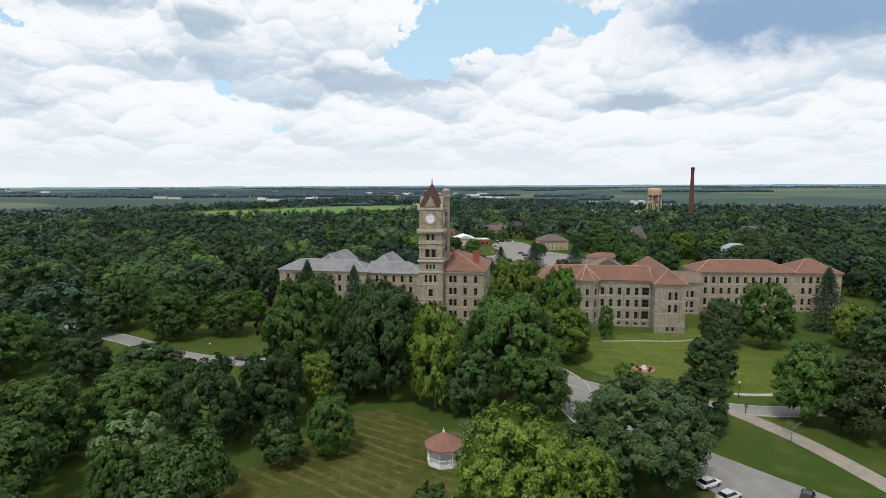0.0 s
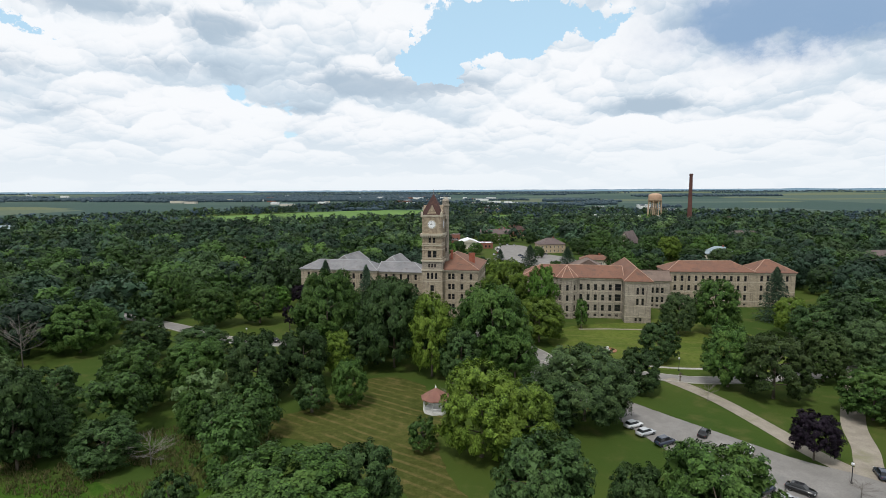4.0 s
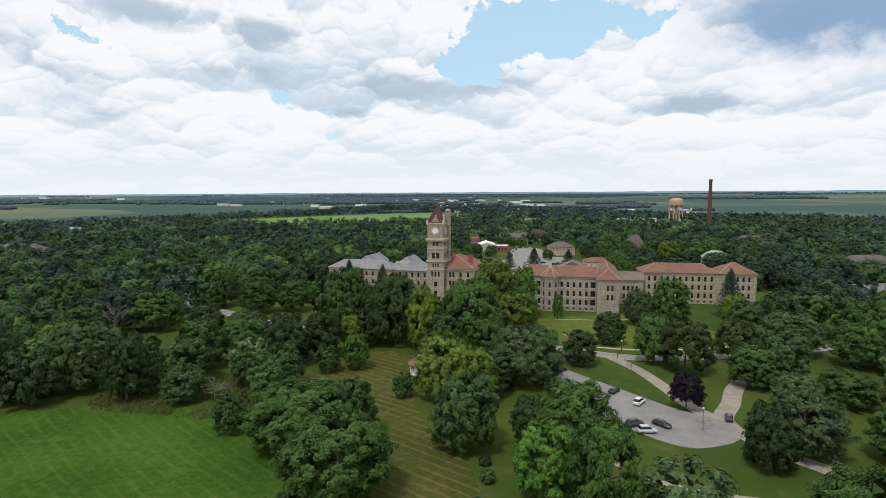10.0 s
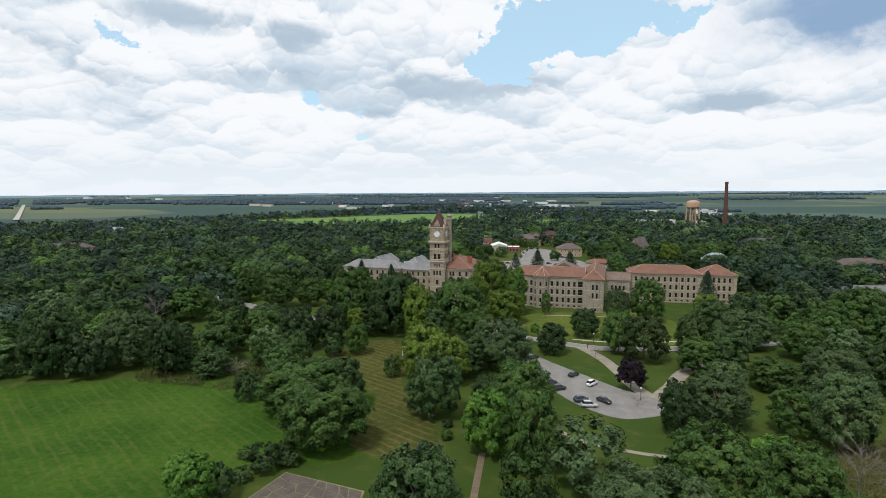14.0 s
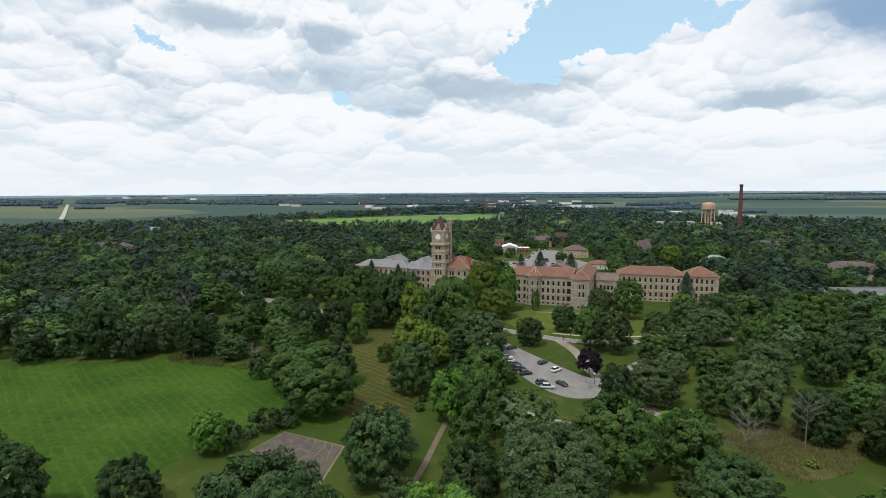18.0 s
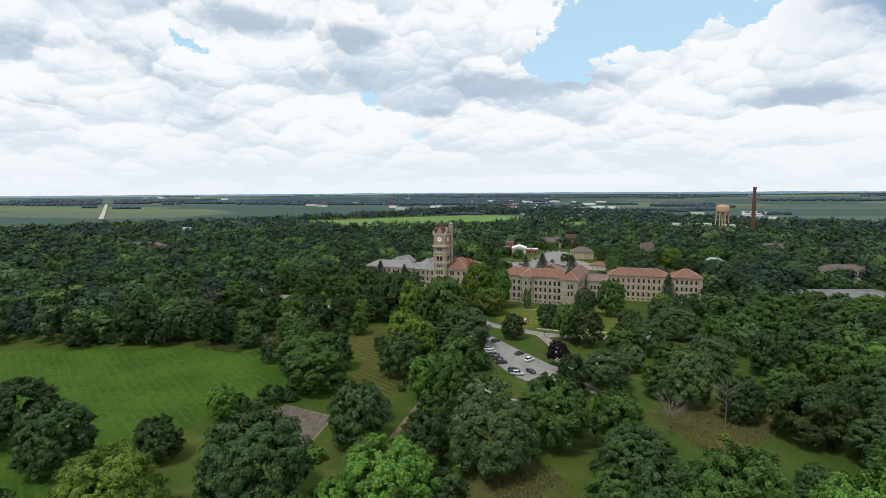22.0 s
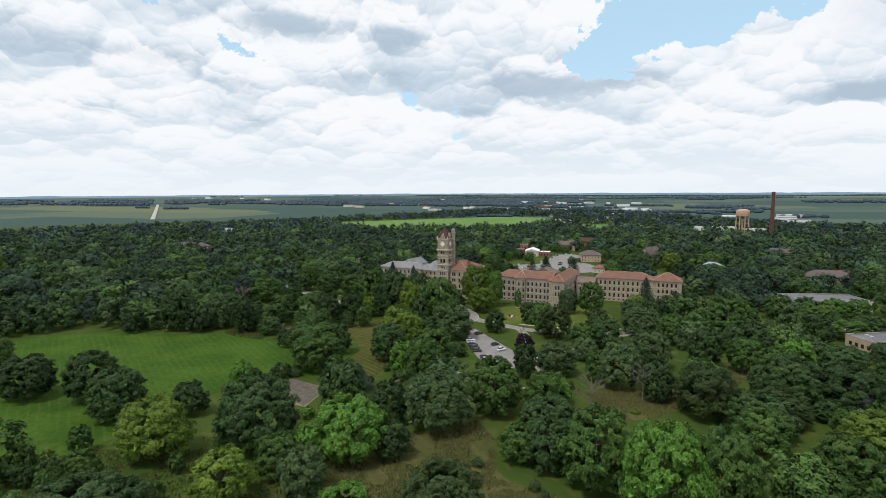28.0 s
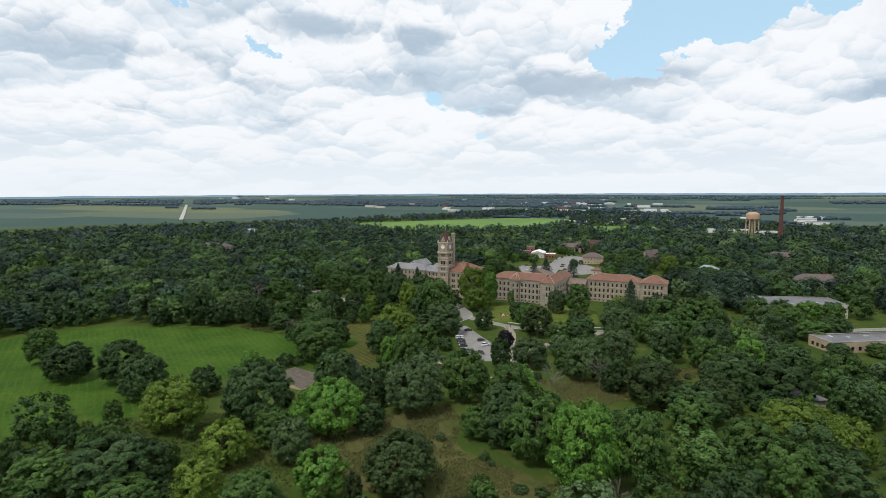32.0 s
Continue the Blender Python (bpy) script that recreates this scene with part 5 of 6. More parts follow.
tree("d", 66.0, 100.5, 5.0, 2.6, "small bare sapling on the grass verge")
tree("d", 86.0, 52.5, 7.0, 4.2, "bare grey thicket beside the parking lot")
tree("o", 79.5, 45.5, 5.4, 3.6, "low dark bush beside the parking lot")


# ---- woods ----
LAWN_WEST = [(-124, 176), (-100, 152), (-62, 136), (-40, 138), (-44, 168), (-58, 192), (-84, 204), (-112, 198)]
CENTRE = [(-34, 74), (-30, 125), (-6, 138), (12, 150), (26, 178), (44, 184), (94, 196), (116, 168), (116, 124), (104, 96), (92, 62), (86, 40), (96, 20),
          (84, 0), (70, 2), (46, 25), (36, -4), (22, -20), (0, -16), (-20, -6), (-26, 10), (-12, 25), (-30, 56)]
BUILT = [(-74, 20, 196, 256), (-16, 34, 174, 236), (24, 160, 172, 240), (206, 262, 118, 150)]
NEAR_PARK = [(-34, -112), (-34, -60), (-24, -44), (-30, 0), (36, 0), (86, 0), (100, 10), (118, 0), (128, -30), (130, -112)]
FAR_FIELD = [(-560, 960), (-230, 1330), (-70, 1300), (-60, 1080), (-95, 850), (-300, 700), (-440, 800)]
FAR_FIELD_B = [(-40, 1010), (130, 1060), (150, 900), (10, 860)]
YARD = [(-30, 300), (-2, 420), (10, 500), (64, 500), (108, 440), (106, 330), (96, 296), (40, 286)]
WEST_VIEW = [(-118, 92), (-118, 190), (-30, 160), (-30, 92)]
EAST_PARK = [(88, 60), (102, 100), (118, 120), (138, 104), (168, 92), (196, 66), (204, 4), (132, -44), (118, 0), (100, 10)]
LONG_VIEW = [(208, 104), (262, 128), (262, 142), (206, 118)]
LOW_GROWTH = [[(-20, 236), (120, 236), (120, 300), (-20, 300)], [(60, 480), (120, 480), (120, 560), (60, 560)], [(186, 66), (262, 84), (290, 140), (262, 144), (200, 116)], [(196, 172), (262, 182), (262, 200), (196, 200)]]
LANES = [[(236, 166), (244, 212), (260, 245), (275, 250)], [(260, 245), (266, 215), (262, 185)], [(-140, 190), (-116, 176), (-98, 166), (-78, 153), (-57, 147), (-30, 150)], [(96, 118), (118, 125), (160, 140), (205, 155), (240, 174), (330, 220)],
         [(119, 126), (104, 106), (92, 89), (80, 65), (92, 42)]]


def near_line(x, y, line, gap):
    for (x0, y0), (x1, y1) in zip(line, line[1:]):
        dx, dy = x1 - x0, y1 - y0
        t = max(0.0, min(1.0, ((x - x0) * dx + (y - y0) * dy) / (dx * dx + dy * dy)))
        if math.hypot(x - x0 - t * dx, y - y0 - t * dy) < gap:
            return True
    return False


def open_ground(x, y, pad):
    p = (x, y)
    for poly in (FIELD, STRIP, CLEARING, CLEARING_B, LAWN_FRONT, LAWN_WEST, CENTRE, NEAR_PARK, WEST_VIEW, EAST_PARK, YARD, LONG_VIEW, FAR_FIELD, FAR_FIELD_B):
        if inside(p, poly):
            return True
    for x0, x1, y0, y1 in BUILT:
        if x0 - pad < x < x1 + pad and y0 - pad < y < y1 + pad:
            return True
    for x0, y0, r in KEEP_CLEAR:
        if math.hypot(x - x0, y - y0) < r + pad * 0.6:
            return True
    return any(near_line(x, y, l, pad + (7.5 if i == 3 else 3.0)) for i, l in enumerate(LANES))


def woodland(name, r0, r1, step, leaves, lobes, size, mats, label, tall=(10.5, 16.5)):
    """Woods between two distances from the park's middle, as one object for each leaf colour."""
    rng = np.random.default_rng(int(r0) + 5)
    spots = [[] for _ in mats]
    n = int(r1 / step) + 1
    for j in range(-n, n):
        for i in range(-n, n):
            x = 40 + (i + rng.uniform(0, 1)) * step
            y = 40 + (j + rng.uniform(0, 1)) * step
            u = rng.uniform(0, 1)
            d = math.hypot(x - 40, y - 40)
            if d < r0 or d >= r1 or y < -112:
                continue
            b = math.degrees(math.atan2(x - 70, y + 150))
            if not -66 < b < 46 or d > 1060 + 700 * math.exp(-(((b + 9) / 15) ** 2)):
                continue
            if noise.noise(Vector((x * 0.009, y * 0.009, 3.0))) > (0.42 if d < 900 else 0.30):
                continue
            if open_ground(x, y, 4.0 if d < 380 else 1.0):
                continue
            if d < 400 and any(abs(x - a) < 20 and math.hypot(x - a, y - c) < 0.75 * q + 3.5 for a, c, q in TREE_SPOTS):
                continue
            tone = noise.noise(Vector((x * 0.02, y * 0.02, 9.0))) * 0.5 + u
            spots[int(max(0.0, min(0.999, tone)) * len(mats))].append((x, y))
    temps = []
    for t in range(7):
        c, r = lobes_round(rng, lobes, 1.0, 0.03)
        v, f = crown_arrays(rng, c, r * (1.0 if lobes > 24 else 1.3 if lobes > 12 else 1.9), (0.60 if r0 < 150 else 0.70, 1.0), leaves, size * 1.25, 0.1, 0.66, 8 if lobes > 24 else 6 if lobes > 12 else 4, 0.42 if lobes > 24 else 0.26 if lobes > 12 else 0.12, 10 if lobes > 12 else 8)
        temps.append((v, f))
    for mat, where in zip(mats, spots):
        V, F, T, base = [], [], [], 0
        for x, y in where:
            v, f = temps[rng.integers(len(temps))]
            h = rng.uniform(*tall)
            if r0 < 400 and any(inside((x, y), z) for z in LOW_GROWTH):
                h = rng.uniform(4.0, 7.5)
            rad = h * rng.uniform(0.86, 1.16)
            a = rng.uniform(0, 2 * np.pi)
            c, s = np.cos(a) * rad, np.sin(a) * rad
            V.append(np.stack([v[:, 0] * c - v[:, 1] * s + x, v[:, 0] * s + v[:, 1] * c + y, v[:, 2] * h - 0.3 + rise(x, y)], 1))
            F.append(f + base)
            T.append(np.full(len(v), 0.60 + 0.76 * rng.uniform(0, 1) ** 1.5))
            base += len(v)
        if V:
            tagged(new(name, soup(name, np.vstack(V), np.vstack(F), WOOD_LEAF[mat], np.concatenate(T))), label, "woods", kind="stuff")


KEEP_CLEAR = []


# ---- other buildings ----
BRICK = mottled("red brown brick", (0.20, 0.085, 0.06), (0.26, 0.12, 0.085), 0.5, 7.0, 0.9, where=local)
TAN = mottled("tan brick", (0.42, 0.33, 0.22), (0.48, 0.38, 0.27), 0.3, 7.0, 0.9, stain=(0.34, 0.26, 0.18), where=local)
CREAM = mottled("cream render", (0.52, 0.48, 0.40), (0.58, 0.54, 0.46), 0.3, 7.0, 0.9, where=local)
FLATROOF = mottled("grey roofing felt", (0.13, 0.13, 0.14), (0.18, 0.18, 0.185), 0.12, 2.0, 0.95, stain=(0.26, 0.26, 0.26), bump_m=0.01, where=local)
PALEROOF = mottled("pale grey roof membrane", (0.32, 0.335, 0.36), (0.40, 0.41, 0.43), 0.1, 2.0, 0.8, stain=(0.36, 0.37, 0.38), bump_m=0, where=local)
WHITEROOF = mottled("white metal roof", (0.70, 0.71, 0.72), (0.80, 0.80, 0.80), 0.1, 2.0, 0.5, stain=(0.58, 0.58, 0.57), bump_m=0, where=local)
MAUVE = roof_material("mauve brown shingles", (0.105, 0.078, 0.074), (0.14, 0.104, 0.098), (0.11, 0.085, 0.08), 0.2)
BLUEROOF = roof_material("blue grey metal roof", (0.24, 0.30, 0.33), (0.30, 0.36, 0.39), (0.20, 0.24, 0.26), 0.4)


def clear_round(at, turn, w, d, snug=False):
    c = rotated(at, turn, w / 2, d / 2)
    KEEP_CLEAR.append((c[0], c[1], (0.30 if snug else 0.5) * math.hypot(w, d)))


def house(at, turn, w, d, eave, up, roof, wall, label, name="house", category="house", along="x", hip=(1.0, 1.0), cols=(5, 3, 5, 3), storeys=2, chimney=True):
    """A house with sash windows on every side; its near left corner stands at the given place."""
    root = thing(name, (*at, 0), turn, label, category)
    sills = [0.9 + k * (eave - 0.4) / storeys for k in range(storeys)]
    hgt = min(1.6, (eave - 0.4) / storeys - 1.4)
    plan = {i: rows_of(ln, cols[i], 1.0, hgt, sills, 1.0) for i, ln in enumerate((w, d, w, d)) if cols[i]}
    walls_of(root, rect(0, w, 0, d), 0, eave, wall, plan, sash=WHITE, sill=False)
    r = hip_roof(root, 0, w, 0, d, eave + 0.24, up, roof, 0.5, hip[0], hip[1], along, ridge=False)
    if hip[0] == 0.0 and along == "y":
        g = Solid().face((0, -0.58, eave), (w, -0.58, eave), (w / 2, -0.58, eave + up * 0.93))
        part("gable", g.make("gable", wall), root)
        g = Solid().face((w, d + 0.58, eave), (0, d + 0.58, eave), (w / 2, d + 0.58, eave + up * 0.93))
        part("gable", g.make("gable", wall), root)
    elif hip[0] == 0.0:
        g = Solid().face((-0.58, d, eave), (-0.58, 0, eave), (-0.58, d / 2, eave + up * 0.93))
        part("gable", g.make("gable", wall), root)
        g = Solid().face((w + 0.58, 0, eave), (w + 0.58, d, eave), (w + 0.58, d / 2, eave + up * 0.93))
        part("gable", g.make("gable", wall), root)
    if chimney:
        c = Solid().box(w * 0.6, w * 0.6 + 0.9, d * 0.45, d * 0.45 + 0.7, eave, eave + up + 0.9).box(w * 0.6 - 0.1, w * 0.6 + 1.0, d * 0.45 - 0.1, d * 0.45 + 0.8, eave + up + 0.9, eave + up + 1.1)
        part("chimney", c.make("chimney", BRICKRED), r)
    clear_round((*at, 0), turn, w, d, "trees" in label or "woods" in label)
    return root


def flat_block(at, turn, w, d, high, roof, wall, label, cols=(8, 4, 8, 4), storeys=1, name="school_building", category="building", units=4):
    """A flat roofed block with a parapet and rooftop units."""
    root = thing(name, (*at, 0), turn, label, category)
    step = (high - 0.9) / storeys
    plan = {i: rows_of(ln, cols[i], 1.7, min(1.9, step - 1.3), [0.9 + k * step for k in range(storeys)], 1.2) for i, ln in enumerate((w, d, w, d)) if cols[i]}
    walls_of(root, rect(0, w, 0, d), 0, high, wall, plan, sill=False)
    top = part("roof", Solid().box(0.3, w - 0.3, 0.3, d - 0.3, high - 0.6, high - 0.45).make("roof", roof), root)
    cop = Solid().box(-0.1, w + 0.1, -0.1, 0.3, high, high + 0.12).box(-0.1, w + 0.1, d - 0.3, d + 0.1, high, high + 0.12)
    cop.box(-0.1, 0.3, 0.3, d - 0.3, high, high + 0.12).box(w - 0.3, w + 0.1, 0.3, d - 0.3, high, high + 0.12)
    part("coping", cop.make("coping", PALEROOF), root)
    rng = random.Random(int(w * 7 + d))
    for _ in range(units):
        x, y, s = rng.uniform(2, w - 4), rng.uniform(1.5, d - 3), rng.uniform(0.8, 1.8)
        part("roof_unit", Solid().box(x, x + s, y, y + s, high - 0.45, high + 0.35).make("roof_unit", PALEROOF), top)
    clear_round((*at, 0), turn, w, d, "trees" in label)
    return root


house((67, 406), 8, 21, 15, 6.8, 4.6, MAUVE, TAN, "two storey tan brick house with a mauve hipped roof", cols=(6, 3, 6, 3))
house((84, 334), -10, 20, 11, 4.0, 2.8, TILE, CREAM, "low cream house with an orange hipped roof behind the wing", storeys=1)
house((125, 396), -35, 11, 19, 8.5, 9.5, MAUVE, STONE_GREY, "steep gabled stone chapel with a mauve shingle roof", "chapel", "chapel", "y", (0.0, 0.0), (2, 4, 2, 4), 1, False)
house((22, 508), -8, 30, 13, 7.0, 4.5, MAUVE, TAN, "tan house with a long mauve gabled roof", hip=(0.0, 0.0), cols=(7, 3, 7, 3))
house((38, 512), -8, 12, 18, 7.0, 5.0, MAUVE, TAN, "tan gabled house beside the parking lot", along="y", hip=(0.0, 0.0), cols=(3, 4, 3, 4))
house((40, 566), -6, 34, 14, 6.5, 4.5, TILE_RED, BRICK, "long red brick house with a dark red roof", cols=(8, 3, 8, 3))
house((172, 352), -20, 20, 14, 6.0, 4.6, BLUEROOF, CREAM, "house with a blue grey metal roof among trees")
house((248, 478), -15, 28, 12, 8.0, 4.0, MAUVE, BRICK, "red brick house with a grey roof among trees", cols=(7, 3, 7, 3))
house((240, 292), 12, 34, 13, 9.0, 5.0, MAUVE, CREAM, "large house with mauve hipped roofs among trees", cols=(8, 3, 8, 3))
house((258, 284), 12, 12, 14, 8.4, 5.4, MAUVE, CREAM, "cream cross gabled house among trees", along="y", hip=(0.8, 0.0), cols=(3, 4, 3, 4))
house((-412, 340), 14, 46, 15, 8.0, 5.0, MAUVE, BRICK, "long brick school with mauve roof in the woods", "school_building", "building", cols=(10, 3, 10, 3))
house((-376, 332), 14, 14, 24, 7.0, 6.0, MAUVE, CREAM, "gabled school wing in the woods", "school_building", "building", "y", (0.0, 0.0), (3, 5, 3, 5))
house((-214, 356), 8, 20, 14, 6.0, 4.0, SHINGLE, TAN, "brown roofed house in the woods")
house((-570, 600), 10, 34, 16, 6.0, 4.0, BLUEROOF, CREAM, "blue roofed building far off in the woods", "barn", "barn")
house((-140, 300), 6, 15, 11, 5.0, 3.6, SHINGLE, TAN, "small brown roofed house among trees", storeys=1)
house((-22, 262), -8, 16, 11, 5.0, 3.8, SHINGLE, TAN, "low brown roofed house behind the tower", storeys=1)
house((186, 30), 30, 15, 10, 4.6, 2.6, FLATROOF, CREAM, "small grey roofed house hidden by trees", storeys=1)
house((4, 437), 6, 15, 20, 5.6, 2.6, WHITEROOF, CREAM, "modern building with a white peaked roof by the car park", "hall", "building", "y", (0.0, 0.0), (3, 4, 3, 4), 1, False)
flat_block((19.4, 440), 6, 12, 15, 4.9, WHITEROOF, BRICK, "low brick extension with a white flat roof", (3, 4, 3, 4), units=2)
flat_block((-19, 442), 4, 20, 14, 7.0, FLATROOF, BRICK, "low red brick annex by the white roofed building", (5, 3, 5, 3))
flat_block((-6, 458), 4, 9, 8, 11.0, FLATROOF, BRICK, "square red brick tower block", (2, 2, 2, 2), 2, units=1)
flat_block((-290, 685), 5, 40, 16, 5.0, WHITEROOF, CREAM, "white roofed shed in the woods", name="shed", category="shed")
flat_block((200, 196), 14, 52, 24, 8.4, FLATROOF, CREAM, "school block with a pale flat roof behind trees", (12, 5, 12, 5), 2, units=6)
flat_block((221, 121), 27, 64, 15, 5.4, FLATROOF, TAN, "long tan brick block with a worn flat roof", (16, 4, 16, 4), units=9)
for x, y, w, d, t in ((224, 905, 17, 16, 12), (252, 909, 40, 18, 10), (296, 870, 34, 16, 10), (304, 817, 25, 14, 10)):
    flat_block((x, y), t, w, d, 7.0, WHITEROOF, WHITE, "long low white warehouse by the water tower", (0, 0, 0, 0), name="warehouse", category="warehouse", units=0)
KEEP_CLEAR += [(232, 870, 26), (268, 862, 34), (300, 836, 26), (308, 790, 24), (262, 812, 20), (306, 758, 16), (226, 836, 14)]
flat_block((380, 790), -8, 24, 12, 9.0, FLATROOF, BRICK, "red brick boiler house near the chimney", (5, 2, 5, 2))


def water_tower():
    root = thing("water_tower", (270, 739, 0), 12, "tall water tower with a faded buff tank on legs", "water tower")
    peach = mottled("faded orange tank paint", (0.42, 0.27, 0.175), (0.48, 0.32, 0.21), 0.1, 1.0, 0.7, stain=(0.37, 0.24, 0.16), bump_m=0, where=local)
    legs = mottled("faded buff paint", (0.46, 0.32, 0.21), (0.52, 0.38, 0.26), 0.1, 1.0, 0.7, bump_m=0, where=local)
    part("tank", Solid().lathe([(0.0, 31.0), (3.4, 31.3), (6.8, 32.4), (8.6, 34.2), (8.9, 35.6), (8.9, 41.0), (8.3, 42.5), (5.9, 43.8), (2.8, 44.4), (0, 44.6)], 28).make("tank", peach, True), root)
    part("balcony", Solid().lathe([(8.9, 35.0), (9.7, 35.0), (9.7, 36.0), (9.6, 36.0), (9.6, 35.15), (8.9, 35.15)], 28).make("balcony", legs), root)
    for k in range(8):
        a = 2 * math.pi * k / 8
        c, s = math.cos(a), math.sin(a)
        part("leg", Solid().tube([(10.0 * c, 10.0 * s, 0), (8.6 * c, 8.6 * s, 34.6)], [0.7, 0.6], 8).make("leg", legs), root)
        b = a + 2 * math.pi / 8
        for z, r in ((11.5, 9.5), (23, 9.05)):
            part("brace", Solid().tube([(r * c, r * s, z), (r * math.cos(b), r * math.sin(b), z)], [0.2, 0.2], 5).make("brace", legs), root)
    part("riser", Solid().tube([(0, 0, 0), (0, 0, 31.2)], [1.3, 1.3], 12).make("riser", legs), root)


def smokestack():
    root = thing("smokestack", (298, 690, 0), 0, "tall tapering red brick smokestack", "chimney")
    red = mottled("sooty red brick", (0.105, 0.050, 0.042), (0.135, 0.066, 0.055), 0.15, 2.0, 0.9, stain=(0.10, 0.055, 0.048), where=local)
    part("shaft", Solid().lathe([(3.3, 0), (3.1, 6), (2.4, 40), (1.9, 67.0)], 18).make("shaft", red, True), root)
    part("crown_ring", Solid().lathe([(1.9, 66.4), (2.25, 66.8), (2.25, 69.3), (1.95, 69.7), (1.4, 69.7), (1.4, 66.0)], 18).make("crown_ring", red), root)
    part("iron_band", Solid().lathe([(2.26, 67.8), (2.32, 67.8), (2.32, 68.1), (2.26, 68.1)], 18).make("iron_band", IRON), root)


water_tower()
smokestack()
sheet("car_park", [(24, 322), (8, 328), (4, 364), (30, 372), (36, 400), (31, 446), (42, 470), (60, 468), (64, 440), (64, 402), (78, 392), (88, 366), (86, 332), (56, 318)], 0.10, ASPHALT, "large pale asphalt car park behind the hospital", "parking lot", 0.4)
KEEP_CLEAR += [(35, 345, 24), (30, 385, 32), (30, 430, 32), (42, 470, 26), (70, 395, 34)]


# ---- cars ----
def paint(name, c, rough=0.25):
    m, k, b, _ = material(name, rough)
    n = k.noise(local(k), 2.0, 3.0)
    k.put(b.inputs["Base Color"], k.mix(k.ramp(n, 0.3, 0.7), c, [q * 0.88 for q in c]))
    b.inputs["Coat Weight"].default_value = 0.6
    return m


PAINTS = {"white": paint("white car paint", (0.72, 0.73, 0.74)), "black": paint("black car paint", (0.014, 0.014, 0.016)), "silver": paint("silver car paint", (0.48, 0.50, 0.52)),
          "blue": paint("dark blue car paint", (0.030, 0.040, 0.065)), "red": paint("dark red car paint", (0.22, 0.02, 0.02)), "grey": paint("grey car paint", (0.12, 0.125, 0.13))}
TYRE = mottled("black tyre rubber", (0.018, 0.018, 0.018), (0.028, 0.028, 0.028), 3.0, 20.0, 0.85, where=local)
RIM, _k, _b, _o = material("alloy rim", 0.3, 0.9)
_b.inputs["Base Color"].default_value = (0.45, 0.45, 0.46, 1)
LAMP_CLEAR, _k, _b, _o = material("clear headlight", 0.1)
_b.inputs["Base Color"].default_value = (0.65, 0.67, 0.68, 1)
LAMP_RED, _k, _b, _o = material("red tail light", 0.2)
_b.inputs["Base Color"].default_value = (0.25, 0.012, 0.01, 1)
GLASS_CAR, _k, _b, _o = material("tinted car glass", 0.06)
_b.inputs["Base Color"].default_value = (0.012, 0.014, 0.016, 1)


def ringed(s, sections):
    """Skins a row of cross sections given as (x, half width, z low, z high, inset of the top)."""
    i = len(s.v)
    for x, w, lo, hi, tuck in sections:
        s.v += [(x, -w * 0.94, lo), (x, -w, lo + (hi - lo) * 0.35), (x, -w + tuck, hi), (x, w - tuck, hi), (x, w, lo + (hi - lo) * 0.35), (x, w * 0.94, lo)]
    n = 6
    for k in range(len(sections) - 1):
        for j in range(n):
            t = (j + 1) % n
            s.f.append((i + k * n + j, i + (k + 1) * n + j, i + (k + 1) * n + t, i + k * n + t))
    s.f.append(tuple(i + j for j in range(n)))
    s.f.append(tuple(i + (len(sections) - 1) * n + n - 1 - j for j in range(n)))


def make_car(colour, tall):
    root = thing("car", (0, 0, -500), 0, f"parked {colour} car on pale asphalt", "car", "parked cars")
    h = 0.16 if tall else 0.0
    s = Solid()
    ringed(s, [(-2.25, 0.72, 0.42, 0.78 + h, 0.08), (-2.12, 0.84, 0.30, 0.92 + h, 0.08), (-1.2, 0.89, 0.24, 0.95 + h, 0.07), (0.9, 0.90, 0.24, 0.93 + h, 0.07),
               (1.7, 0.87, 0.26, 0.80 + h, 0.09), (2.15, 0.78, 0.32, 0.68 + h, 0.12), (2.28, 0.62, 0.40, 0.58 + h, 0.12)])
    body = part("body", s.make("body", PAINTS[colour], True), root)
    back = -2.0 if tall else -1.75
    g = Solid()
    ringed(g, [(back, 0.80, 0.90 + h, 0.96 + h, 0.05), (back + 0.42, 0.80, 0.90 + h, 1.40 + h * 2, 0.22), (0.35, 0.80, 0.90 + h, 1.42 + h * 2, 0.22), (1.05, 0.80, 0.88 + h, 0.95 + h, 0.08)])
    part("cabin_glass", g.make("cabin_glass", GLASS_CAR), root, "dark tinted glass")
    r = Solid()
    ringed(r, [(back + 0.40, 0.60, 1.40 + h * 2, 1.43 + h * 2, 0.05), (back + 0.8, 0.62, 1.40 + h * 2, 1.47 + h * 2, 0.06), (0.1, 0.62, 1.40 + h * 2, 1.47 + h * 2, 0.06), (0.42, 0.60, 1.38 + h * 2, 1.42 + h * 2, 0.05)])
    part("roof_panel", r.make("roof_panel", PAINTS[colour]), root)
    for x in (-1.35, 1.35):
        for y in (-0.82, 0.82):
            t = part("wheel", WHEEL, root, m=pose(x, y, 0.32, 90 if y > 0 else -90))
            part("rim", RIM_MESH, t)
    for y in (-0.62, 0.62):
        part("headlight", HEADLIGHT, body, m=pose(2.13, y, 0.62 + h))
        part("tail_light", TAIL, body, m=pose(-2.2, y, 0.74 + h))
    return root


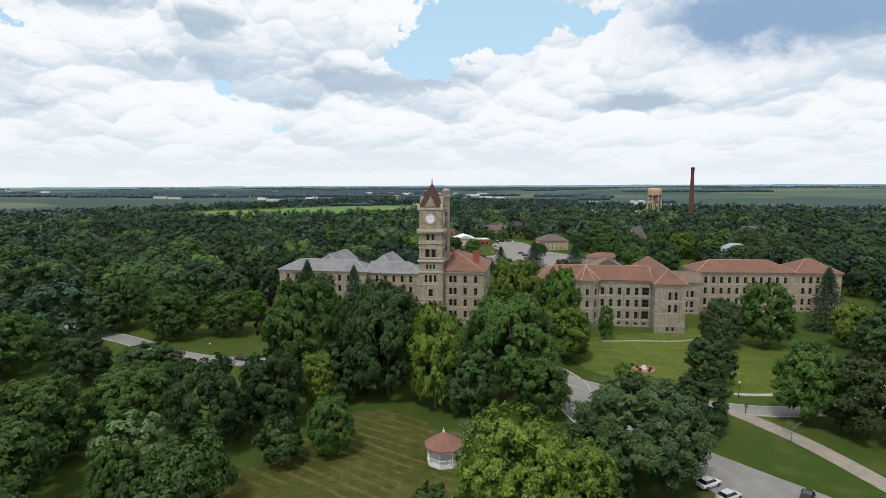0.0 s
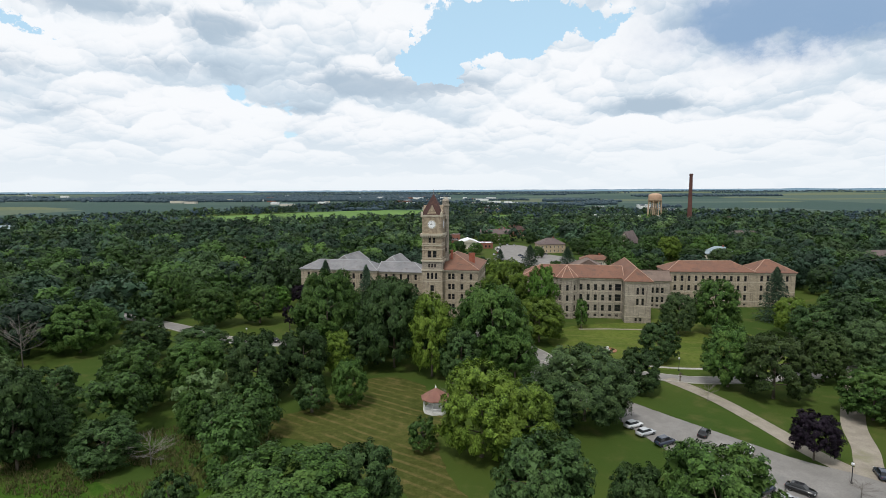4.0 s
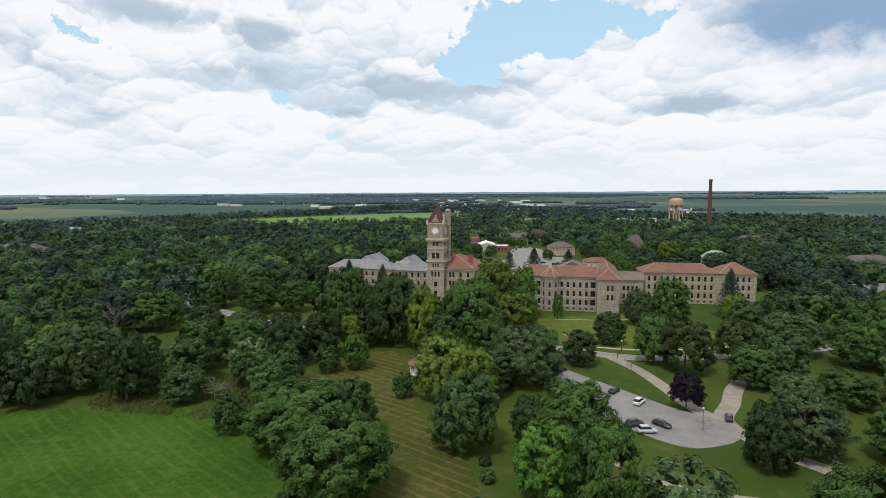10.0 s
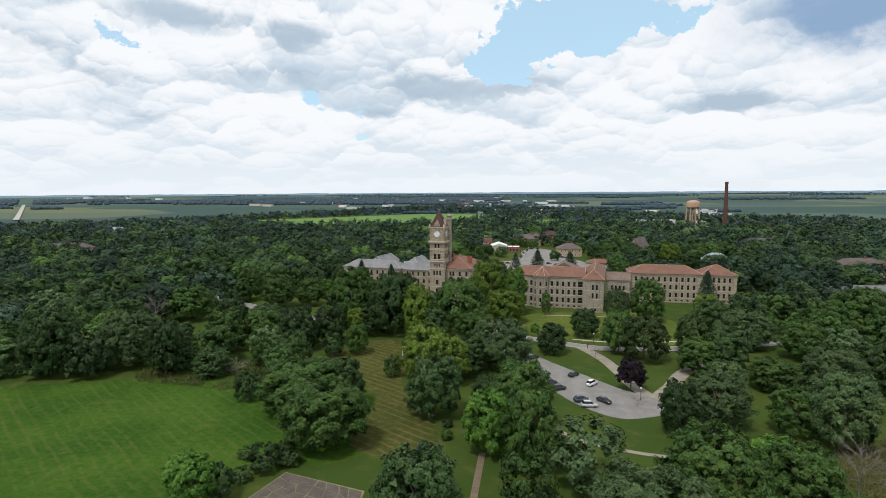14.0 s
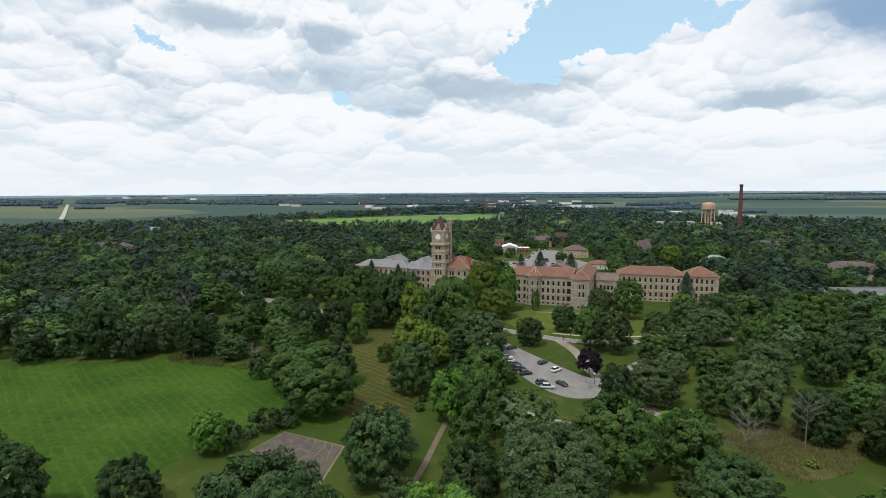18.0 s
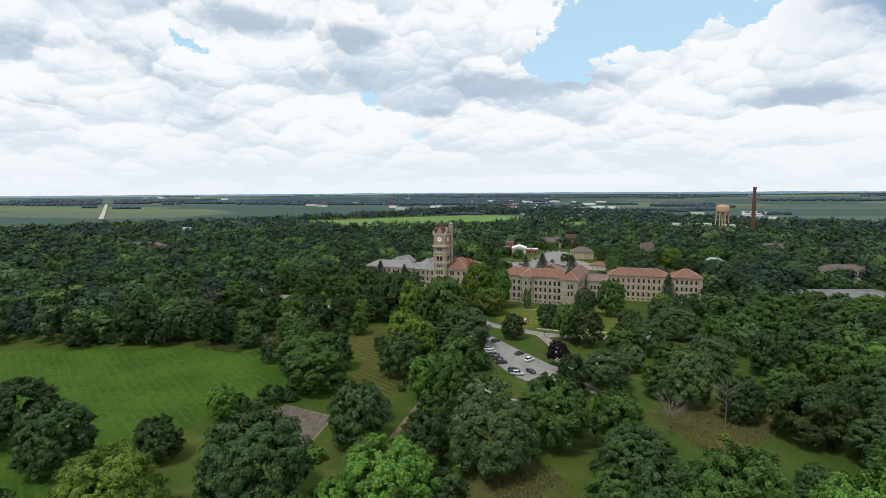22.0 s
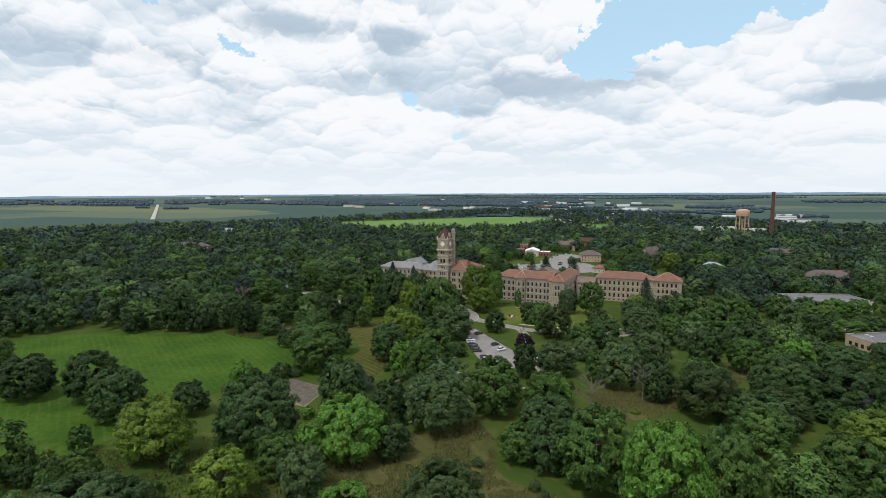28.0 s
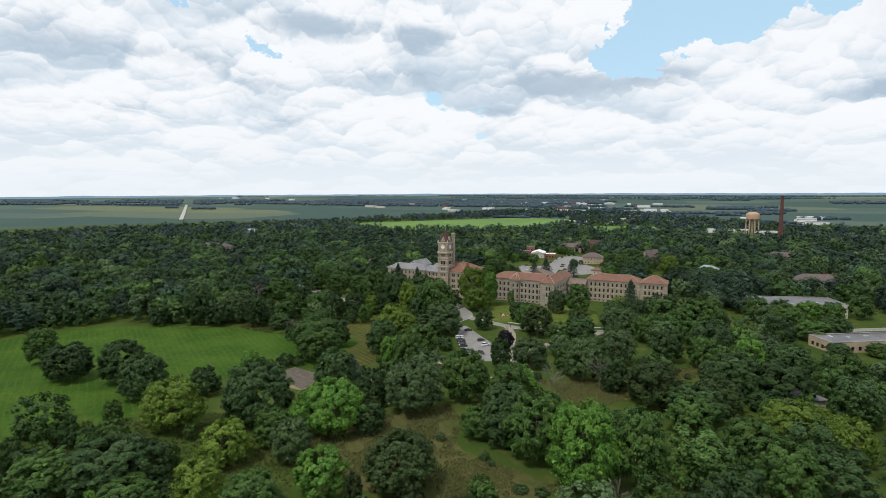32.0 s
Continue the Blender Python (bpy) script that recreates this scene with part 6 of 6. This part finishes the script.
WHEEL = Solid().lathe([(0.18, -0.1), (0.30, -0.11), (0.32, -0.07), (0.32, 0.07), (0.30, 0.11), (0.18, 0.1)], 14).make("wheel", TYRE)
RIM_MESH = Solid().lathe([(0.19, -0.08), (0.19, 0.085), (0.05, 0.06), (0.0, 0.06)], 10).make("rim", RIM)
HEADLIGHT = Solid().box(-0.1, 0.06, -0.14, 0.14, -0.06, 0.06).make("headlight", LAMP_CLEAR)
TAIL = Solid().box(-0.04, 0.08, -0.12, 0.12, -0.08, 0.08).make("tail_light", LAMP_RED)
CARS = {}


def car(colour, x, y, turn, tall=False, label=""):
    key = (colour, tall)
    m = pose(x, y, 0.105, 0, 0, turn)
    if key not in CARS:
        CARS[key] = make_car(colour, tall)
        ob = CARS[key]
    else:
        ob = copy_thing(CARS[key], m)
    ob.matrix_basis = m
    if label:
        tagged(ob, label)


car("black", 57.2, 82.0, 52)
car("white", 62.1, 74.3, 54, True, "parked white car beside the grass verge")
car("black", 52.0, 68.8, 30, True)
car("blue", 57.8, 60.6, 27, True, "parked dark blue van at the lot's edge")
car("silver", 59.7, 56.9, 8, True, "parked silver car at the lot's edge")
car("black", 64.1, 60.9, -44)
car("black", 44.4, 98.6, 40)
car("white", 43.8, 85.6, 28)
car("silver", 45.2, 81.9, 28)
car("blue", 47.6, 77.6, 28, True)
car("black", 49.6, 73.2, 28, True)
car("black", -57.0, 148.6, 160, False, "dark car on the asphalt road through the lawn")
car("blue", 81.4, 66.4, 70, False, "dark blue car on the gravel lane")
for cx0, cy0, c, t in ((34.9, 430.5, "grey", 80), (33.4, 404.2, "red", 80), (49.8, 386.3, "blue", 10), (32.1, 379.9, "white", 80), (56.7, 354.3, "black", 10), (50.8, 373.3, "blue", 10),
                       (52, 464.5, "white", 80), (43.7, 349.5, "silver", 10), (8.4, 353.5, "white", 80), (11.9, 363.5, "silver", 80), (14, 372, "grey", 80), (36, 416, "white", 80), (37, 443, "white", 80),
                       (38, 450, "black", 80), (46, 470, "silver", 80), (40, 474, "white", 80), (24, 352, "red", 10), (22, 340, "white", 10), (62, 392, "white", 10), (70, 396, "grey", 10), (30, 392, "silver", 80)):
    car(c, cx0, cy0, t)


# ---- small things in the park ----
def lamp_post(x, y):
    m = pose(x, y, 0)
    root = thing("street_lamp", (x, y, 0), 0, "black iron lamp post with a white globe", "street lamp", "park lamps")
    part("post", Solid().lathe([(0.19, 0), (0.19, 0.35), (0.11, 0.5), (0.075, 0.8), (0.06, 3.1), (0.11, 3.2), (0.11, 3.3)], 10).make("post", IRON), root)
    part("globe", Solid().lathe([(0.10, 3.3), (0.21, 3.42), (0.25, 3.6), (0.21, 3.78), (0.1, 3.88), (0, 3.9)], 12).make("globe", DIAL, True), root)
    part("cap", Solid().lathe([(0.13, 3.87), (0.08, 3.95), (0.02, 4.05), (0, 4.06)], 10).make("cap", IRON), root)


for x, y in ((67.7, 122.9), (-67.6, 152.3), (74.5, 64.0), (81.5, 57.0)):
    lamp_post(x, y)


def gazebo(x, y):
    root = thing("gazebo", (x, y, 0), 10, "white eight sided gazebo with a faded red roof", "gazebo")
    rust = roof_material("faded red shingles", (0.22, 0.10, 0.075), (0.27, 0.135, 0.10), (0.17, 0.085, 0.07), 0.18)
    n, r = 8, 2.9
    ring = [(r * math.cos(2 * math.pi * (k + 0.5) / n), r * math.sin(2 * math.pi * (k + 0.5) / n)) for k in range(n)]
    part("floor", Solid().prism([(a * 1.05, b * 1.05) for a, b in ring], 0, 0.5).make("floor", WHITE), root)
    eave = [(a * 1.22, b * 1.22) for a, b in ring]
    s = Solid()
    for k in range(n):
        a, b = eave[k], eave[(k + 1) % n]
        s.face((*a, 3.35), (*b, 3.35), (0, 0, 5.6))
        s.face((*b, 3.2), (*a, 3.2), (0, 0, 5.4))
        s.face((*a, 3.2), (*b, 3.2), (*b, 3.35), (*a, 3.35))
    roof = part("roof", s.make("roof", rust), root, "faded red shingled roof")
    part("finial", Solid().lathe([(0.2, 5.45), (0.22, 5.7), (0.06, 5.9), (0.03, 6.3), (0, 6.3)], 8).make("finial", WHITE), roof)
    for k in range(n):
        a, b = Vector(ring[k]), Vector(ring[(k + 1) % n])
        part("post", Solid().box(a.x - 0.08, a.x + 0.08, a.y - 0.08, a.y + 0.08, 0.5, 3.25).make("post", WHITE), root)
        if k == 6:
            continue
        t = Solid()
        for z in (0.68, 1.45):
            t.tube([(a.x, a.y, z), (b.x, b.y, z)], [0.05, 0.05], 4)
        rail = part("railing", t.make("railing", WHITE), root)
        for j in range(1, 9):
            p = a.lerp(b, j / 9)
            part("baluster", Solid().box(p.x - 0.03, p.x + 0.03, p.y - 0.03, p.y + 0.03, 0.68, 1.45).make("baluster", WHITE), rail)


gazebo(0.9, 93.0)


def flower_bed(x, y):
    root = thing("flower_bed", (x, y, 0), -20, "round brick edged flower bed with a small stone memorial", "flower bed")
    part("edging", Solid().lathe([(2.9, 0), (2.9, 0.3), (2.5, 0.3), (2.5, 0.1), (0, 0.14)], 20).make("edging", mottled("orange earth and brick", (0.30, 0.15, 0.09), (0.36, 0.20, 0.13), 0.8, 6.0, 0.95, where=local)), root)
    part("memorial", Solid().box(-0.8, 0.8, -0.3, 0.3, 0.1, 0.55).box(-0.5, 0.5, -0.18, 0.18, 0.55, 1.3).make("memorial", WHITE), root)
    rng = np.random.default_rng(8)
    for k, (a, b) in enumerate(((1.6, 0.4), (-1.8, 0.6), (1.2, -1.5), (-0.9, -1.5), (-2.9, 1.9))):
        c = rng.uniform(-0.3, 0.3, (5, 3)) * [1, 1, 0.4] + [0, 0, 0.35]
        v, f = crown_arrays(rng, c, np.full(5, 0.35), (1.0, 1.0), 160, 0.14)
        part("shrub", soup("shrub", v, f, LEAF["olive"]), root, m=pose(a, b, 0.1))


flower_bed(52.6, 141.6)


def signpost(x, y):
    root = thing("signpost", (x, y, 0), 25, "weathered wooden signpost with crossed boards", "signpost")
    part("post", Solid().box(-0.09, 0.09, -0.09, 0.09, 0, 2.6).make("post", BARK), root)
    part("board", Solid().box(-0.7, 0.7, -0.12, -0.09, 1.9, 2.2).make("board", BARK), root)
    part("board", Solid().box(-0.5, 0.5, -0.16, -0.125, 1.4, 1.65).make("board", BARK), root)


signpost(64.6, 114.0)


# ---- far plain ----
def far_town():
    rng = random.Random(4)
    for k in range(120):
        u = rng.random()
        if k >= 100:
            x, y = rng.uniform(-100, 520), rng.uniform(1080, 1500)
        elif k >= 70:
            x, y = rng.uniform(-700, 150), rng.uniform(1650, 2600)
        elif k < 46:
            x, y = rng.uniform(-1250, -150), rng.uniform(1900, 3100)
        elif k < 58:
            x, y = rng.uniform(-2900, -1500), rng.uniform(2300, 3000)
        else:
            x, y = rng.uniform(-300, 200), rng.uniform(1350, 1900)
        w, d, h = rng.uniform(14, 52), rng.uniform(12, 24), rng.uniform(5, 9)
        root = thing("warehouse", (x, y, rise(x, y) - 0.5), rng.uniform(-20, 20), "pale flat roofed building of the far town", "building", "far town")
        pale = u < 0.48
        part("wall", Solid().box(0, w, 0, d, 0, h).make("wall", (WHITE, CREAM, TAN, BRICK)[int(u * 5.9) % 4 if not pale else int(u * 3)]), root)
        part("roof", Solid().box(-0.3, w + 0.3, -0.3, d + 0.3, h + 0.01, h + 0.5).make("roof", WHITEROOF if pale else FLATROOF), root)


far_town()
CROP = mottled("bright green crop", (0.10, 0.185, 0.045), (0.13, 0.22, 0.055), 0.006, 0.05, 0.95, bump_m=0)
sheet("crop_field", FAR_FIELD, 0.3, CROP, "bright green crop field among woods", "field")
sheet("crop_field_small", FAR_FIELD_B, 0.3, CROP, "small bright green crop field", "field")


def hedgerows():
    """Copses and belts of trees on the far plain, between open fields."""
    rng = np.random.default_rng(12)
    V, F = [], []
    low = ICO_V * [1.25, 1.0, 0.8]

    def belt(x0, y0, x1, y1, deep, many, tall=(6.0, 11.0)):
        for j in range(many):
            u = (j + rng.uniform(0, 1)) / many
            x, y = x0 + (x1 - x0) * u + rng.normal(0, 4), y0 + (y1 - y0) * u + rng.uniform(0, deep)
            if math.hypot(x, y) > 4650 or abs(x + 1459 + (y - 1296) * 1.045) < 45:
                continue
            r = rng.uniform(*tall)
            V.append(low * r * rng.uniform(0.85, 1.15, (len(low), 1)) + [x, y, rise(x, y) + r * 0.4])
            F.append(ICO_F + len(low) * len(F))

    belt(-1843, 1556, -1790, 1574, 26, 22)
    belt(-1672, 1504, -1573, 1534, 30, 40)
    belt(-2160, 2000, -2011, 2056, 40, 26)
    belt(309, 2029, 418, 2032, 60, 46, (8.0, 13.0))
    belt(420, 3214, 585, 3193, 50, 26)
    belt(596, 3534, 837, 3490, 40, 26)
    belt(869, 2703, 1500, 2600, 240, 170)
    belt(-849, 3476, -740, 3484, 50, 18)
    belt(-663, 3626, -196, 3618, 60, 60)
    # wooded country round the town, in ragged broken rows
    for k in range(250):
        side = rng.choice(3)
        x, y = ((rng.uniform(-3500, -2050), 0), (rng.uniform(-1900, -1150), 0), (rng.uniform(-1250, -250), 0))[side]
        near = (1565 + (x + 2483) * 0.39 + 70, 1877 + (x + 1840) * 0.285, 1943 + (x + 1126) * 0.21)[side]
        y = near + rng.uniform(0, 1) ** 0.8 * (900, 1100, 950)[side]
        ln = rng.uniform(60, 300)
        belt(x, y, x + ln, y + ln * rng.normal(0.2, 0.15), rng.uniform(14, 60), int(ln / 9), (6.0, 11.0))
    for k in range(44):
        x, y = rng.uniform(-300, 500), rng.uniform(1250, 2300)
        ln = rng.uniform(40, 170)
        belt(x, y, x + ln, y + ln * rng.normal(0, 0.2), rng.uniform(14, 50), int(ln / 9), (5.0, 9.5))
    # thin far lines towards the edge of sight
    for k in range(70):
        x, y = rng.uniform(-3900, 3200), rng.uniform(3300, 4500)
        ln = rng.uniform(150, 600)
        belt(x, y, x + ln, y + ln * rng.normal(0, 0.06), 20, int(ln / 14), (4.0, 7.5))
    # far belts wear the leaf colour that has haze painted in
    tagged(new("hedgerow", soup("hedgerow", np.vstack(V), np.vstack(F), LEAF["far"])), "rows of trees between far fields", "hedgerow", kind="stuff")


hedgerows()


def horizon_band():
    """A low rim of land at the limit of sight: a glowing strip painted in haze colour."""
    m = bpy.data.materials.new("glowing haze colour")
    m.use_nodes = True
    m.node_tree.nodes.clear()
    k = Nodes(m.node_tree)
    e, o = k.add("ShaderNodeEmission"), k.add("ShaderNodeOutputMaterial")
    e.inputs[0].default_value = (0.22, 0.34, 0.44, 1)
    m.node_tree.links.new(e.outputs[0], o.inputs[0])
    s = Solid()
    rng = random.Random(9)
    n, last = 240, None
    for i in range(n + 1):
        a = radians(-75 + 130 * i / n)
        x, y = 4640 * math.sin(a), 4640 * math.cos(a)
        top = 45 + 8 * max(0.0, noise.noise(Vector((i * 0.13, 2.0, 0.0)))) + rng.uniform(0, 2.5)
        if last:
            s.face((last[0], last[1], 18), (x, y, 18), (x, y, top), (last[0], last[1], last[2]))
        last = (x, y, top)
    tagged(new("backdrop", s.make("backdrop", m)), "glowing haze blue strip as the rim of the horizon", "backdrop", kind="structure")


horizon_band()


def far_road(pts, wide):
    """A straight pale road running out over the plain, on the land lifted to fit the horizon."""
    line = [Vector(p) for p in pts]
    side = Vector((-(line[-1] - line[0]).y, (line[-1] - line[0]).x)).normalized() * wide / 2
    s = Solid()
    for p, q in zip(line, line[1:]):
        for k in range(6):
            a, b = p.lerp(q, k / 6), p.lerp(q, (k + 1) / 6)
            za, zb = rise(a.x, a.y) + 2.5, rise(b.x, b.y) + 2.5
            s.face((*(a + side), za), (*(a - side), za), (*(b - side), zb), (*(b + side), zb))
    tagged(new("road_far", s.make("road_far", KERB)), "straight pale concrete road over the plain", "road", kind="structure")


far_road([(-1076, 930), (-1459, 1296), (-2074, 1883)], 11.0)
road("footpath", [(60, 126.5), (74, 124.5), (94, 127.5), (118, 134)], 1.4, KERB, "narrow pale concrete footpath beside the lane", "footpath", False, 0.048)
road("footpath", [(49, 168.0), (60, 168.5), (72, 168.2), (84, 172)], 1.3, GRAVEL, "narrow worn path across the lawn", "footpath", False, 0.050)


# the woods come after all that they must leave room for
MIXED = ("oak", "willow", "oak", "maple", "maple", "willow", "oak", "maple", "maple")
# the share of leaves with painted haze grows with distance
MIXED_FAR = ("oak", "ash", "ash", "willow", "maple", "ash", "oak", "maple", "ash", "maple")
woodland("wood", 0, 190, 11.5, 2300, 34, 0.033, MIXED, "dense mixed broadleaf wood round the park")
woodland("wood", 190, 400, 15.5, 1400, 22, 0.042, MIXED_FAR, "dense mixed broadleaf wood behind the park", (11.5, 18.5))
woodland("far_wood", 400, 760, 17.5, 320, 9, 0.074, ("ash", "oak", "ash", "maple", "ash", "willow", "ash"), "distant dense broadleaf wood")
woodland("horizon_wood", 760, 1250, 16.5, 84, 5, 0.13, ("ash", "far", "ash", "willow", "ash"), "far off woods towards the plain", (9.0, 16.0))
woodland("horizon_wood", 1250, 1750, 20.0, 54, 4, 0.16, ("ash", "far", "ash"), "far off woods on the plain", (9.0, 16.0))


# ---- rough grass ----
def tufts(name, outline, count, tall, mat, label, seed):
    """Loose blades of tall grass standing over an area."""
    rng = np.random.default_rng(seed)
    xs, ys = [p[0] for p in outline], [p[1] for p in outline]
    spots = []
    while len(spots) < count:
        x, y = rng.uniform(min(xs), max(xs)), rng.uniform(min(ys), max(ys))
        if inside((x, y), outline) and noise.noise(Vector((x * 0.12, y * 0.12, 1.0))) > -0.22:
            spots.append((x, y))
    P = np.array(spots)
    n = len(P) * 3
    P = np.repeat(P, 3, axis=0) + rng.normal(0, 0.22, (n, 2))
    a, h = rng.uniform(0, 2 * np.pi, n), rng.uniform(0.35, 1.0, n) * tall
    lean = rng.normal(0, 0.35, (n, 2)) * h[:, None]
    w = 0.10
    low = np.full(n, 0.0)
    A = np.stack([P[:, 0] + np.cos(a) * w, P[:, 1] + np.sin(a) * w, low], 1)
    B = np.stack([P[:, 0] - np.cos(a) * w, P[:, 1] - np.sin(a) * w, low], 1)
    C = np.stack([P[:, 0] + lean[:, 0], P[:, 1] + lean[:, 1], h], 1)
    V = np.stack([A, B, C], 1).reshape(-1, 3)
    tagged(new(name, soup(name, V, np.arange(n * 3).reshape(-1, 3), mat)), label, "grass", kind="stuff")


DRYBLADE = leaf_material("dry and green blades", (0.060, 0.082, 0.022), (0.175, 0.145, 0.068), (0.11, 0.115, 0.038))
tufts("tall_grass", CLEARING, 9000, 0.9, DRYBLADE, "tall dry grass with green weeds", 3)
tufts("tall_grass", CLEARING_B, 6000, 0.8, DRYBLADE, "tall dry grass in the clearing", 4)
tufts("tall_grass", [(-34, 60), (-30, 78), (-52, 84), (-90, 66), (-78, 56), (-47, 54)], 3000, 0.9, DRYBLADE, "tall dry grass along the meadow", 5)
RNG = random.Random(21)
for poly, many, kinds in ((CLEARING, 9, "omw"), (CLEARING_B, 7, "oyl"), ([(28, 12), (30, 40), (20, 40), (24, 14)], 3, "mo"), ([(84, -8), (100, -4), (112, 6), (96, 16)], 8, "omw"), ([(-30, -20), (-20, -60), (10, -100), (-20, -100), (-44, -80)], 12, "oml")):
    xs, ys = [p[0] for p in poly], [p[1] for p in poly]
    made = 0
    while made < many:
        x, y = RNG.uniform(min(xs), max(xs)), RNG.uniform(min(ys), max(ys))
        if inside((x, y), poly) and not any(math.hypot(x - a, y - b) < r * 0.8 for a, b, r in TREE_SPOTS):
            tree(RNG.choice(kinds), x, y, RNG.uniform(1.6, 3.4), RNG.uniform(1.2, 2.2), "low leafy shrub in rough grass")
            made += 1

# smaller trees and thickets that fill the gaps near the park's southern edge
for poly, many, kinds, low, high in (([(-44, -78), (-30, -58), (-8, -70), (20, -72), (34, -92), (30, -108), (-30, -108)], 46, "oommbl", 4.0, 8.5),
                                     ([(124, -4), (150, 10), (140, -14), (128, -40), (112, -40)], 7, "omw", 5.0, 9.5),
                                     ([(6, -34), (40, -34), (44, -58), (20, -66), (4, -60)], 8, "omb", 3.5, 7.0),
                                     ([(172, 34), (192, 40), (200, 8), (176, -4)], 7, "oml", 6.0, 10.0),
                                     ([(-20, 340), (2, 340), (0, 430), (-30, 436)], 10, "omb", 6.0, 10.0),
                                     ([(84, -62), (124, -62), (136, -84), (60, -84)], 12, "omly", 5.0, 10.0)):
    xs, ys = [p[0] for p in poly], [p[1] for p in poly]
    for _ in range(many * 6):
        x, y, r = RNG.uniform(min(xs), max(xs)), RNG.uniform(min(ys), max(ys)), RNG.uniform(2.4, 5.2)
        if many and inside((x, y), poly) and not inside((x, y), CLEARING) and not any(math.hypot(x - a, y - b) < q * 0.75 + r * 0.6 for a, b, q in TREE_SPOTS):
            tree(RNG.choice(kinds), x, y, RNG.uniform(low, high), r)
            many -= 1
tufts("tall_grass", [(-30, -58), (0, -40), (40, -30), (50, -60), (60, -90), (-20, -108), (-40, -84)], 9000, 0.8, DRYBLADE, "tall dry grass between shrubs", 8)
